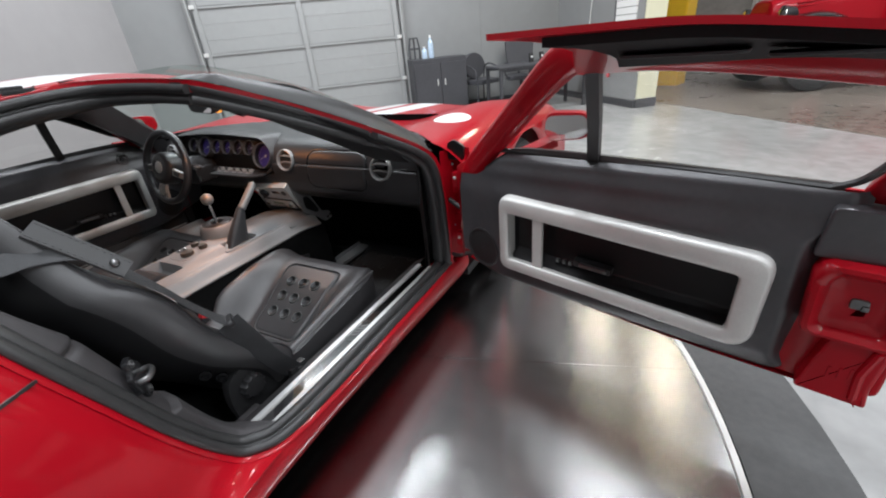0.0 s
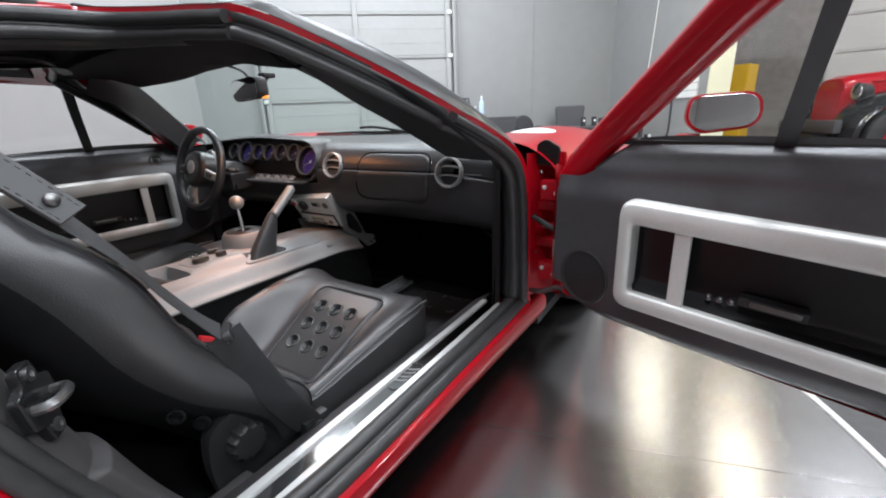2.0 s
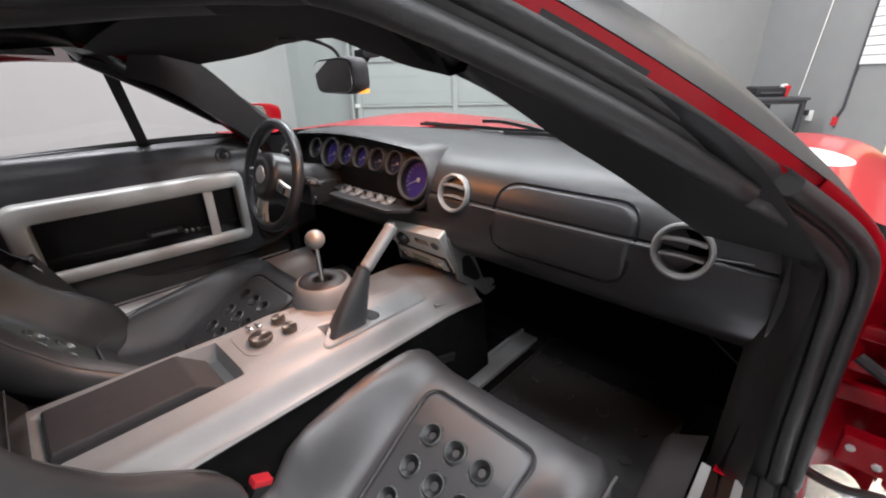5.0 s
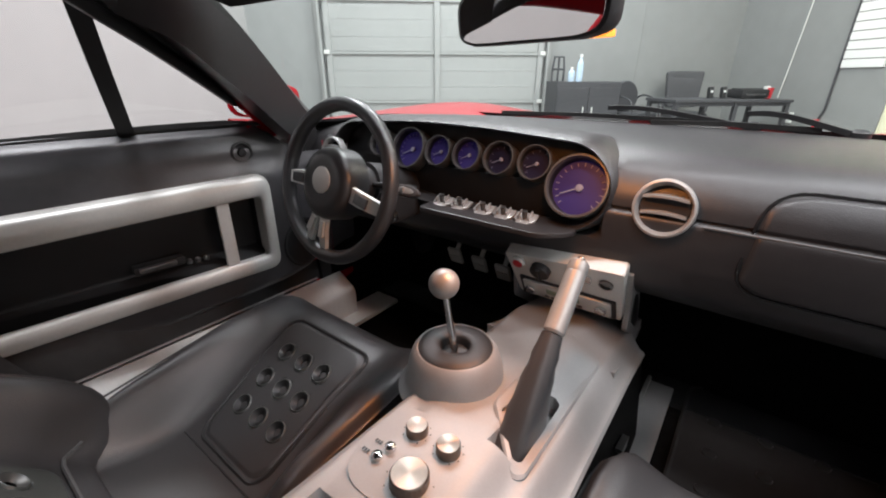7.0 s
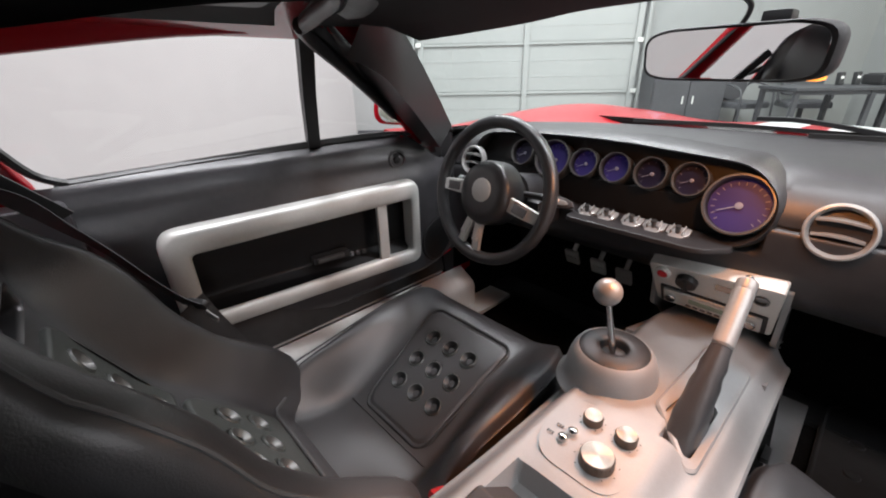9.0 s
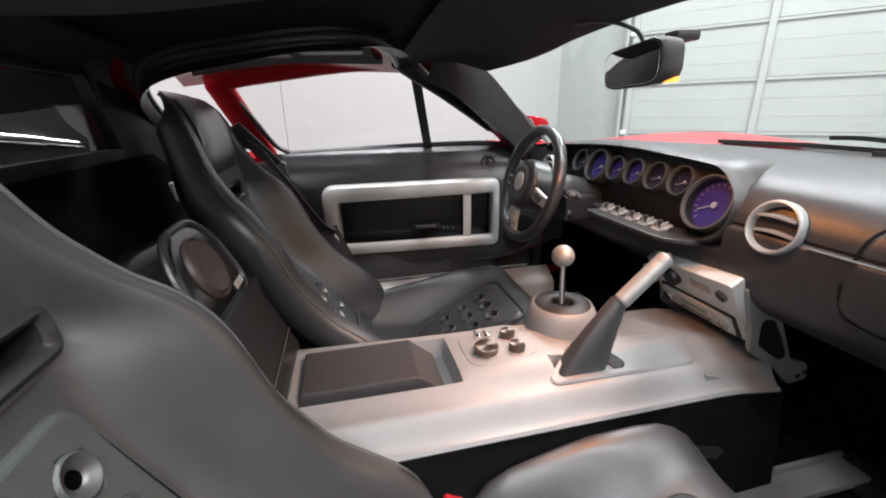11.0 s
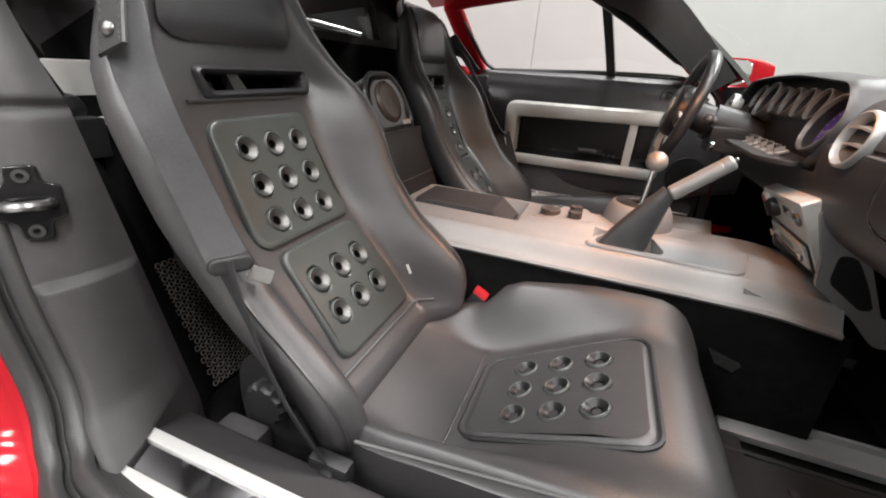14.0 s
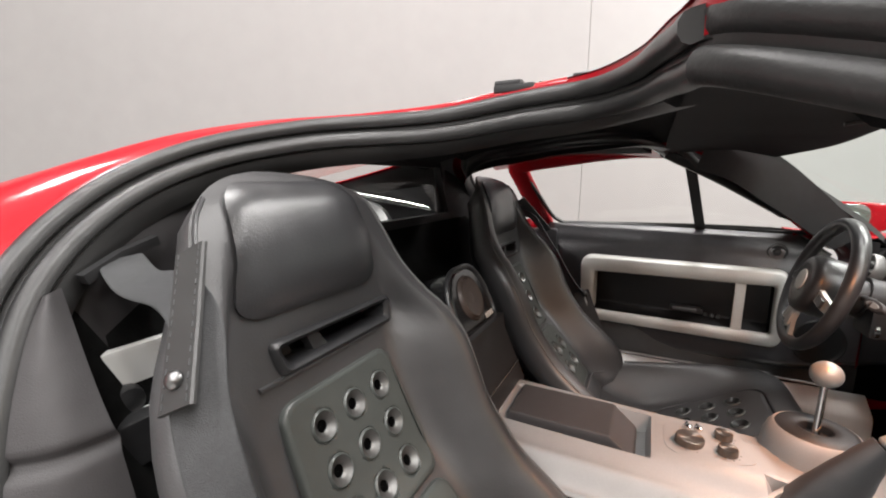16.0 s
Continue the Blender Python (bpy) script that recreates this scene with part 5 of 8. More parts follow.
loft(bm, [[Vector((x, y, z)) for y, z in ((0.11, 0.336), (0.170, 0.318), (0.160, 0.300), (0.125, 0.312))] for x in (0.180, 0.192)])
part("tunnel_bracket", bm, DARKMETAL, car, "small grey bracket on the tunnel side")
# foot rest rail and pedals
for sgn in (1, -1):
    bm = bmesh.new()
    box(bm, (sgn * 0.198, 0.355, 0.182), (0.066, 0.38, 0.016), 0.004)
    box(bm, (sgn * 0.170, 0.355, 0.196), (0.010, 0.38, 0.016), 0.003)
    part("floor_rail", bm, SILVER, car, "aluminium floor rail beside the tunnel")
for x, y, z in ((-0.27, 0.50, 0.40), (-0.36, 0.51, 0.40), (-0.46, 0.52, 0.40)):
    bm = bmesh.new()
    box(bm, (0, 0, 0), (0.05, 0.012, 0.06), 0.006, pose(x, y, z, 25))
    for k in range(3):
        lathe(bm, [(0.006, 0), (0.006, 0.004)], pose(x - 0.014 + 0.014 * k, y - 0.008, z, 115), 8)
    sweep(bm, [(x, y + 0.01, z + 0.02), (x, y + 0.10, z + 0.16), (x, y + 0.14, z + 0.3)], circle(0.008, 6))
    part("pedal", bm, SATINALU, car, "drilled aluminium pedal")
bm = bmesh.new()
box(bm, (-0.69, 0.25, 0.21), (0.10, 0.34, 0.015), 0.004)
part("foot_rest", bm, SATINALU, car, "aluminium foot rest")
# ---- bucket seats ----
EYEX, EYEZ = 0.0645, ((0.663, -0.014), (0.604, -0.014), (0.545, -0.012), (0.451, -0.004), (0.399, -0.004))
BACKY = [(0.235, -0.460), (0.30, -0.465), (0.335, -0.505), (0.40, -0.556), (0.45, -0.598), (0.495, -0.638), (0.54, -0.682), (0.60, -0.714), (0.70, -0.757), (0.77, -0.776), (0.83, -0.783), (0.90, -0.790), (0.955, -0.808), (0.978, -0.823), (0.994, -0.842), (1.004, -0.862), (1.008, -0.880)]
BACKW = [(0.235, 0.19), (0.28, 0.228), (0.33, 0.256), (0.40, 0.266), (0.48, 0.262), (0.56, 0.262), (0.66, 0.268), (0.74, 0.262), (0.80, 0.232), (0.86, 0.198), (0.92, 0.174), (0.955, 0.160), (0.978, 0.136), (0.994, 0.102), (1.004, 0.058), (1.008, 0.015)]
# forward reach of the bolster crests, and half width of the flat between them
BACKB = [(0.235, 0.0), (0.26, 0.0), (0.29, 0.045), (0.335, 0.105), (0.37, 0.13), (0.41, 0.138), (0.45, 0.13), (0.50, 0.115), (0.54, 0.122), (0.60, 0.112), (0.70, 0.112), (0.76, 0.088), (0.80, 0.054), (0.86, 0.020), (0.92, 0.005), (1.0, 0.0)]
FLATW = [(0.30, 0.140), (0.70, 0.140), (0.77, 0.168), (0.84, 0.14), (1.0, 0.06)]


def spline(table, x):
    """Smooth curve through a small table of (x, value)."""
    if x <= table[0][0]:
        return table[0][1]
    if x >= table[-1][0]:
        return table[-1][1]
    k = max(i for i in range(len(table) - 1) if table[i][0] <= x)

    def slope(i):
        a, b = table[max(i - 1, 0)], table[min(i + 1, len(table) - 1)]
        return (b[1] - a[1]) / (b[0] - a[0])
    (x0, y0), (x1, y1) = table[k], table[k + 1]
    h = x1 - x0
    t = (x - x0) / h
    return y0 * (1 + 2 * t) * (1 - t) ** 2 + slope(k) * h * t * (1 - t) ** 2 + y1 * t * t * (3 - 2 * t) + slope(k + 1) * h * t * t * (t - 1)


def bolster(x, z):
    """Forward offset of the bolster over the flat of the backrest."""
    w, reach, flat = spline(BACKW, z), max(spline(BACKB, z), 0.0), lerp(FLATW, z)
    crest = max(w - 0.042, flat + 0.02)
    a = min(abs(x), w)
    off = reach * smooth((a - flat) / (crest - flat))
    if a > crest:
        k = min((a - crest) / max(w - crest, 1e-4), 1.0)
        off -= 0.036 * min(1.0, reach / 0.07) * (1 - math.sqrt(1 - k * k))
    return off


def back_point(x, z, lift=0.0):
    """Point and normal on the front of the backrest."""
    y = spline(BACKY, z)
    dy = (spline(BACKY, z + 0.02) - spline(BACKY, z - 0.02)) / 0.04
    n = Vector((0, 1, -dy)).normalized()
    return Vector((x, y + bolster(x, z), z)) + n * lift, n


CUSHZ = [(-0.50, 0.30), (-0.44, 0.272), (-0.36, 0.252), (-0.293, 0.259), (-0.22, 0.297), (-0.10, 0.362), (-0.035, 0.386), (0.015, 0.394), (0.05, 0.385), (0.074, 0.352), (0.08, 0.30)]
CUSHE = [(-0.50, 0.34), (-0.36, 0.362), (-0.13, 0.400), (0.015, 0.408), (0.05, 0.390), (0.074, 0.352), (0.08, 0.30)]


def cushion_point(x, y, lift=0.0):
    zc, ze = linear(CUSHZ, y), linear(CUSHE, y)
    a = abs(x) / 0.25
    z = zc + (ze - zc + (0.018 - 0.065 * smooth((-0.29 - y) / 0.07) if x < 0 else 0.0)) * smooth((a - 0.52) / 0.36)
    dz = (linear(CUSHZ, y + 0.02) - linear(CUSHZ, y - 0.02)) / 0.04
    n = Vector((0, -dz, 1)).normalized()
    return Vector((x, y, z)) + n * lift, n


def eyelet(name_parent, p, n, r, xf, metal):
    """Flared metal eyelet sunk into the leather, its centre coloured black as shade."""
    m = Matrix.Translation(p) @ n.to_track_quat("Z", "Y").to_matrix().to_4x4()
    bm = bmesh.new()
    lathe(bm, [(r * 1.24, -0.0006), (r * 1.17, 0.0022), (r * 1.08, 0.0032), (r * 1.0, 0.0022), (r * 0.74, -0.0024), (r * 0.46, -0.0050), (r * 0.42, -0.0076), (r * 0.02, -0.0078)], m, 20, False)
    ob = part("eyelet", bm, metal, name_parent, "dark metal ventilation eyelet", xf, 60)
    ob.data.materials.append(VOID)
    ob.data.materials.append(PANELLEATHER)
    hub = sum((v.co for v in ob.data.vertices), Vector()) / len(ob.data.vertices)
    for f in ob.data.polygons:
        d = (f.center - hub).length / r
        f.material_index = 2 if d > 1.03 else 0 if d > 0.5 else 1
    return ob


def square_round(a, b, rr):
    """Square coordinates to a rounded square of the same half width 1."""
    k = max(abs(a), abs(b))
    if k < 1e-6:
        return 0.0, 0.0
    c, s = a / math.hypot(a, b), b / math.hypot(a, b)
    t = 1 / max(abs(c), abs(s))
    if abs(c) * t > 1 - rr and abs(s) * t > 1 - rr:
        e = (abs(c) + abs(s)) * (1 - rr)
        t = e + math.sqrt(max(e * e - 2 * (1 - rr) ** 2 + rr * rr, 0))
    return k * t * c, k * t * s


def sunk(dist, r):
    """Depth of the leather under an eyelet."""
    return 0.0095 * smooth((1.16 * r - dist) / (0.10 * r))


EYELET = material("dark_eyelet", (0.13, 0.128, 0.124), 0.40, metal=0.6, grain=0.1, scale=120)
# Darker copy of the eyelet metal: cushion shade put into its colour.
EYELETSHADE = material("shaded_eyelet", (0.035, 0.035, 0.036), 0.36, metal=0.6, grain=0.1, scale=60)


def bucket_seat(xc, flip, label):
    xf = Matrix.Translation((xc, 0, 0)) @ (mirror_x() if flip else Matrix.Identity(4))
    seat = thing("bucket_seat", (xc, -0.3, 0.165), label, "seat", "seats of the car")
    # backrest shell, open at the harness slot
    bm = bmesh.new()
    rings = []
    N = 60
    for z in [0.24, 0.255, 0.27, 0.285, 0.30, 0.315, 0.33, 0.35, 0.37, 0.39, 0.41, 0.43, 0.46, 0.49, 0.52, 0.55, 0.58, 0.62, 0.66, 0.70, 0.73, 0.752, 0.769, 0.786, 0.81, 0.84, 0.87, 0.90, 0.93, 0.95, 0.965, 0.978, 0.988, 0.996, 1.002, 1.006, 1.008]:
        w = spline(BACKW, z)
        ring = [back_point(w * math.sin(math.pi / 2 * (2 * k / N - 1)), z)[0] for k in range(N + 1)]
        dy = (spline(BACKY, z + 0.02) - spline(BACKY, z - 0.02)) / 0.04
        n = Vector((0, 1, -dy)).normalized()
        th = (0.080 * smooth((1.02 - z) / 0.07) + 0.008) * (0.35 + 0.65 * smooth((z - 0.24) / 0.08))
        y, rim = spline(BACKY, z), bolster(w, z)
        for k in range(N // 2 + 1):
            a = math.pi * (k + 0.25) / (N / 2 + 0.5)
            ring.append(Vector((w * 1.004 * math.cos(a), y + rim * math.cos(a) ** 2, z)) - n * th * math.sin(a) ** 0.7)
        rings.append(ring)
    loft(bm, rings)
    around = len(rings[0])
    for k, f in enumerate(bm.faces):
        if N + 5 <= k % around <= around - 6:
            f.material_index = 1
    gone = []
    for f in bm.faces:
        c = f.calc_center_median()
        if 0.752 < c.z < 0.786 and -0.153 < c.x < 0.080 and c.y > spline(BACKY, c.z) - 0.012:
            gone.append(f)
    bmesh.ops.delete(bm, geom=gone, context="FACES")
    back = part("backrest", bm, LEATHER, seat, "black leather backrest with deep side bolsters", xf, 60)
    back.data.materials.append(SHELL)
    # panels
    for lo, hi, w, nm in ((0.512, 0.712, 0.122, "upper_panel"), (0.338, 0.505, 0.118, "lumbar_panel")):
        bm = bmesh.new()
        o = rrect(2, 2, 0.22, 5)

        def at(px, py, k, lift):
            z = (lo + hi) / 2 + py * k * (hi - lo) / 2
            return back_point(px * k * w * (1 - 0.05 * py) - 0.010, z, lift)[0]
        loft(bm, [[at(x, y, 1.0, -0.002) for x, y in o], [at(x, y, 1.0, 0.005) for x, y in o], [at(x, y, 0.97, 0.009) for x, y in o], [at(x, y, 0.93, 0.010) for x, y in o]], True, False)

        def top(u, v):
            qx, qy = square_round(u * 2 - 1, v * 2 - 1, 0.22)
            x, z = qx * 0.935 * w * (1 - 0.05 * qy) - 0.010, (lo + hi) / 2 + qy * 0.935 * (hi - lo) / 2
            near = min(math.hypot(x - ex, (z - ez) * 1.08) for ez, dx in EYEZ for ex in (dx - EYEX, dx, dx + EYEX))
            return back_point(x, z, 0.010 - sunk(near, 0.0185))[0]
        grid(bm, top, 64, 56)
        pn = part(nm, bm, PANELLEATHER, back, "perforated dark leather panel", xf, 50)
    for z, dx in EYEZ:
        for x in (dx - EYEX, dx, dx + EYEX):
            p, n = back_point(x, z, 0.010)
            eyelet(back, p, n, 0.0185, xf, EYELET)
    # head pad
    bm = bmesh.new()
    o = rrect(2, 2, 0.35, 6)

    def hp(px, py, k, lift):
        z = 0.908 + py * k * 0.082
        return back_point(px * k * (0.137 - 0.03 * (py + 1) / 2 * 0.8), z, lift)[0]
    loft(bm, [[hp(x, y, 1.0, -0.004) for x, y in o], [hp(x, y, 1.0, 0.005) for x, y in o]], True, False)

    def pad(u, v):
        qx, qy = square_round(u * 2 - 1, v * 2 - 1, 0.35)
        q = max(abs(u * 2 - 1), abs(v * 2 - 1))
        return hp(qx, qy, 1.0, 0.005 + 0.011 * (1 - q ** 5))
    grid(bm, pad, 30, 30)
    part("head_pad", bm, LEATHER2, seat, "soft black leather head pad", xf, 60)
    # harness slot: padded rim, throat closed by a plate coloured as shade, web across it
    p, n = back_point(0, 0.769, 0.0)
    up = Vector((0, -n.z, n.y))

    def sp(q, h):
        return p + Vector((q[0], 0, 0)) + up * q[1] + n * h
    o = rounded([(0.098, 0.024), (-0.168, 0.023), (-0.166, -0.026), (0.086, -0.028)], 0.016, 5)
    mid = rounded([(0.091, 0.018), (-0.160, 0.018), (-0.158, -0.019), (0.078, -0.021)], 0.012, 5)
    i2 = rounded([(0.082, 0.012), (-0.150, 0.012), (-0.147, -0.012), (0.070, -0.014)], 0.009, 5)
    bm = bmesh.new()
    loft(bm, [[sp(q, -0.004) for q in o], [sp(q, 0.005) for q in o], [sp(q, 0.010) for q in mid], [sp(q, 0.004) for q in i2], [sp(q, -0.046) for q in i2]], True, False)
    part("harness_slot_frame", bm, LEATHER2, back, "", xf, 60)
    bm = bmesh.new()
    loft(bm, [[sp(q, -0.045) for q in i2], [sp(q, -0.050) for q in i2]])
    part("slot_shade_plate", bm, VOID, back, "black plate for the dark depth of the harness slot", xf)
    bm = bmesh.new()
    loft(bm, [[sp(q, h) for q in ((0.004, 0.013), (0.026, 0.013), (0.016, -0.014), (-0.012, -0.014))] for h in (-0.022, -0.006)])
    part("slot_web", bm, LEATHER2, back, "", xf)
    # Grey plate stands in for the lit rear trim behind the slot.
    bm = bmesh.new()
    loft(bm, [[sp(q, h) for q in ((0.034, 0.004), (0.076, 0.004), (0.070, -0.013), (0.030, -0.013))] for h in (-0.044, -0.036)])
    part("slot_grey_plate", bm, TRIMGREY, back, "grey plate for the lit trim seen through the slot", xf)
    # piping along the outer edges
    for sx in (-1, 1):
        bm = bmesh.new()
        path = []
        for k in range(40):
            z = 0.31 + 0.665 * k / 39
            w = spline(BACKW, z)
            path.append(back_point(sx * w * 0.965, z, 0.001)[0])
        sweep(bm, path, circle(0.0028, 6))
        part("piping", bm, STITCHGLINT if sx < 0 else LEATHER2, back, "", xf)
    # seam strip above the upper panel, lumbar roll
    bm = bmesh.new()
    sweep(bm, [back_point(x, 0.742, 0.002)[0] for x in [-0.12 + 0.02 * k for k in range(13)]], [(0.003, 0.002), (-0.003, 0.002), (-0.003, -0.002), (0.003, -0.002)], side=(0, 1, 0))
    part("cross_seam", bm, LEATHER, back, "", xf)
    bm = bmesh.new()
    sweep(bm, [back_point(x, 0.328, 0.004)[0] for x in [-0.17 + 0.02 * k for k in range(18)]], circle(0.004, 6))
    part("crease_piping", bm, STITCHGLINT, back, "", xf)
    # cushion
    bm = bmesh.new()
    rings = []
    for y in [-0.50, -0.47, -0.43, -0.39, -0.35, -0.31, -0.27, -0.22, -0.17, -0.12, -0.07, -0.035, 0.0, 0.025, 0.045, 0.06, 0.072, 0.079, 0.081]:
        w = lerp([(-0.5, 0.22), (-0.35, 0.25), (-0.12, 0.262), (-0.02, 0.258), (0.03, 0.240), (0.062, 0.212), (0.081, 0.17)], y)
        ring = []
        for k in range(N + 1):
            x = w * math.sin(math.pi / 2 * (2 * k / N - 1))
            q = cushion_point(x * 0.25 / 0.262, y)[0]
            ring.append(Vector((x, y, q.z - 0.02 * smooth((abs(x) / w - 0.93) / 0.07))))
        zl = ring[0].z, ring[-1].z
        for x, z in ((w, zl[1] - 0.05), (w * 0.98, 0.24), (w * 0.9, 0.195), (-w * 0.9, 0.195), (-w * 0.98, 0.24), (-w, zl[0] - 0.05)):
            ring.append(Vector((x, y, z)))
        rings.append(ring)
    loft(bm, rings)
    cushion = part("cushion", bm, LEATHER, seat, "black leather seat cushion", xf, 60)
    bm = bmesh.new()
    o = rrect(2, 2, 0.25, 6)

    def cp(px, py, k, lift):
        y = -0.160 + py * k * 0.136
        return cushion_point(px * k * (0.118 + 0.014 * py), y, lift)[0]
    loft(bm, [[cp(x, y, 1.0, -0.004) for x, y in o], [cp(x, y, 1.0, 0.0005) for x, y in o], [cp(x, y, 0.97, 0.0042) for x, y in o], [cp(x, y, 0.92, 0.0055) for x, y in o]], True, False)

    def ctop(u, v):
        qx, qy = square_round(u * 2 - 1, v * 2 - 1, 0.25)
        x, y = qx * 0.925 * (0.118 + 0.014 * qy), -0.160 + qy * 0.925 * 0.136
        near = min(math.hypot(x - ex, (y - ey) * 1.1) for ey in (-0.100, -0.159, -0.218) for ex in (-0.062, 0.0, 0.062))
        return cushion_point(x, y, 0.0055 - sunk(near, 0.0175))[0]
    grid(bm, ctop, 64, 64)
    part("cushion_panel", bm, LEATHER, cushion, "perforated dark leather panel", xf, 50)
    bm = bmesh.new()
    sweep(bm, [cp(x, y, 1.03, 0.0008) for x, y in o], circle(0.0045, 6), True)
    part("panel_groove", bm, PLASTIC, cushion, "dark groove round the panel", xf)
    bm = bmesh.new()
    sweep(bm, [cushion_point(-0.135 + 0.27 * k / 12, -0.315, 0.0006)[0] for k in range(13)], circle(0.0018, 6))
    part("cross_seam", bm, LEATHER2, cushion, "", xf)
    for y in (-0.100, -0.159, -0.218):
        for x in (-0.062, 0.0, 0.062):
            p, n = cushion_point(x, y, 0.0055)
            eyelet(cushion, p, n, 0.0185, xf, EYELETSHADE)
    bm = bmesh.new()
    path = [Vector((0.24 * math.sin(math.pi / 2 * (2 * k / 30 - 1)), 0.0, 0)) for k in range(31)]
    sweep(bm, [Vector((0.250, -0.40 + 0.42 * k / 20, cushion_point(0.232, -0.40 + 0.42 * k / 20)[0].z - 0.006)) for k in range(21)], circle(0.0025, 6))
    part("piping", bm, STITCHGLINT, cushion, "", xf)
    # side shell with trim holes, recliner knob
    bm = bmesh.new()
    loft(bm, [[Vector((x, y, z)) for y, z in rounded([(-0.47, 0.20), (-0.42, 0.28), (-0.46, 0.37), (-0.56, 0.42), (-0.61, 0.40), (-0.62, 0.32), (-0.60, 0.22)], 0.04, 4)] for x in (0.205, 0.232)])
    side = part("side_shell", bm, PLASTIC, seat, "black side shell", xf)
    for y, z in ((-0.640, 0.457), (-0.606, 0.420)):
        bm = bmesh.new()
        lathe(bm, [(0.0145, -0.004), (0.0145, 0.004), (0.010, 0.005), (0.0085, -0.006), (0.001, -0.006)], Matrix.Translation((0.216, y, z)) @ Vector((0.80, -0.60, 0.0)).to_track_quat("Z", "Y").to_matrix().to_4x4(), 16)
        part("trim_hole", bm, GLOSSBLACK, side, "", xf)
    bm = bmesh.new()
    m = Matrix.Translation((0.228, -0.552, 0.350)) @ Matrix.Rotation(radians(90), 4, "Y")
    loft(bm, [[m @ Vector(((r + 0.002 * math.cos(12 * a)) * math.cos(a), (r + 0.002 * math.cos(12 * a)) * math.sin(a), h)) for a in [2 * math.pi * k / 48 for k in range(48)]] for r, h in ((0.034, 0.0), (0.034, 0.02), (0.029, 0.026), (0.01, 0.027))])
    part("recliner_knob", bm, PLASTIC, seat, "ribbed black recliner knob", xf)
    # seat rails
    for x in (-0.2, 0.2):
        bm = bmesh.new()
        box(bm, (x, -0.24, 0.18), (0.04, 0.56, 0.03), 0.004)
        part("seat_rail", bm, DARKMETAL, seat, "", xf)
    # belt guide flap on the shoulder
    pa = cat([Vector((0.176, -0.784, 0.926)), Vector((0.214, -0.742, 0.868)), Vector((0.254, -0.699, 0.808))], 8)
    turn = Vector((0.92, 0.10, 0.38))
    bm = bmesh.new()
    sweep(bm, pa, [(0.0025, 0.0175), (0.0005, 0.0195), (-0.0025, 0.0195), (-0.0025, -0.0195), (0.0005, -0.0195), (0.0025, -0.0175)], side=turn)
    flap = part("belt_guide_flap", bm, SATIN, seat, "stitched leather belt guide flap", xf)
    for s in (-0.0135, 0.0135):
        bm = bmesh.new()
        for k in range(1, len(pa) - 1):
            t = (pa[k + 1] - pa[k - 1]).normalized()
            n = (turn - t * turn.dot(t)).normalized()
            b = t.cross(n)
            c = pa[k] + n * 0.0028 + b * s
            sweep(bm, [c - t * 0.0028, c + t * 0.0028], circle(0.0008, 5))
        part("stitching", bm, THREAD, flap, "", xf)
    bm = bmesh.new()
    lathe(bm, [(0.0085, 0), (0.0085, 0.003), (0.006, 0.006), (0.001, 0.007)], Matrix.Translation(pa[-4] + Vector((0.003, 0.0, 0.002))) @ turn.to_track_quat("Z", "Y").to_matrix().to_4x4(), 16)
    part("snap_rivet", bm, DARKMETAL, flap, "shiny snap rivet", xf)
    # buckle with red release
    bm = bmesh.new()
    box(bm, (0, 0, 0), (0.03, 0.05, 0.05), 0.006, pose(-0.246, -0.375, 0.304, -30, 0, 0))
    bk = part("buckle", bm, PLASTIC, seat, "black belt buckle", xf)
    bm = bmesh.new()
    box(bm, (0, 0, 0), (0.024, 0.036, 0.014), 0.004, pose(-0.244, -0.368, 0.334, -30, 0, 0))
    part("release_button", bm, REDPLASTIC, bk, "red release button", xf)
    bm = bmesh.new()
    box(bm, (0, 0, 0), (0.002, 0.006, 0.022), 0.0, Matrix.Translation(back_point(-0.150, 0.385, 0.03)[0] + Vector((0, 0, 0))) @ Matrix.Rotation(radians(25), 4, "X"))
    part("label_tag", bm, WHITEPAINT, back, "small white label tag", xf)
    return seat


bucket_seat(0.43, False, "black leather bucket seat with metal eyelets beside the open door")
bucket_seat(-0.43, True, "black leather bucket seat with metal eyelets behind the steering wheel")


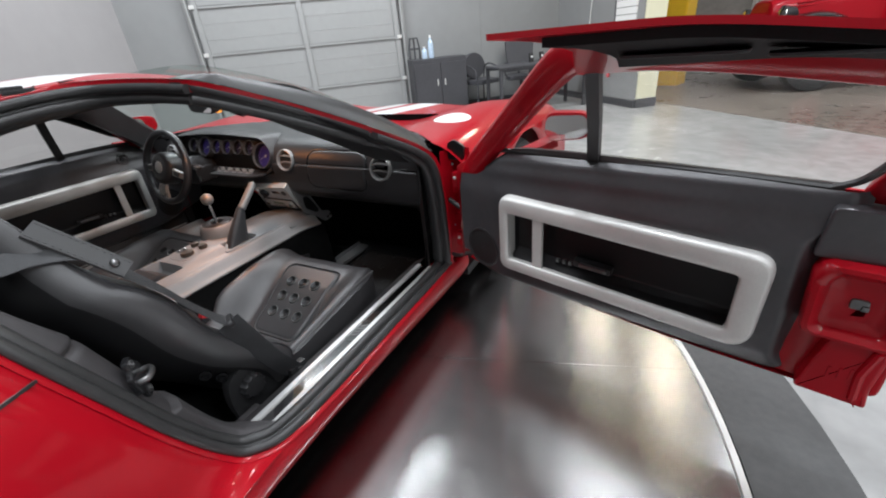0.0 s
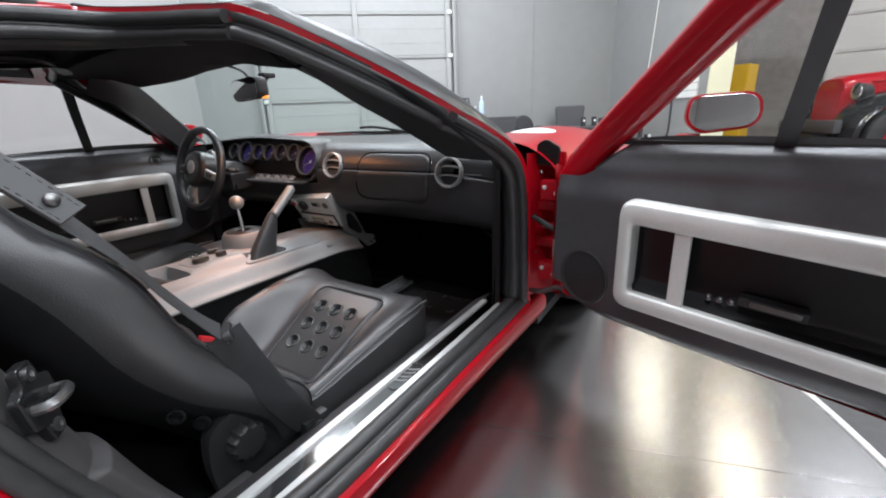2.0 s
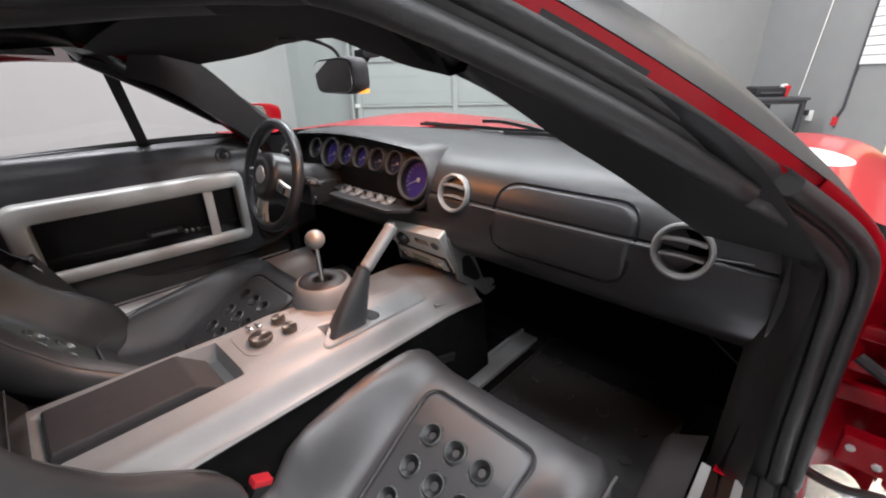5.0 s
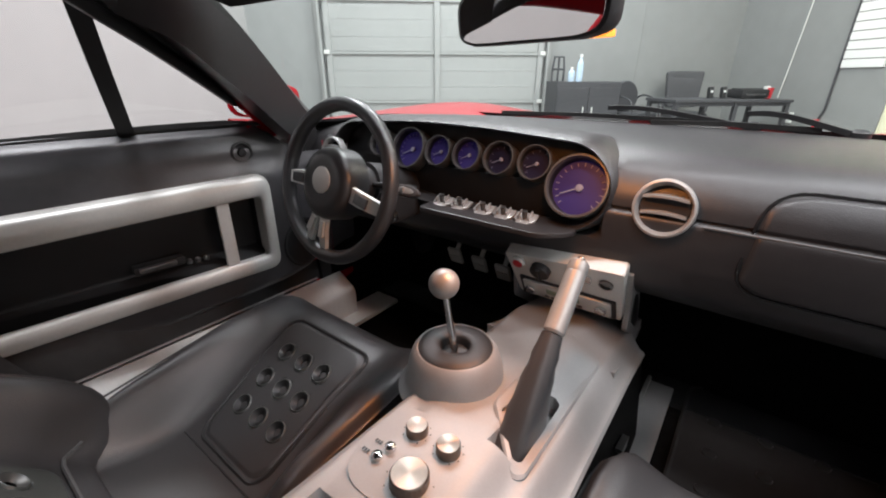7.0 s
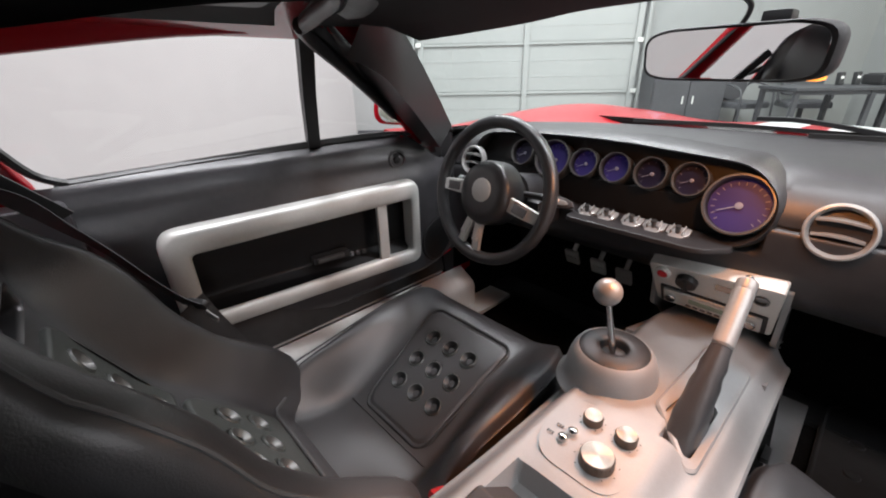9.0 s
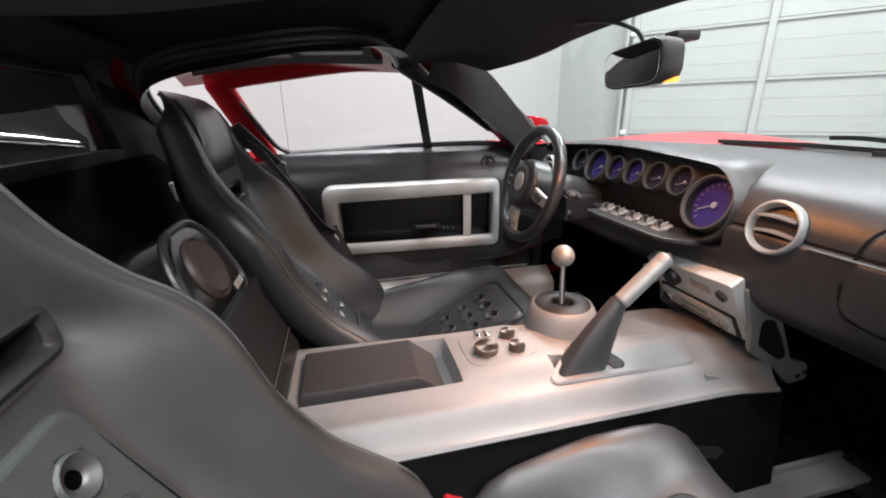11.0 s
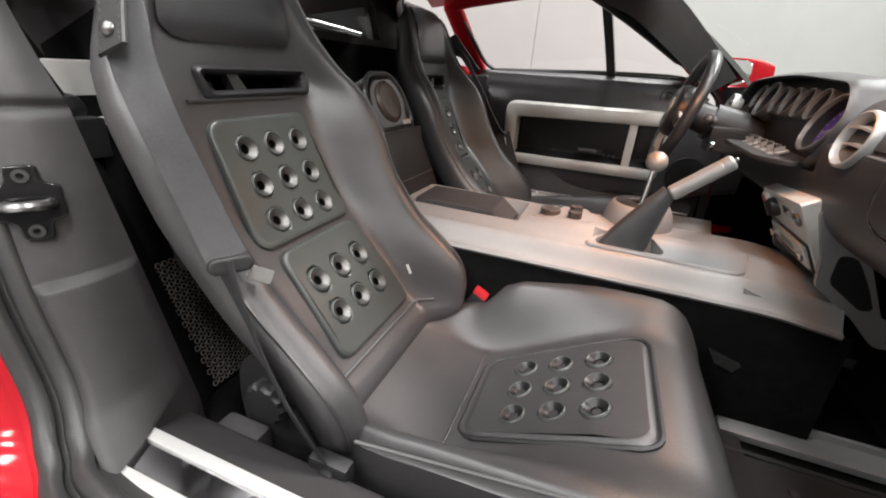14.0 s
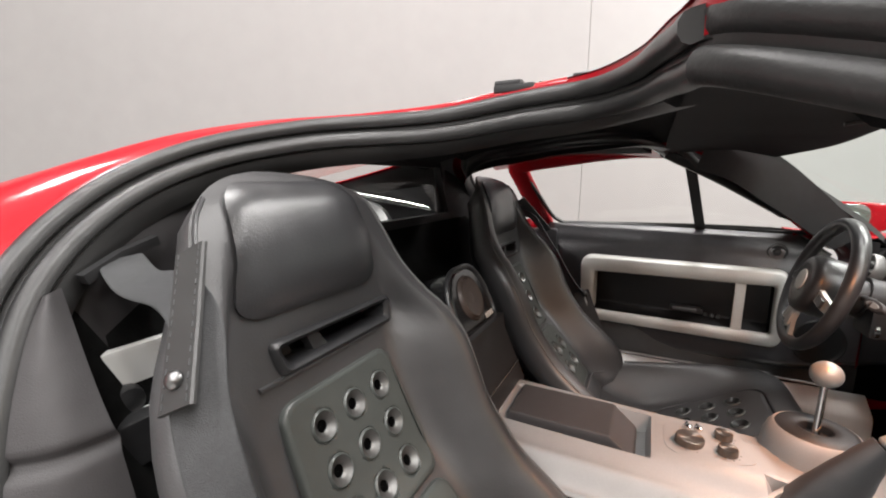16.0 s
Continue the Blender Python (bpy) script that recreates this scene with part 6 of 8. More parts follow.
def seat_belt(flip, label):
    xf = mirror_x() if flip else None
    belt = thing("seat_belt", ((-1 if flip else 1) * 0.70, -0.45, 0.20), label, "seat belt", "seat belts")

    def strap(stations, width, label):
        """Webbing through (place, facing) stations."""
        path = cat([p for p, n in stations], 6)
        face = cat([n for p, n in stations], 6)
        rings = []
        for k, p in enumerate(path):
            t = (path[min(k + 1, len(path) - 1)] - path[max(k - 1, 0)]).normalized()
            n = (face[k] - t * face[k].dot(t)).normalized()
            b = t.cross(n)
            rings.append([p + b * u * width / 2 + n * h for u, h in ((-1, -0.0009), (-0.9, 0.0011), (0.9, 0.0011), (1, -0.0009))])
        bm = bmesh.new()
        loft(bm, rings)
        part("webbing", bm, WEBBING, belt, label, xf, 60)
    strap([((0.604, -0.928, 0.902), (0.2, 0.2, 0.9)), ((0.617, -0.868, 0.884), (0.40, 0.15, 0.85)), ((0.618, -0.805, 0.882), (0.62, 0.25, 0.70)), ((0.634, -0.744, 0.862), (0.60, 0.50, 0.55)), ((0.662, -0.702, 0.800), (0.50, 0.72, 0.45)), ((0.676, -0.660, 0.738), (0.38, 0.88, 0.30)), ((0.680, -0.626, 0.677), (0.38, 0.90, 0.20)), ((0.686, -0.590, 0.620), (0.40, 0.88, 0.20)), ((0.692, -0.566, 0.588), (0.50, 0.80, 0.30))], 0.047, "black belt webbing over the shoulder")
    strap([((0.700, -0.566, 0.586), (0.75, -0.40, 0.40)), ((0.703, -0.535, 0.510), (0.75, -0.60, 0.25)), ((0.705, -0.490, 0.405), (0.75, -0.60, 0.25)), ((0.700, -0.440, 0.315), (0.75, -0.60, 0.25))], 0.058, "black belt webbing down to the floor")
    bm = bmesh.new()
    plate(bm, rrect(0.050, 0.020, 0.009, 4), -0.006, 0.006, 0.003, Matrix.Translation((0.697, -0.556, 0.583)) @ Vector((0.5, 0.8, 0.3)).to_track_quat("Z", "Y").to_matrix().to_4x4())
    part("tongue_grip", bm, PLASTIC, belt, "black tongue grip", xf)
    bm = bmesh.new()
    box(bm, (0, 0, 0), (0.030, 0.004, 0.018), 0.0015, Matrix.Translation((0.667, -0.542, 0.560)) @ Matrix.Rotation(radians(-35), 4, "Y") @ Matrix.Rotation(radians(-25), 4, "Z"))
    part("tongue", bm, VENTMETAL, belt, "bright steel tongue", xf)
    bm = bmesh.new()
    box(bm, (0.700, -0.425, 0.305), (0.022, 0.06, 0.045), 0.006)
    lathe(bm, [(0.014, 0.0), (0.014, 0.006), (0.008, 0.009), (0.001, 0.009)], Matrix.Translation((0.711, -0.425, 0.305)) @ Matrix.Rotation(radians(90), 4, "Y"), 12)
    part("anchor", bm, PLASTIC, belt, "black belt anchor", xf)


seat_belt(False, "black three-point seat belt hanging beside the open door")
seat_belt(True, "black three-point seat belt on the driver's seat")
# ---- dashboard ----
dash = thing("dashboard", (0, 0.3, 0.5), "black textured dashboard with round gauges and silver vents", "dashboard")
UPPER = cat([(0.635, 0.842, 0), (0.52, 0.848, 0), (0.38, 0.845, 0), (0.29, 0.833, 0), (0.243, 0.815, 0), (0.220, 0.792, 0), (0.207, 0.768, 0), (0.202, 0.748, 0)], 5)
LOWER = cat([(0.206, 0.743, 0), (0.196, 0.736, 0), (0.194, 0.715, 0), (0.196, 0.685, 0), (0.203, 0.65, 0), (0.226, 0.602, 0), (0.30, 0.56, 0), (0.50, 0.54, 0)], 5)
PROFILE = [(p[0], p[1]) for p in UPPER + LOWER]
FACE = sorted((z, y) for y, z in PROFILE if y < 0.295 and z < 0.834)


def dash_front(x, z):
    """Front of the dash at height z."""
    return linear(FACE, z) + 0.035 * smooth((abs(x) - 0.62) / 0.2)


bm = bmesh.new()
rings = []
for k in range(129):
    x = -0.80 + 1.6 * k / 128
    nook = smooth((x + 0.645) / 0.02) * smooth((0.072 - x) / 0.02)
    e = smooth((abs(x) - 0.62) / 0.2)
    f = 1 - (abs(x) / 0.86) ** 2
    rings.append([Vector((x, (y + 0.035 * e) if y < 0.4 else min(y, 0.20 + 0.44 * f), z - 0.02 * e)) for y, z in PROFILE])
    # the skin steps back behind the gauges
    for p in rings[-1]:
        deep = nook * smooth((p.z - 0.688) / 0.008) * smooth((0.838 - p.z) / 0.01)
        p.y = max(p.y, p.y * (1 - deep) + (0.245 + 0.22 * (p.z - 0.69)) * deep)
loft(bm, rings, False, False)
body = part("dash_body", bm, DASH, dash, "black textured dash skin", None, 50)
for x in (-0.80, 0.80):
    bm = bmesh.new()
    plate(bm, rounded([(0.235, 0.80), (0.215, 0.70), (0.225, 0.62), (0.30, 0.56), (0.42, 0.56), (0.42, 0.80)], 0.02, 3), 0, 0.012 * (1 if x > 0 else -1), 0.003, Matrix(((0, 0, 1, x), (1, 0, 0, 0), (0, 1, 0, 0), (0, 0, 0, 1))))
    part("end_panel", bm, PLASTIC, dash)
# glove box lid
bm = bmesh.new()
lid = rounded([(0.290, 0.800), (0.594, 0.800), (0.578, 0.644), (0.274, 0.644)], [0.05, 0.05, 0.05, 0.05], 6)


def lidring(o, grow, lift):
    cx, cz = 0.434, 0.722
    return [Vector((cx + (x - cx) * grow, dash_front(x, cz + (z - cz) * grow) - lift, cz + (z - cz) * grow)) for x, z in o]


def lid_face(u, v):
    q = max(abs(u * 2 - 1), abs(v * 2 - 1))
    qx, qz = square_round(u * 2 - 1, v * 2 - 1, 0.36)
    z = 0.7220 + qz * 0.0770
    x = 0.4340 + qx * 0.1510 + 0.008 * qz
    return Vector((x, dash_front(x, z) - 0.0045 * smooth((1 - q) / 0.05) + 0.003 * smooth((q - 0.96) / 0.04), z))


grid(bm, lid_face, 70, 90)
part("glove_box_lid", bm, DASH, dash, "black glove box lid with a crease", None, 50)
bm = bmesh.new()
sweep(bm, [p + Vector((0, 0.0005, 0)) for p in lidring(lid, 1.012, 0.0)], circle(0.0030, 6), True)
part("lid_gap", bm, GLOSSBLACK, dash)
# Pale bead: the highlight on the crease edge, put there as colour.
bm = bmesh.new()
sweep(bm, [(x, dash_front(x, 0.739) - 0.0052, 0.739) for x in [0.222 + 0.02 * k for k in range(28)]], circle(0.0020, 6))
part("crease_highlight", bm, STITCHGLINT, dash)


def vent(x, z, r, name="air_vent"):
    m = Matrix.Translation((x, dash_front(x, z) - (0.004 if abs(x) < 0.5 else 0.020), z)) @ Vector((0, -0.96, 0.22)).to_track_quat("Z", "Y").to_matrix().to_4x4()
    bm = bmesh.new()
    lathe(bm, [(r, -0.01), (r * 1.02, 0.004), (r * 0.98, 0.009), (r * 0.92, 0.010), (r * 0.85, 0.005), (r * 0.80, -0.006), (r * 0.78, -0.022)], m, 36, False)
    v = part(name, bm, VENTMETAL, dash, "round air vent with a satin silver bezel")
    # Black disc colours in the shade at the bottom of the vent.
    bm = bmesh.new()
    lathe(bm, [(r * 0.80, -0.021), (0.001, -0.021)], m, 24, False)
    part("vent_well", bm, VOID, v)
    for k in (-0.62, 0.62):
        bm = bmesh.new()
        w = math.sqrt(0.765 ** 2 - (0.36 * k) ** 2) * r
        grid(bm, lambda u, t: m @ Vector((-w + 2 * w * u, 0, 0)) + (m.to_3x3() @ Vector((0, 0, 1))) * (0.005 - 0.014 * t + 0.003 * math.sin(math.pi * u)) + Vector((0, 0, 0.46 * k * r + 0.004 * t + 0.003 * math.sin(math.pi * u))), 12, 3, (0, 0, 0.0035))
        part("vent_slat", bm, VENTMETAL, v)


vent(0.163, 0.756, 0.046)
vent(0.668, 0.748, 0.046)
vent(-0.62, 0.765, 0.040)

# gauge binnacle
BIN = rounded([(-0.66, 0.72), (-0.62, 0.842), (-0.30, 0.862), (0.03, 0.842), (0.082, 0.79), (0.075, 0.725), (0.03, 0.692), (-0.27, 0.688)], [0.06, 0.07, 0.2, 0.07, 0.04, 0.04, 0.05, 0.08], 6)


def bin_y(z, depth):
    return 0.180 + 0.22 * (z - 0.69) + depth


bm = bmesh.new()
bc = Vector((-0.29, 0, 0.77))


def binring(grow, depth, dz=0.0):
    return [Vector((bc.x + (x - bc.x) * (1 + (grow - 1) * 0.28), bin_y(z, depth), bc.z + (z - bc.z) * grow + dz)) for x, z in BIN]


loft(bm, [binring(1.16, 0.12, -0.01), binring(1.13, 0.06), binring(1.07, 0.012), binring(1.0, 0.0), binring(0.955, 0.006), binring(0.945, 0.05)], True, False)
part("binnacle_hood", bm, DASH, dash, "black padded gauge binnacle", None, 50)
bm = bmesh.new()
loft(bm, [binring(0.95, 0.046), binring(0.5, 0.046), binring(0.1, 0.046)])
part("gauge_panel", bm, GAUGEBLACK, dash, "black gauge panel", None, 50)


BEZEL = material("gauge_bezel", (0.13, 0.127, 0.124), 0.40, metal=0.6)


def gauge(x, z, r, out, face, marks):
    y = bin_y(z, 0.030) - out - 0.013
    deep = 0.30 * r
    m = Matrix.Translation((x, y, z)) @ Vector((0, -0.93, 0.37)).to_track_quat("Z", "Y").to_matrix().to_4x4()
    bm = bmesh.new()
    lathe(bm, [(r * 1.02, -0.03 - out), (r * 1.04, 0.004), (r * 1.01, 0.010), (r * 0.95, 0.010), (r * 0.91, 0.002)], m, 36, False)
    g = part("gauge", bm, BEZEL, dash, "round gauge with a metal bezel")
    bm = bmesh.new()
    lathe(bm, [(r * 0.915, 0.003), (r * 0.90, -deep - 0.002)], m, 36, False)
    part("gauge_well", bm, GAUGEBLACK, g)
    bm = bmesh.new()
    lathe(bm, [(r * 0.905, -deep), (0.0005, -deep)], m, 32, False)
    part("dial", bm, face, g)
    bm = bmesh.new()
    for k in range(marks):
        a = radians(225 - 270 * k / (marks - 1))
        q = m @ Matrix.Rotation(a, 4, "Z")
        box(bm, (r * 0.76, 0, 0.0005 - deep), (r * 0.12, r * 0.03, 0.0008), 0, q)
    part("dial_marks", bm, TICK, g)
    bm = bmesh.new()
    q = m @ Matrix.Rotation(radians(205), 4, "Z")
    box(bm, (r * 0.3, 0, 0.003 - deep), (r * 0.72, r * 0.035, 0.001), 0, q)
    lathe(bm, [(r * 0.12, 0.0005 - deep), (r * 0.12, 0.004 - deep), (r * 0.05, 0.005 - deep)], m, 12)
    part("needle", bm, TICK, g, "")


gauge(0.018, 0.768, 0.056, 0.006, DIALGLOW, 17)
for k, x in enumerate((-0.071, -0.148, -0.225, -0.300)):
    gauge(x, 0.797, 0.033, 0.0, GAUGE if k in (0, 1) else DIALGLOW, 9)
gauge(-0.382, 0.796, 0.046, 0.004, DIALGLOW, 17)
gauge(-0.475, 0.800, 0.033, 0.0, GAUGE, 9)
# toggle switches with silver guards
bm = bmesh.new()
plate(bm, rounded([(-0.285, 0.122), (-0.01, 0.122), (0.04, 0.170), (0.02, 0.225), (-0.285, 0.225)], 0.02, 4), 0.688, 0.697, 0.003)
part("switch_shelf", bm, DASH, dash, "black switch shelf")
for k in range(5):
    x = -0.250 + 0.046 * k + (0.006 if k > 1 else -0.004)
    bm = bmesh.new()
    m = pose(x, 0.172, 0.699, 22)
    plate(bm, rounded([(-0.012, -0.024), (0.012, -0.024), (0.014, -0.008), (0.022, -0.004), (0.022, 0.018), (-0.022, 0.018), (-0.022, -0.004), (-0.014, -0.008)], 0.004, 3), 0, 0.004, 0.001, m)
    for dx in (-0.011, 0.011):
        box(bm, (dx, 0.004, 0.008), (0.003, 0.020, 0.010), 0.001, m)
    sw = part("switch_guard", bm, TOGGLEMETAL, dash, "bright metal toggle switch guard")
    bm = bmesh.new()
    tube(bm, m @ Vector((0, 0, 0.003)), m @ Vector((0, 0.004, 0.018)), 0.004, 0.006, 10)
    part("toggle", bm, DARKMETAL, sw)

# radio stack
st = Matrix(((1, 0, 0, 0.016), (0, -0.5, -0.866, 0.2145), (0, 0.866, -0.5, 0.578), (0, 0, 0, 1)))
bm = bmesh.new()
plate(bm, rounded([(-0.108, -0.080), (0.108, -0.080), (0.114, 0.070), (-0.122, 0.048)], 0.008, 3), -0.03, 0.004, 0.002, st)
stack = part("radio_panel", bm, SATINALU, dash, "silver painted radio panel")
bm = bmesh.new()
plate(bm, rrect(0.198, 0.060, 0.004, 3), 0.003, 0.007, 0.001, st @ Matrix.Translation((0.0, -0.047, 0)))
part("radio_surround", bm, PLASTIC, stack)
bm = bmesh.new()
plate(bm, rrect(0.182, 0.047, 0.003, 3), 0.006, 0.011, 0.001, st @ Matrix.Translation((0.0, -0.047, 0)))
radio = part("radio", bm, SATINALU, stack, "silver car radio")
bm = bmesh.new()
plate(bm, rrect(0.07, 0.016, 0.002, 2), 0.010, 0.012, 0.0005, st @ Matrix.Translation((-0.005, -0.043, 0)))
part("display", bm, SCREEN, stack, "dim grey-green radio display")
for dx in (-0.076, 0.073):
    bm = bmesh.new()
    lathe(bm, [(0.011, 0.010), (0.011, 0.017), (0.009, 0.019)], st @ Matrix.Translation((dx, -0.047, 0)), 20)
    part("radio_knob", bm, CHROME, stack)
for k in range(6):
    bm = bmesh.new()
    box(bm, (-0.040 + 0.014 * k, -0.061, 0.0115), (0.010, 0.005, 0.003), 0.001, st)
    part("radio_button", bm, DARKMETAL, stack)
bm = bmesh.new()
lathe(bm, [(0.016, 0.003), (0.016, 0.010), (0.012, 0.013), (0.010, 0.010)], st @ Matrix.Translation((-0.092, 0.030, 0)), 24)
part("start_bezel", bm, SATINALU, stack)
bm = bmesh.new()
lathe(bm, [(0.010, 0.008), (0.010, 0.014), (0.004, 0.015)], st @ Matrix.Translation((-0.092, 0.030, 0)), 20)
part("start_button", bm, REDPLASTIC, stack, "red start button")
bm = bmesh.new()
lathe(bm, [(0.021, 0.003), (0.020, 0.016), (0.014, 0.02)], st @ Matrix.Translation((-0.045, 0.022, 0)), 22)
box(bm, (-0.045, 0.022, 0.02), (0.008, 0.034, 0.008), 0.002, st)
part("headlamp_switch", bm, PLASTIC, stack, "black rotary switch")
bm = bmesh.new()
plate(bm, rrect(0.05, 0.02, 0.003, 2), 0.003, 0.006, 0.001, st @ Matrix.Translation((0.03, 0.03, 0)))
part("switch_plate", bm, CHROME, stack)
bm = bmesh.new()
lathe(bm, [(0.013, 0.003), (0.013, 0.008), (0.009, 0.009), (0.008, 0.005)], st @ Matrix.Translation((0.082, 0.03, 0)), 18)
part("power_socket", bm, DARKMETAL, stack)
for sgn in (1, -1):
    bm = bmesh.new()
    loft(bm, [[Vector((x, y, z)) for y, z in rounded([(0.204, 0.632), (0.236, 0.550), (0.246, 0.492), (0.324, 0.440), (0.369, 0.395), (0.419, 0.400), (0.409, 0.440), (0.359, 0.455), (0.336, 0.500), (0.294, 0.580), (0.254, 0.640)], 0.012, 4)] for x in (0.016 + sgn * 0.112, 0.016 + sgn * 0.122)])
    ck = part("stack_cheek", bm, SILVER, dash, "silver side cheek of the radio stack")
    # Dark plate stands proud of the cheek, colouring in the shade of its hole.
    bm = bmesh.new()
    loft(bm, [[Vector((x, y, z)) for y, z in rounded([(0.259, 0.560), (0.262, 0.505), (0.324, 0.462), (0.342, 0.468), (0.320, 0.510), (0.286, 0.560)], 0.012, 4)] for x in (0.016 + sgn * 0.116, 0.016 + sgn * 0.1235)])
    part("cheek_dark_plate", bm, PLASTIC, ck, "dark plate for the shaded hole in the cheek")
    for y, z in ((0.386, 0.414), (0.404, 0.420)):
        bm = bmesh.new()
        lathe(bm, [(0.006, 0), (0.006, 0.004), (0.002, 0.006)], Matrix.Translation((0.016 + sgn * 0.122, y, z)) @ Matrix.Rotation(radians(90 * sgn), 4, "Y"), 8)
        part("cheek_bolt", bm, CHROME, ck)

# steering wheel and column
wheel = thing("steering_wheel", (-0.417, 0.30, 0.68), "three-spoke black leather steering wheel with silver spokes", "steering wheel")
WM = Matrix.Translation((-0.417, 0.022, 0.748)) @ Vector((0.0, -0.966, 0.258)).to_track_quat("Z", "Y").to_matrix().to_4x4()
bm = bmesh.new()
sweep(bm, [WM @ Vector((0.155 * math.cos(a), 0.155 * math.sin(a), 0)) for a in [2 * math.pi * k / 64 for k in range(64)]], circle(0.0165, 12, 0.0145), True, WM.to_3x3() @ Vector((0, 0, 1)))
part("rim", bm, LEATHER2, wheel, "black leather rim", None, 60)
bm = bmesh.new()
o = [(0.070 * math.cos(2 * math.pi * k / 40), 0.073 * math.sin(2 * math.pi * k / 40) - 0.004) for k in range(40)]
plate(bm, o, -0.03, 0.034, 0.018, WM)
part("airbag_pad", bm, LEATHER2, wheel, "round black hub pad", None, 50)
bm = bmesh.new()
lathe(bm, [(0.0265, 0.033), (0.0265, 0.036), (0.023, 0.038), (0.001, 0.0385)], WM @ Matrix.Translation((0, 0.002, 0)), 28)
part("hub_badge", bm, SATINALU, wheel, "plain round brushed metal badge")
for a in (182, 346, 246, 266):
    bm = bmesh.new()
    q = WM @ Matrix.Rotation(radians(a), 4, "Z")
    w = 0.012 if 240 < a < 300 else 0.017
    loft(bm, [[q @ Vector((r, y * k, z + h)) for y, z in ((-w, -0.004), (w, -0.004), (w * 0.9, 0.005), (-w * 0.9, 0.005))] for r, k, h in ((0.05, 1.0, 0.012), (0.10, 0.95, 0.010), (0.146, 0.8, 0.0))])
    sp = part("spoke", bm, SATINALU, wheel, "satin silver spoke")
    bm = bmesh.new()
    box(bm, (0.10, 0, 0.016), (0.035, w * 1.2, 0.006), 0.002, q)
    part("spoke_inset", bm, SATINALU if 240 < a < 300 else DARKMETAL, sp)
bm = bmesh.new()
ax = WM.to_3x3() @ Vector((0, 0, -1))
c0 = WM.translation
tube(bm, c0 + ax * 0.02, c0 + ax * 0.09, 0.036, 0.042, 20)
tube(bm, c0 + ax * 0.08, c0 + ax * 0.30, 0.05, 0.06, 20)
box(bm, c0 + ax * 0.13 + Vector((0.035, 0, -0.03)), (0.09, 0.10, 0.07), 0.012)
part("column_shroud", bm, PLASTIC, wheel, "black steering column shroud")
for sgn in (1, -1):
    bm = bmesh.new()
    q = c0 + ax * 0.075
    sweep(bm, [q + Vector((sgn * 0.03, 0, 0.005)), q + Vector((sgn * 0.09, -0.005, 0.01)), q + Vector((sgn * 0.135, -0.02, 0.012))], circle(0.008, 10), scales=[0.8, 1.0, 1.5])
    part("stalk", bm, PLASTIC, wheel, "black column stalk")
    bm = bmesh.new()
    lathe(bm, [(0.011, 0), (0.012, 0.012), (0.008, 0.016)], Matrix.Translation(q + Vector((sgn * 0.135, -0.02, 0.012))) @ Matrix.Rotation(radians(90 * sgn), 4, "Y"), 14)
    part("stalk_tip", bm, DARKMETAL, wheel, "")
bm = bmesh.new()
plate(bm, [(0.030 * math.cos(a), 0.0115 * math.sin(a)) for a in [2 * math.pi * k / 24 for k in range(24)]], -0.005, 0.005, 0.003, Matrix.Translation(c0 + ax * 0.075 + Vector((0.150, -0.022, 0.014))) @ pose(0, 0, 0, 62, 6, 8))
pd = part("stalk_paddle", bm, TRIMGREY, wheel, "grey oval switch paddle")
bm = bmesh.new()
plate(bm, [(0.019 * math.cos(a), 0.006 * math.sin(a)) for a in [2 * math.pi * k / 20 for k in range(20)]], 0.004, 0.0065, 0.001, Matrix.Translation(c0 + ax * 0.075 + Vector((0.150, -0.022, 0.014))) @ pose(0, 0, 0, 62, 6, 8))
part("paddle_face", bm, VENTMETAL, pd)
bm = bmesh.new()
lathe(bm, [(0.015, 0), (0.015, 0.006), (0.010, 0.008), (0.009, 0.004), (0.002, 0.004)], Matrix.Translation(c0 + ax * 0.115 + Vector((0.072, -0.02, -0.05))) @ Matrix.Rotation(radians(90), 4, "X"), 20)
part("ignition_lock", bm, CHROME, wheel, "chrome ignition lock")

# rear-view mirror on the screen
mirror = thing("rear_view_mirror", (0.05, 0.06, 1.07), "oval rear-view mirror with a lit amber map lamp on the windscreen", "mirror")
MM = look((-0.010, 0.017, 1.020), (-0.208, -0.75, 0.975))
MM = MM @ Matrix.Rotation(math.pi, 4, "Y")
bm = bmesh.new()
o = rounded([(-0.125, 0.026), (-0.09, 0.036), (0.09, 0.036), (0.125, 0.026), (0.122, -0.026), (0.09, -0.034), (-0.09, -0.034), (-0.122, -0.026)], 0.025, 4)
loft(bm, [[MM @ Vector((x * k, y * k, z)) for x, y in o] for k, z in ((0.97, 0.006), (1.0, 0.0), (1.0, -0.012), (0.92, -0.03), (0.6, -0.045), (0.2, -0.05))])
part("housing", bm, TRIMGREY, mirror, "black mirror housing", None, 50)
bm = bmesh.new()
plate(bm, [(x * 0.93, y * 0.90) for x, y in o], 0.0055, 0.0075, 0.0005, MM)
part("mirror_glass", bm, MIRROR, mirror, "mirror glass")
for sx in (-1, 1):
    bm = bmesh.new()
    box(bm, (sx * 0.088, -0.029, -0.020), (0.040, 0.008, 0.020), 0.003, MM)
    part("map_lamp", bm, AMBER if sx > 0 else PLASTIC, mirror, "lit amber map lamp")
bm = bmesh.new()
sweep(bm, cat([MM @ Vector((0, 0.01, -0.045)), (0.020, 0.068, 1.045), (0.028, 0.078, 1.060)], 6), circle(0.008, 10))
part("stem", bm, PLASTIC, mirror)
bm = bmesh.new()
box(bm, (0.028, 0.078, 1.064), (0.034, 0.045, 0.016), 0.006)
part("mount", bm, PLASTIC, mirror)
bm = bmesh.new()
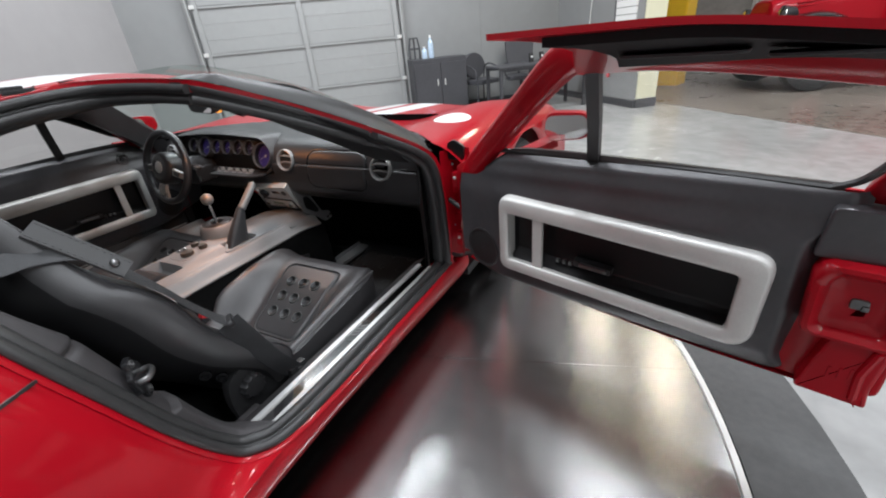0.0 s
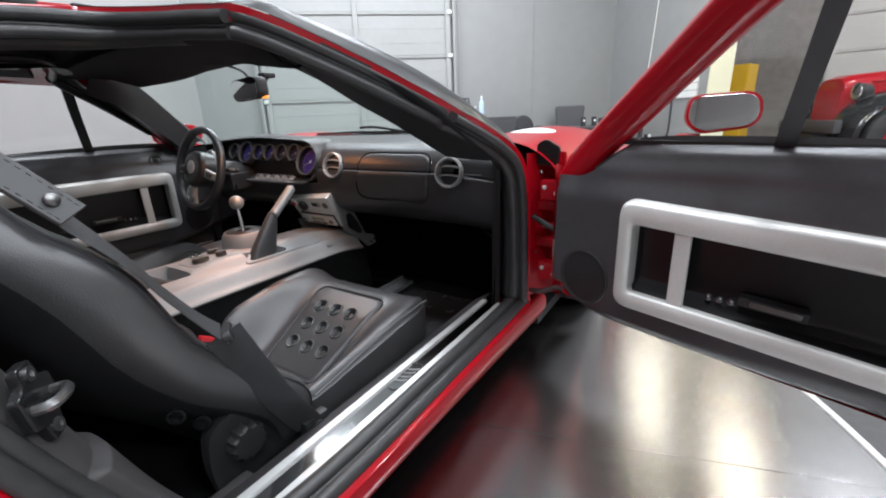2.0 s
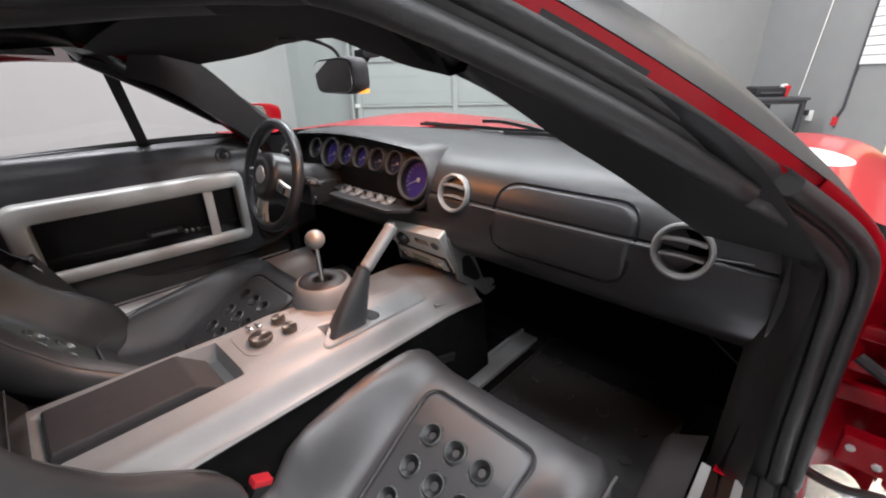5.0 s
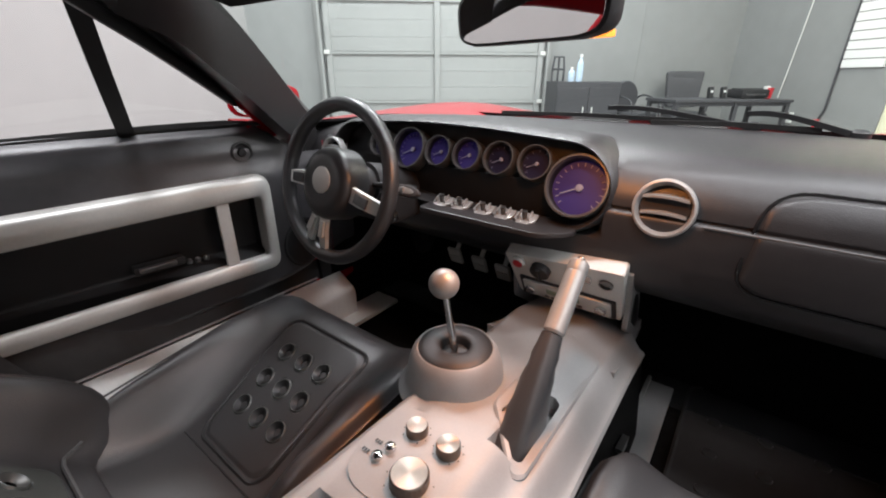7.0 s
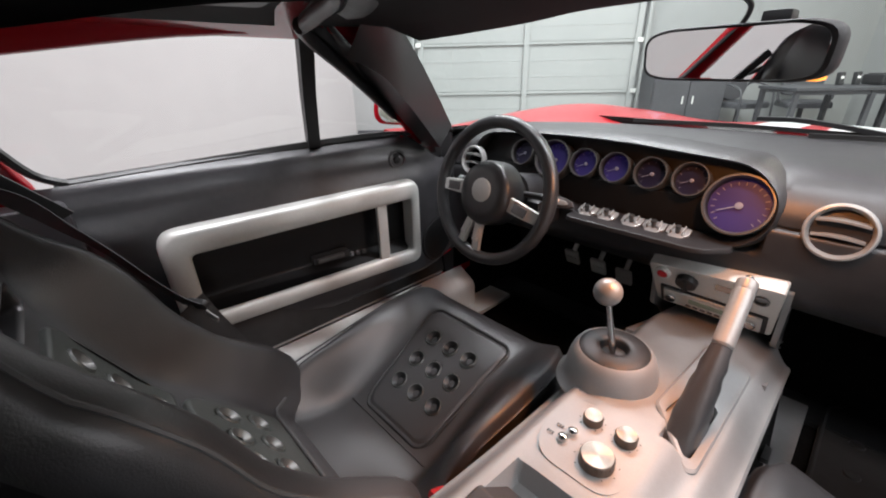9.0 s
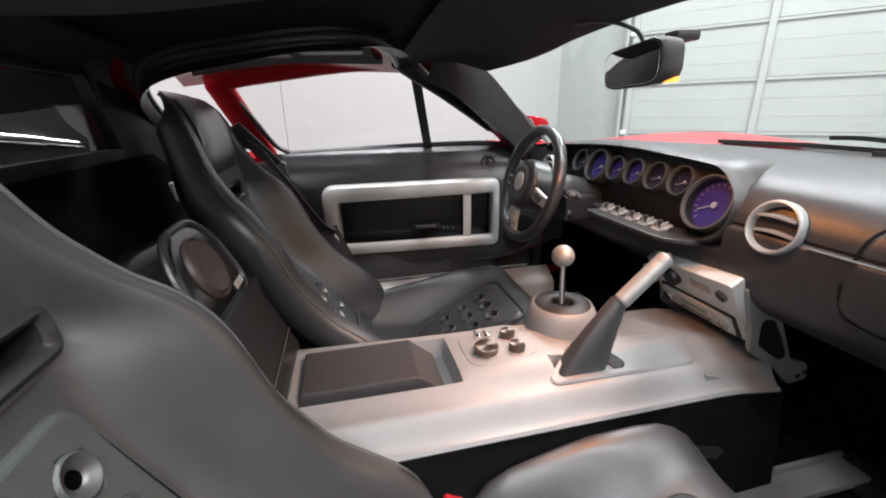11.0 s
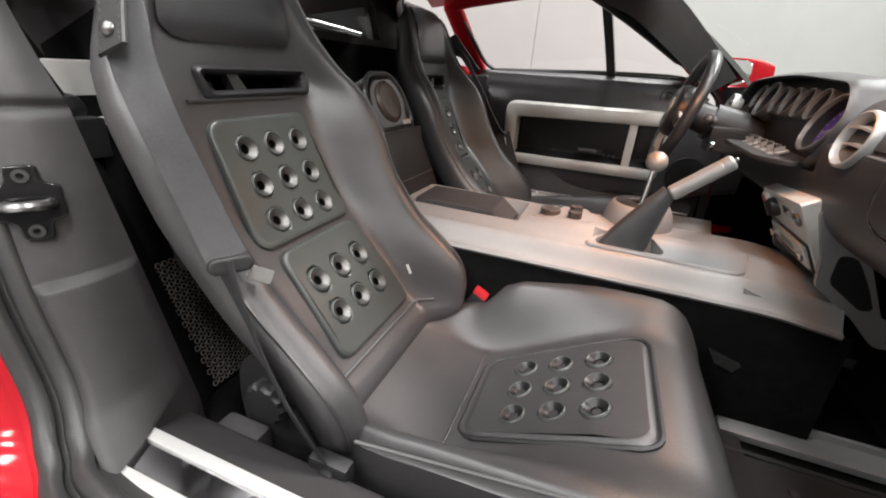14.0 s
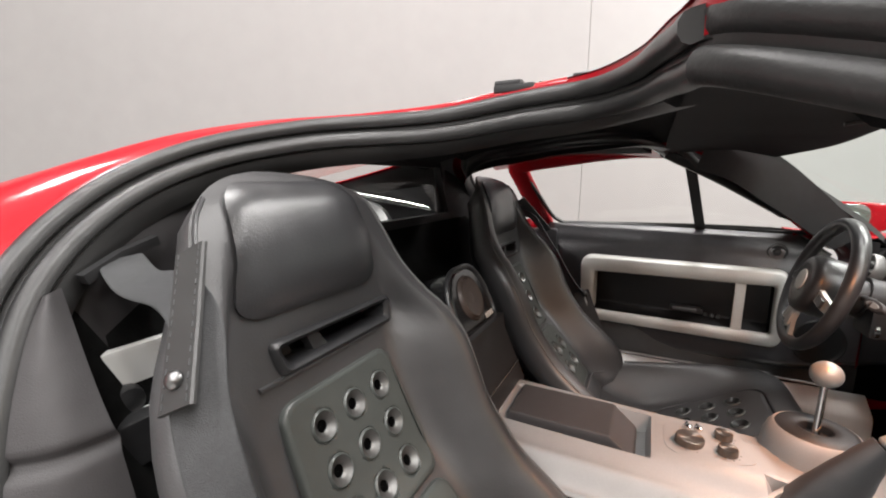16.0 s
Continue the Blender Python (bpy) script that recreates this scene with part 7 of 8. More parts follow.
sweep(bm, cat([MM @ Vector((0.0, 0.03, -0.02)), (0.01, 0.0, 1.075), (-0.005, -0.05, 1.09), (-0.01, -0.10, 1.085)], 6), circle(0.0035, 8))
part("cable", bm, RUBBER, mirror)

# ---- centre console ----
console = thing("centre_console", (0, -0.2, 0.165), "silver centre console with shifter, knobs and hand brake", "console")


def cons_z(x, y):
    z = lerp([(-0.165, 0.438), (-0.105, 0.497), (0.055, 0.499), (0.120, 0.479), (0.168, 0.438)], x)
    z += 0.012 * math.exp(-((y + 0.20) / 0.09) ** 2) * smooth((0.10 - abs(x - 0.01)) / 0.04)
    return z - 0.02 * smooth((y - 0.16) / 0.2)


def cons_left(y):
    return linear([(-0.62, -0.150), (-0.30, -0.130), (0.0, -0.120), (0.2, -0.115), (0.32, -0.10)], y)


bm = bmesh.new()


def cons(u, v):
    y = -0.625 + 0.93 * v
    a = cons_left(y)
    x = a + (0.168 - a) * u
    xs = -0.165 + 0.333 * u
    z = cons_z(xs, y)
    tray = smooth((xs + 0.088) / 0.008) * smooth((0.076 - xs) / 0.008) * smooth((y + 0.612) / 0.008) * smooth((-0.322 - y) / 0.010)
    boot = smooth((xs - 0.048) / 0.006) * smooth((0.112 - xs) / 0.006) * smooth((y + 0.148) / 0.008) * smooth((-0.000 - y) / 0.008)
    return Vector((x, y, z - 0.040 * tray - 0.03 * boot))


grid(bm, cons, 70, 120)
for u in (0, 1):
    grid(bm, lambda a, b: cons(u, a) + Vector((0.004 * math.sin(math.pi * b) * (1 if u else -1), 0, -0.012 * b)), 20, 2)
top = part("console_top", bm, SILVER, console, "silver painted console top", None, 35)
bm = bmesh.new()
for sgn in (1, -1):
    grid(bm, lambda a, b: Vector((((0.164 if sgn > 0 else cons_left(-0.625 + 0.93 * a) + 0.004) + sgn * 0.03 * b), -0.625 + 0.95 * a, cons_z(sgn * 0.165, -0.625 + 0.93 * a) - 0.008 - 0.27 * b)), 14, 4)
part("tunnel_side", bm, CARPET, console, "black leather-covered tunnel side", None, 50)
bm = bmesh.new()
prof = [(-0.606, 0.462), (-0.604, 0.496), (-0.600, 0.500), (-0.400, 0.500), (-0.392, 0.497), (-0.352, 0.468), (-0.348, 0.462)]
loft(bm, [[Vector((x, y, z - d)) for y, z in prof] for x, d in ((-0.078, 0.012), (-0.074, 0.002), (-0.071, 0.0), (0.057, 0.0), (0.060, 0.002), (0.064, 0.012))])
part("tray_lid", bm, TRIMGREY, console, "grey lid over the console tray, sloping at its front", None, 30)
# hand brake plate, gaiter, lever
bm = bmesh.new()
hp = rounded([(0.034, -0.088), (0.108, -0.168), (0.122, -0.158), (0.127, 0.128), (0.112, 0.146), (0.048, 0.158)], [0.012, 0.008, 0.010, 0.018, 0.018, 0.02], 4)
hole = rounded([(0.052, -0.094), (0.099, -0.146), (0.109, -0.140), (0.110, -0.012), (0.098, -0.004), (0.060, -0.032)], [0.006] * 6, 4)


def hz(q, h):
    return Vector((q[0], q[1], cons_z(q[0], q[1]) + h))


loft(bm, [[hz(q, -0.002) for q in hp], [hz(q, 0.004) for q in hp], [hz((0.090 + (x - 0.090) * 0.93, -0.01 + (y + 0.01) * 0.970), 0.007) for x, y in hp], [hz(q, 0.005) for q in hole], [hz(q, -0.02) for q in hole]], True, False)
part("brake_plate", bm, SILVER, console, "satin silver hand brake plate", None, 30)
bm = bmesh.new()
rings = []
for k in range(11):
    t = k / 10
    c = Vector((0.083 + 0.007 * t, -0.093 + 0.065 * t, 0.474 + 0.140 * t))
    rx, ry = 0.0110 * (1 - t) ** 0.9 + 0.0150 + 0.0013 * math.sin(25 * t), 0.033 * (1 - t) + 0.0165
    tilt, edge = 0.75 * t, 0.55 + 0.45 * t
    ring = []
    for a in [2 * math.pi * j / 24 for j in range(24)]:
        ca, sa = math.copysign(abs(math.cos(a)) ** edge, math.cos(a)), math.copysign(abs(math.sin(a)) ** edge, math.sin(a))
        ring.append(c + Vector((rx * ca * (1 + 0.05 * math.sin(5 * a + 4 * t)), ry * sa * math.cos(tilt), -ry * sa * math.sin(tilt))))
    rings.append(ring)
loft(bm, rings)
part("gaiter", bm, LEATHER, console, "black leather hand brake gaiter", None, 60)
bm = bmesh.new()
d0, d1 = Vector((0.089, -0.024, 0.612)), Vector((0.085, 0.066, 0.690))
m = Matrix.Translation(d0) @ (d1 - d0).to_track_quat("Z", "Y").to_matrix().to_4x4()
lathe(bm, [(0.013, 0), (0.0155, 0.004), (0.0155, 0.098), (0.0145, 0.100), (0.0155, 0.102), (0.0155, 0.116), (0.012, 0.120), (0.002, 0.120)], m, 22)
part("brake_grip", bm, VENTMETAL, console, "satin aluminium hand brake grip", None, 30)
bm = bmesh.new()
lathe(bm, [(0.006, 0.118), (0.006, 0.126), (0.004, 0.128)], m, 14)
part("release_button", bm, DARKMETAL, console)
# gear lever
g0 = Vector((-0.056, -0.056, 0.0))
bm = bmesh.new()
lathe(bm, [(0.094, 0.476), (0.086, 0.482), (0.0805, 0.492), (0.0790, 0.505), (0.0760, 0.522), (0.0705, 0.538), (0.0640, 0.5475), (0.0610, 0.5490), (0.0595, 0.5470)], Matrix.Translation(g0), 48, False)
part("shifter_dome", bm, SILVER, console, "silver shifter dome", None, 60)
bm = bmesh.new()
lathe(bm, [(0.0600, 0.5475), (0.0585, 0.5500), (0.050, 0.5530), (0.036, 0.5540), (0.027, 0.5525), (0.0235, 0.5480), (0.022, 0.5360), (0.002, 0.5340)], Matrix.Translation(g0), 40, False)
part("shifter_boot", bm, SHELL, console, "black rubber shifter boot", None, 60)
ball = Vector((-0.088, -0.044, 0.645))
bm = bmesh.new()
tube(bm, g0 + Vector((0, 0, 0.530)), ball, 0.0068, 0.0050, 14)
part("shift_rod", bm, CHROME, console)
bm = bmesh.new()
lathe(bm, [(0.0245 * math.sin(math.pi * k / 16) + 0.0002, -0.0245 * math.cos(math.pi * k / 16)) for k in range(17)], Matrix.Translation(ball), 28)
part("shift_ball", bm, VENTMETAL, console, "satin metal shift ball", None, 70)
# heater controls
bm = bmesh.new()
kp = rounded([(-0.068, -0.175), (0.045, -0.150), (0.075, -0.215), (0.06, -0.300), (-0.05, -0.300), (-0.075, -0.24)], 0.03, 5)
loft(bm, [[hz(q, -0.001) for q in kp], [hz(q, 0.0012) for q in kp], [hz((-0.005 + (x + 0.005) * 0.5, -0.225 + (y + 0.225) * 0.5), 0.0012) for x, y in kp], [hz((-0.005 + (x + 0.005) * 0.1, -0.225 + (y + 0.225) * 0.1), 0.0012) for x, y in kp]])
part("control_plate", bm, SILVER, console, "satin heater control plate", None, 60)
for x, y, r in ((-0.015, -0.200, 0.0145), (0.036, -0.200, 0.0155), (0.022, -0.258, 0.0235)):
    bm = bmesh.new()
    z = cons_z(x, y)
    m = Matrix.Translation((x, y, z))
    loft(bm, [[m @ Vector(((rr + (0.0004 * math.cos(24 * a) if 0 < i < 3 else 0)) * math.cos(a), (rr + (0.0004 * math.cos(24 * a) if 0 < i < 3 else 0)) * math.sin(a), h)) for a in [2 * math.pi * k / 48 for k in range(48)]] for i, (rr, h) in enumerate(((r * 1.05, 0.0), (r, 0.003), (r, 0.0125), (r * 0.93, 0.0145), (r * 0.02, 0.0142)))])
    part("control_knob", bm, KNOB, console, "turned metal control knob", None, 30)
    bm = bmesh.new()
    for k in range(9):
        a = radians(-140 + 35 * k)
        box(bm, (r * 1.28 * math.sin(a), r * 1.28 * math.cos(a), 0.0016), (0.0016, 0.0016, 0.0006), 0, Matrix.Translation((x, y, z)))
    part("scale_marks", bm, PLASTIC, console)
for x, y in ((-0.026, -0.240), (-0.032, -0.258)):
    bm = bmesh.new()
    lathe(bm, [(0.0072, 0), (0.0072, 0.007), (0.005, 0.009), (0.001, 0.0095)], Matrix.Translation((x, y, cons_z(x, y))), 16)
    part("push_button", bm, CHROME, console)
    bm = bmesh.new()
    for k in range(3):
        box(bm, (x - 0.016 - 0.004 * k, y, cons_z(x, y) + 0.0016), (0.0025, 0.005, 0.0006), 0)
    part("marking", bm, PLASTIC, console, "unreadable dark marking")
bm = bmesh.new()
grid(bm, lambda u, v: Vector((-0.11 + 0.26 * u, 0.30 - 0.16 * v, 0.466 - 0.05 * (1 - v))), 4, 4, (0, 0, -0.02))
part("console_front", bm, SILVER, console)
# ---- things in the showroom ----
def desk():
    d = thing("desk", ROOM @ Vector((3.55, 4.35, F0)), "black steel-framed office desk against the grey wall", "desk")
    bm = bmesh.new()
    box(bm, (3.56, 4.35, 0.705), (1.42, 0.62, 0.03), 0.006)
    part("desktop", bm, DARKGREY, d, "black desktop", ROOM)
    for x in (2.89, 3.60, 4.23):
        for y in (4.08, 4.62):
            bm = bmesh.new()
            box(bm, (x, y, (0.69 + F0) / 2), (0.045, 0.045, 0.69 - F0), 0.004)
            part("leg", bm, DARKGREY, d, "", ROOM)
    for y in (4.08, 4.62):
        bm = bmesh.new()
        box(bm, (3.56, y, 0.67), (1.36, 0.03, 0.04), 0.003)
        part("rail", bm, DARKGREY, d, "", ROOM)


desk()


def cabinet():
    c = thing("storage_cabinet", ROOM @ Vector((2.23, 5.2, F0)), "dark grey steel storage cabinet beside the garage door", "cabinet")
    bm = bmesh.new()
    box(bm, (2.23, 5.2, (0.90 + F0) / 2), (0.86, 0.5, 0.90 - F0), 0.008)
    part("body", bm, DARKGREY, c, "", ROOM)
    for k in range(2):
        bm = bmesh.new()
        box(bm, (2.02 + 0.42 * k, 4.945, (0.88 + F0) / 2), (0.41, 0.02, 0.78 - F0), 0.004)
        dr = part("door", bm, DARKGREY, c, "", ROOM)
        bm = bmesh.new()
        box(bm, (2.17 + 0.12 * k, 4.93, 0.55), (0.015, 0.015, 0.09), 0.003)
        part("handle", bm, SATINALU, dr, "", ROOM)


cabinet()


def bottle(x, y, z, h, label):
    b = thing("bottle", ROOM @ Vector((x, y, z)), label, "bottle")
    bm = bmesh.new()
    lathe(bm, [(0.038, 0), (0.042, 0.01), (0.042, h * 0.6), (0.036, h * 0.72), (0.016, h * 0.84), (0.015, h * 0.9)], ROOM @ Matrix.Translation((x, y, z)), 16)
    part("flask", bm, BOTTLE, b, "translucent bluish plastic flask")
    bm = bmesh.new()
    lathe(bm, [(0.018, h * 0.9), (0.018, h), (0.012, h * 1.01)], ROOM @ Matrix.Translation((x, y, z)), 12)
    part("cap", bm, WHITEPAINT, b, "white cap")


bottle(2.14, 5.1, 0.90, 0.32, "clear plastic bottle with a white cap on the cabinet")
bottle(2.04, 5.12, 0.90, 0.17, "small blue plastic bottle on the cabinet")
tr = thing("hand_truck", ROOM @ Vector((1.92, 5.35, F0)), "dark tubular hand truck handle behind the cabinet", "hand truck")
for k, path in enumerate(([(1.84, 5.3, F0), (1.84, 5.3, 1.06), (1.86, 5.3, 1.2), (1.98, 5.3, 1.2), (2.0, 5.3, 1.06), (2.0, 5.3, F0)], [(1.92, 5.3, 0.5), (1.92, 5.3, 1.2)], [(1.84, 5.3, 1.05), (2.0, 5.3, 1.05)])):
    bm = bmesh.new()
    sweep(bm, [ROOM @ Vector(p) for p in path], circle(0.014, 8))
    part("handle_tube" if k == 0 else "bar", bm, DARKGREY, tr)


def chair(x, y, turn, round_back, label):
    m = ROOM @ pose(x, y, F0, 0, 0, turn)
    c = thing("office_chair", m.translation, label, "chair", "chairs at the desk")
    bm = bmesh.new()
    plate(bm, rrect(0.48, 0.46, 0.09, 6), 0.40, 0.47, 0.03, m)
    part("seat", bm, DARKGREY, c, "black padded seat")
    bm = bmesh.new()
    if round_back:
        o = [(0.22 * math.cos(2 * math.pi * k / 32), 0.20 * math.sin(2 * math.pi * k / 32)) for k in range(32)]
        plate(bm, o, 0, 0.05, 0.015, m @ pose(0, 0.20, 0.66, 84))
    else:
        plate(bm, rounded([(-0.20, -0.22), (0.20, -0.22), (0.24, 0.24), (-0.24, 0.24)], 0.05, 5), 0, 0.05, 0.015, m @ pose(0, 0.22, 0.74, 82))
    part("backrest", bm, DARKGREY, c, "black backrest")
    if round_back:
        for sx in (-1, 1):
            bm = bmesh.new()
            sweep(bm, [m @ Vector(p) for p in cat([(sx * 0.25, 0.25, 0), (sx * 0.25, 0.2, 0.62), (sx * 0.24, -0.1, 0.64), (sx * 0.25, -0.2, 0.5), (sx * 0.25, -0.22, 0)], 5)], circle(0.012, 8))
            part("leg", bm, DARKGREY, c)
    else:
        bm = bmesh.new()
        tube(bm, m @ Vector((0, 0, 0.08)), m @ Vector((0, 0, 0.41)), 0.028)
        part("column", bm, DARKGREY, c)
        bm = bmesh.new()
        sweep(bm, [m @ Vector(p) for p in ((0, 0.1, 0.40), (0, 0.26, 0.42), (0, 0.28, 0.62))], circle(0.018, 8))
        part("back_support", bm, DARKGREY, c)
        for k in range(5):
            bm = bmesh.new()
            a = 2 * math.pi * k / 5
            e = Vector((0.29 * math.cos(a), 0.29 * math.sin(a), 0.06))
            tube(bm, m @ Vector((0, 0, 0.10)), m @ e, 0.02, 0.014, 8)
            lathe(bm, [(0.026, -0.018), (0.026, 0.018)], m @ Matrix.Translation((e.x, e.y, 0.027)) @ Matrix.Rotation(radians(90), 4, "X"), 12)
            part("castor_leg", bm, DARKGREY, c)
        for sx in (-1, 1):
            bm = bmesh.new()
            sweep(bm, [m @ Vector(p) for p in cat([(sx * 0.2, 0, 0.42), (sx * 0.27, 0, 0.5), (sx * 0.27, 0.0, 0.64), (sx * 0.27, -0.14, 0.66)], 4)], circle(0.016, 8))
            part("armrest", bm, DARKGREY, c)


chair(2.93, 5.05, 20, True, "black round-backed visitor chair by the wall")
chair(3.62, 5.0, -15, False, "black swivel office chair behind the desk")
for x, y, label in ((3.52, 4.42, "black desk phone handset with a bright key"), (3.70, 4.44, "slim black desktop device with a bright key")):
    ph = thing("desk_device", ROOM @ Vector((x, y, 0.72)), label, "device")
    bm = bmesh.new()
    box(bm, (0, 0, 0.065), (0.055, 0.05, 0.13), 0.01, ROOM @ pose(x, y, 0.72, -8))
    part("body", bm, PLASTIC, ph)
    bm = bmesh.new()
    box(bm, (0, -0.027, 0.075), (0.03, 0.004, 0.025), 0.002, ROOM @ pose(x, y, 0.72, -8))
    part("key", bm, WHITEPAINT, ph)
pr = thing("printer", ROOM @ Vector((3.98, 4.4, 0.72)), "low black printer on the desk", "printer")
bm = bmesh.new()
box(bm, (0, 0, 0.055), (0.34, 0.26, 0.10), 0.025, ROOM @ pose(3.98, 4.4, 0.72))
part("body", bm, PLASTIC, pr)
bm = bmesh.new()
box(bm, (0, -0.13, 0.045), (0.24, 0.02, 0.02), 0.004, ROOM @ pose(3.98, 4.4, 0.72))
part("paper_tray", bm, DARKMETAL, pr)
bm = bmesh.new()
box(bm, (0, 0.02, 0.108), (0.28, 0.16, 0.01), 0.004, ROOM @ pose(3.98, 4.4, 0.72))
part("lid", bm, GLOSSBLACK, pr)
cu = thing("red_cup", ROOM @ Vector((4.18, 4.32, 0.72)), "red paper cup on the desk", "cup")
bm = bmesh.new()
lathe(bm, [(0.03, 0), (0.045, 0.12), (0.042, 0.12), (0.028, 0.005)], ROOM @ pose(4.18, 4.32, 0.72), 16)
part("cup_wall", bm, REDPLASTIC, cu)
bm = bmesh.new()
box(bm, (4.15, 4.33, 0.80), (0.05, 0.05, 0.12), 0.006, ROOM)
part("tissue", bm, WHITEPAINT, cu, "crumpled white tissue in the cup")
# window blind, conduit, outlet, cable on the short wall
wb = thing("roller_blind", ROOM @ Vector((4.54, 3.67, 1.05)), "white slatted panel high on the grey wall", "blind")
for k in range(8):
    bm = bmesh.new()
    box(bm, (4.54, 3.67, 1.09 + 0.088 * k), (0.02, 0.43, 0.08), 0.004, ROOM)
    part("slat", bm, WHITEPAINT, wb)
cd = thing("wall_conduit", ROOM @ Vector((4.54, 3.90, 0.6)), "thin dark conduit on the grey wall", "conduit")
bm = bmesh.new()
sweep(bm, [ROOM @ Vector(p) for p in ((4.535, 3.90, 1.75), (4.535, 3.90, 0.62), (4.535, 3.94, 0.52))], circle(0.012, 8))
part("pipe", bm, DARKGREY, cd)
bm = bmesh.new()
box(bm, (4.53, 3.95, 0.47), (0.03, 0.05, 0.09), 0.008, ROOM)
part("plug", bm, REDPLASTIC, cd, "faded red plug")
ou = thing("wall_outlet", ROOM @ Vector((4.54, 4.32, 0.5)), "white double wall outlet with a black plug", "outlet")
bm = bmesh.new()
box(bm, (4.54, 4.32, 0.5), (0.02, 0.08, 0.12), 0.004, ROOM)
part("plate", bm, WHITEPAINT, ou)
bm = bmesh.new()
box(bm, (4.52, 4.35, 0.53), (0.05, 0.05, 0.06), 0.008, ROOM)
part("plug", bm, PLASTIC, ou)
ca = thing("white_cable", ROOM @ Vector((4.53, 4.48, 0.7)), "thin white cable hanging down the grey wall", "cable")
bm = bmesh.new()
sweep(bm, [ROOM @ Vector(p) for p in cat([(4.54, 4.40, 2.6), (4.535, 4.45, 1.9), (4.53, 4.52, 1.1), (4.53, 4.56, 0.72)], 6)], circle(0.006, 6))
part("lead", bm, WHITEPAINT, ca)
# yellow cabinet
yc = thing("safety_cabinet", (1.56, 7.9, F0), "yellow steel safety cabinet by the concrete wall", "cabinet")
ym = pose(1.56, 7.9, F0, 0, 0, -20)
bm = bmesh.new()
box(bm, (0, 0, 0.75), (0.34, 0.40, 1.5), 0.01, ym)
part("body", bm, YELLOW, yc)
bm = bmesh.new()
box(bm, (0, -0.205, 0.75), (0.31, 0.02, 1.44), 0.005, ym)
yd = part("door", bm, YELLOW, yc)
bm = bmesh.new()
lathe(bm, [(0.03, 0), (0.03, 0.02)], ym @ pose(-0.10, -0.215, 0.72, 90), 14)
part("latch", bm, PLASTIC, yd)


# ---- vintage truck in the next bay: local x forward, y to its left, hub height over the floor ----
def truck():
    fwd = Vector((-0.93, -0.36, 0)).normalized()
    left = Vector((-fwd.y, fwd.x, 0))
    hub = Vector((3.32, 6.72, F0))
    # near side is the truck's left
    m = Matrix(((fwd.x, left.x, 0, hub.x), (fwd.y, left.y, 0, hub.y), (0, 0, 1, hub.z), (0, 0, 0, 1))) @ Matrix.Diagonal((0.90, 0.90, 0.90, 1)) @ Matrix.Translation((0.08, -0.75, 0))
    t = thing("pickup_truck", m.translation, "red vintage pickup truck with black wings parked in the bay", "truck")

    def hull(name, secs, mat, label="", parent=None):
        bm = bmesh.new()
        rings = []
        for x, w, z0, z1, r in secs:
            rings.append([m @ Vector((x, y, (z0 + z1) / 2 + z)) for y, z in rrect(w, z1 - z0, r, 6)])
        loft(bm, rings)
        return part(name, bm, mat, parent or t, label, None, 40)
    hull("bonnet", [(0.53, 0.50, 0.60, 1.20, 0.16), (0.49, 0.62, 0.58, 1.29, 0.18), (0.36, 0.70, 0.56, 1.34, 0.20), (-0.45, 0.88, 0.56, 1.40, 0.24), (-1.00, 1.02, 0.56, 1.43, 0.26)], RED, "red rounded bonnet")
    for sy in (-1, 1):
        for k in range(2):
            bm = bmesh.new()
            sweep(bm, [m @ Vector((0.20 - 0.12 * j, sy * (0.372 + 0.0072 * j), 1.17 + 0.055 * k + 0.008 * j)) for j in range(9)], circle(0.012, 6))
            part("bonnet_bead", bm, RED, t, "", None)
    hull("cab", [(-0.98, 1.30, 0.50, 1.38, 0.10), (-1.04, 1.42, 0.48, 1.44, 0.12), (-2.28, 1.46, 0.48, 1.46, 0.12), (-2.33, 1.42, 0.50, 1.40, 0.12)], RED, "red cab")
    hull("cab_roof", [(-1.20, 1.22, 1.80, 1.92, 0.05), (-1.33, 1.30, 1.76, 1.98, 0.09), (-2.13, 1.30, 1.76, 1.98, 0.09), (-2.24, 1.24, 1.78, 1.94, 0.06)], RED, "red cab roof")
    for sy in (-1, 1):
        for a, b in (((-1.06, 0.64, 1.40), (-1.24, 0.60, 1.82)), ((-1.63, 0.67, 1.42), (-1.63, 0.62, 1.80)), ((-2.24, 0.66, 1.42), (-2.18, 0.60, 1.82))):
            bm = bmesh.new()
            sweep(bm, [m @ Vector((p[0], p[1] * sy, p[2])) for p in (a, b)], [(0.04, 0.04), (-0.04, 0.04), (-0.04, -0.04), (0.04, -0.04)])
            part("cab_post", bm, RED, t)
        bm = bmesh.new()
        grid(bm, lambda u, v: m @ Vector((-1.12 - 0.12 * v - 0.5 * u + 0.10 * u * v, sy * (0.66 - 0.05 * v), 1.42 + 0.38 * v)), 2, 2)
        part("side_glass", bm, GLASS, t)
        bm = bmesh.new()
        plate(bm, rrect(0.62, 0.82, 0.08, 5), 0, 0.02, 0.006, m @ Matrix(((1, 0, 0, -1.38), (0, 0, sy, sy * 0.715), (0, 1, 0, 0.98), (0, 0, 0, 1))))
        dr = part("cab_door", bm, RED, t, "red cab door")
        bm = bmesh.new()
        box(bm, (-1.60, sy * 0.75, 1.22), (0.12, 0.03, 0.025), 0.008, m)
        part("door_handle", bm, CHROME, dr)
        # wing: black arch over the front wheel
        bm = bmesh.new()
        rings = []
        for k in range(17):
            a = radians(-5 + 195 * k / 16)
            c = Vector((0.0, 0, 0.42))
            r = 0.60 + 0.05 * math.sin(a)
            sec = []
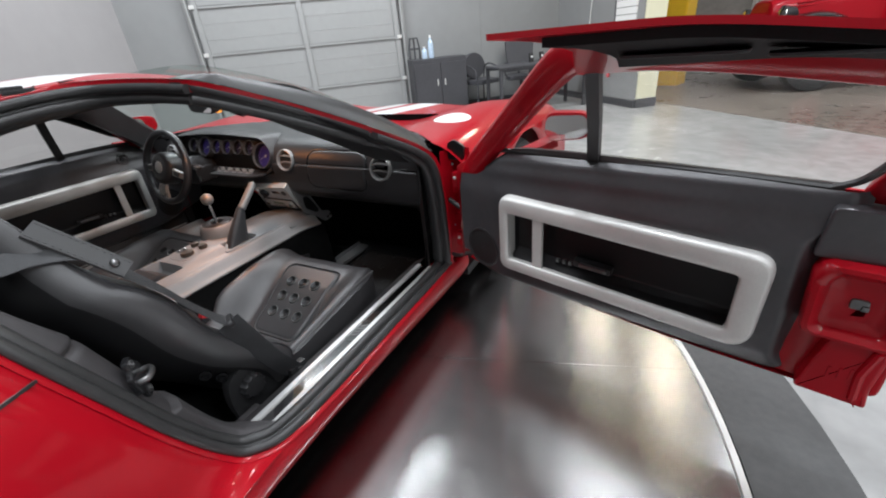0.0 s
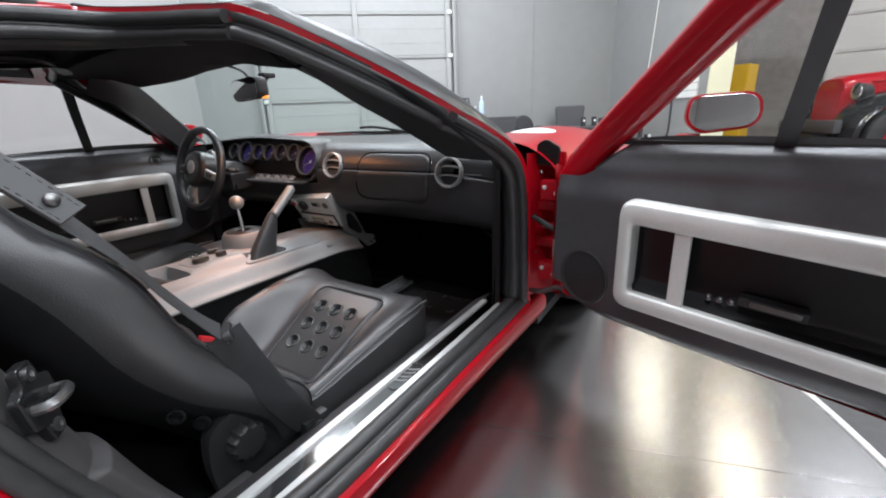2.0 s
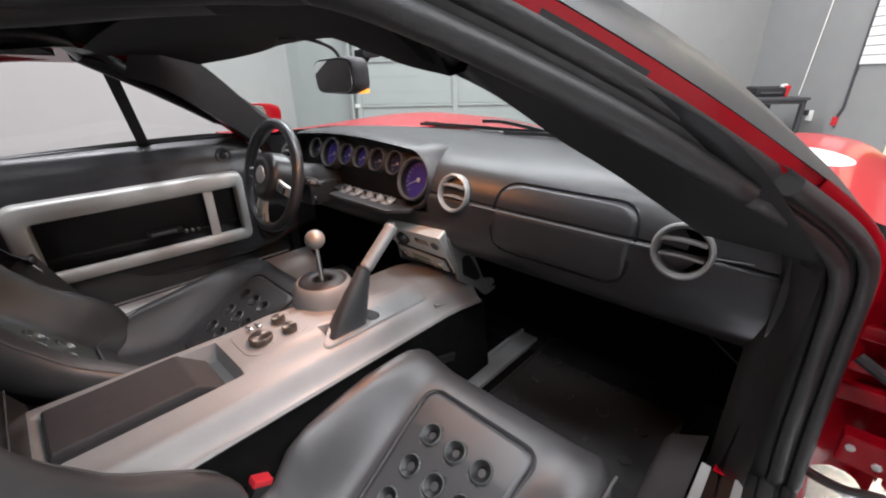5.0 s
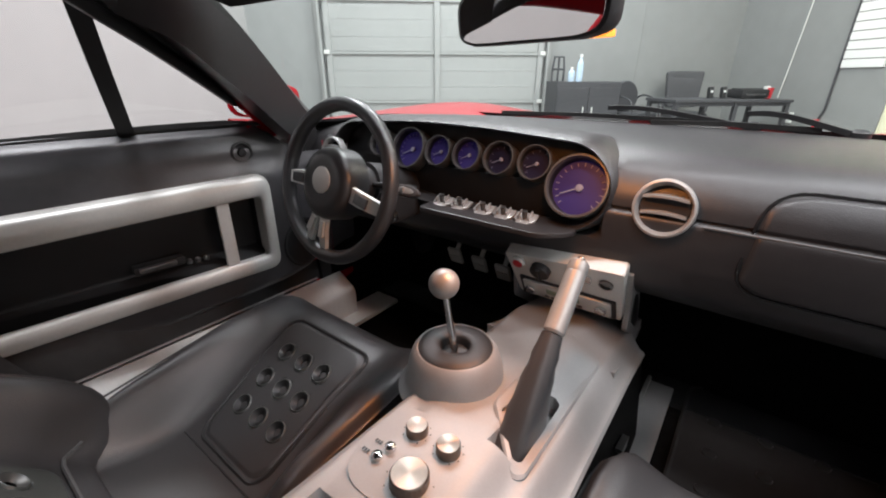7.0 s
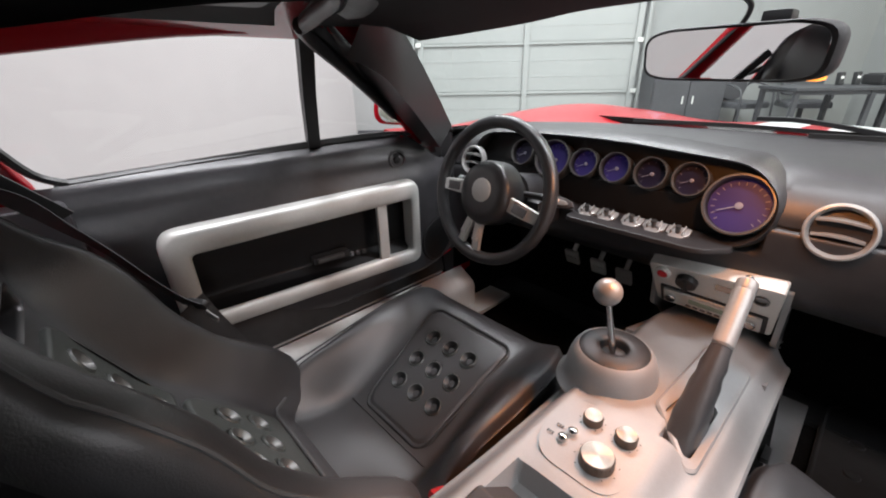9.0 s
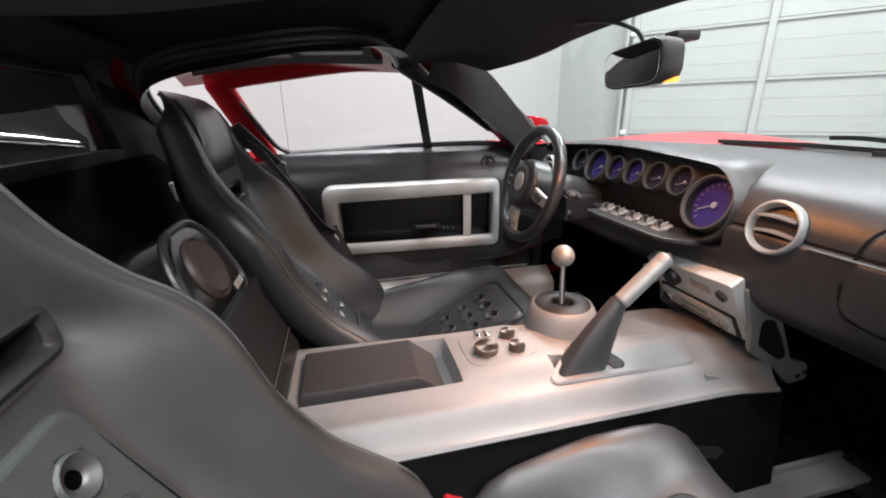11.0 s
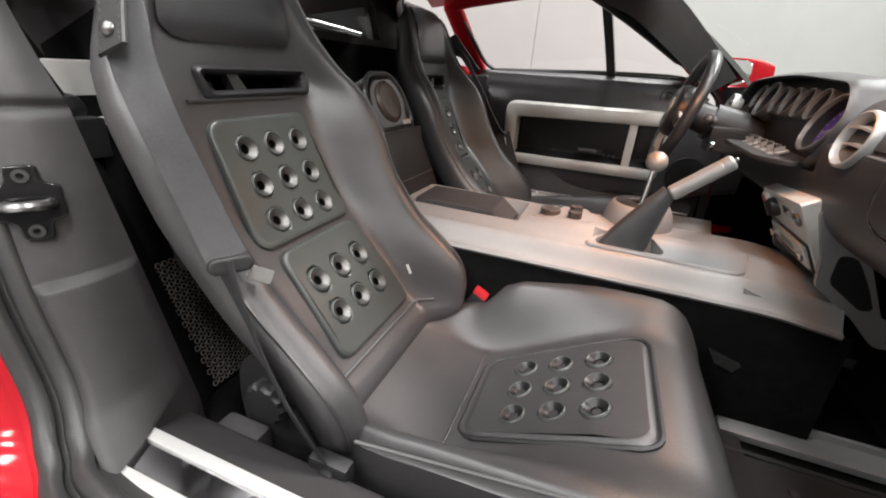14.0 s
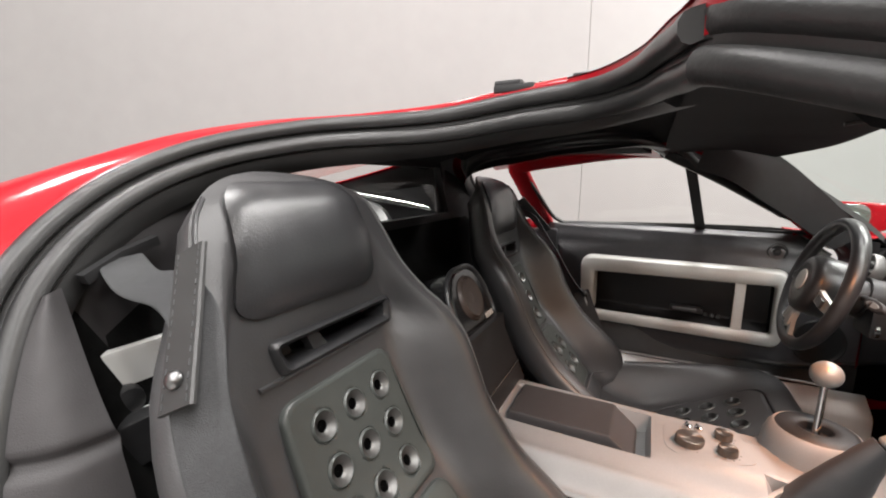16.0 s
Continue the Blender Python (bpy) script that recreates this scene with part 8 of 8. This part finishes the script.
            for q, dr_ in ((0.40, 0.02), (0.56, 0.03), (0.72, 0.0), (0.84, -0.05), (0.88, -0.10), (0.84, -0.11), (0.40, -0.06)):
                sec.append(m @ Vector((r * math.cos(a) * 1.05 + dr_ * math.cos(a), sy * q, 0.42 + (r + dr_) * math.sin(a) * (1.0 if a < 2.4 else 1.0))))
            rings.append(sec)
        loft(bm, rings)
        part("front_wing", bm, GLOSSBLACK, t, "black front wing", None, 50)
        bm = bmesh.new()
        box(bm, (-1.25, sy * 0.76, 0.47), (1.35, 0.24, 0.05), 0.015, m)
        part("running_board", bm, GLOSSBLACK, t)
        hl = m @ Matrix.Translation((0.47, sy * 0.52, 1.09)) @ Matrix.Rotation(radians(90), 4, "Y")
        bm = bmesh.new()
        lathe(bm, [(0.02, -0.22), (0.09, -0.16), (0.115, -0.04), (0.122, 0.0), (0.11, 0.01)], hl, 24)
        lampb = part("headlamp", bm, PLASTIC, t, "black headlamp bowl")
        bm = bmesh.new()
        lathe(bm, [(0.120, 0.002), (0.11, 0.016), (0.066, 0.035), (0.002, 0.045)], hl, 24)
        part("lens", bm, CHROME, lampb, "bright headlamp lens")
        for x in (0.0, -2.9):
            wm = m @ Matrix.Translation((x, sy * 0.75, 0.44)) @ Matrix.Rotation(radians(-90 * sy), 4, "X")
            bm = bmesh.new()
            lathe(bm, [(0.21, -0.11), (0.36, -0.13), (0.425, -0.11), (0.44, -0.06), (0.44, 0.06), (0.425, 0.11), (0.36, 0.13), (0.24, 0.12), (0.215, 0.10), (0.21, 0.0)], wm, 48, False)
            wl = part("wheel", bm, TYRE, t, "black off-road tyre")
            bm = bmesh.new()
            lathe(bm, [(0.212, 0.105), (0.222, 0.112), (0.208, 0.100), (0.190, 0.055), (0.182, 0.0), (0.150, -0.005), (0.128, 0.03), (0.105, 0.062), (0.075, 0.066), (0.002, 0.066)], wm, 32)
            rm = part("rim", bm, RED, wl, "red steel rim")
            bm = bmesh.new()
            lathe(bm, [(0.06, 0.075), (0.055, 0.13), (0.03, 0.14), (0.001, 0.14)], wm, 16)
            for k in range(6):
                a = 2 * math.pi * k / 6
                lathe(bm, [(0.016, 0.06), (0.014, 0.085)], wm @ Matrix.Translation((0.10 * math.cos(a), 0.10 * math.sin(a), 0)), 6)
            part("hub_nuts", bm, CHROME, wl)
    bm = bmesh.new()
    grid(bm, lambda u, v: m @ Vector((-1.08 - 0.14 * v, -0.60 + 1.2 * u, 1.42 + 0.38 * v)), 4, 2)
    part("windscreen", bm, GLASS, t)
    bm = bmesh.new()
    box(bm, (0.70, 0, 0.62), (0.10, 1.40, 0.18), 0.015, m)
    part("front_bumper", bm, DARKGREY, t, "black steel front bumper")
    for k in range(9):
        bm = bmesh.new()
        box(bm, (0.540, -0.20 + 0.05 * k, 0.92), (0.02, 0.02, 0.44), 0.004, m)
        part("grille_bar", bm, RED, t)
    bm = bmesh.new()
    box(bm, (-1.4, 0, 0.45), (4.4, 0.7, 0.12), 0.02, m)
    part("chassis", bm, PLASTIC, t)
    hull("load_bed", [(-2.42, 1.40, 0.62, 1.20, 0.04), (-4.2, 1.40, 0.62, 1.20, 0.04)], RED, "red load bed")


truck()
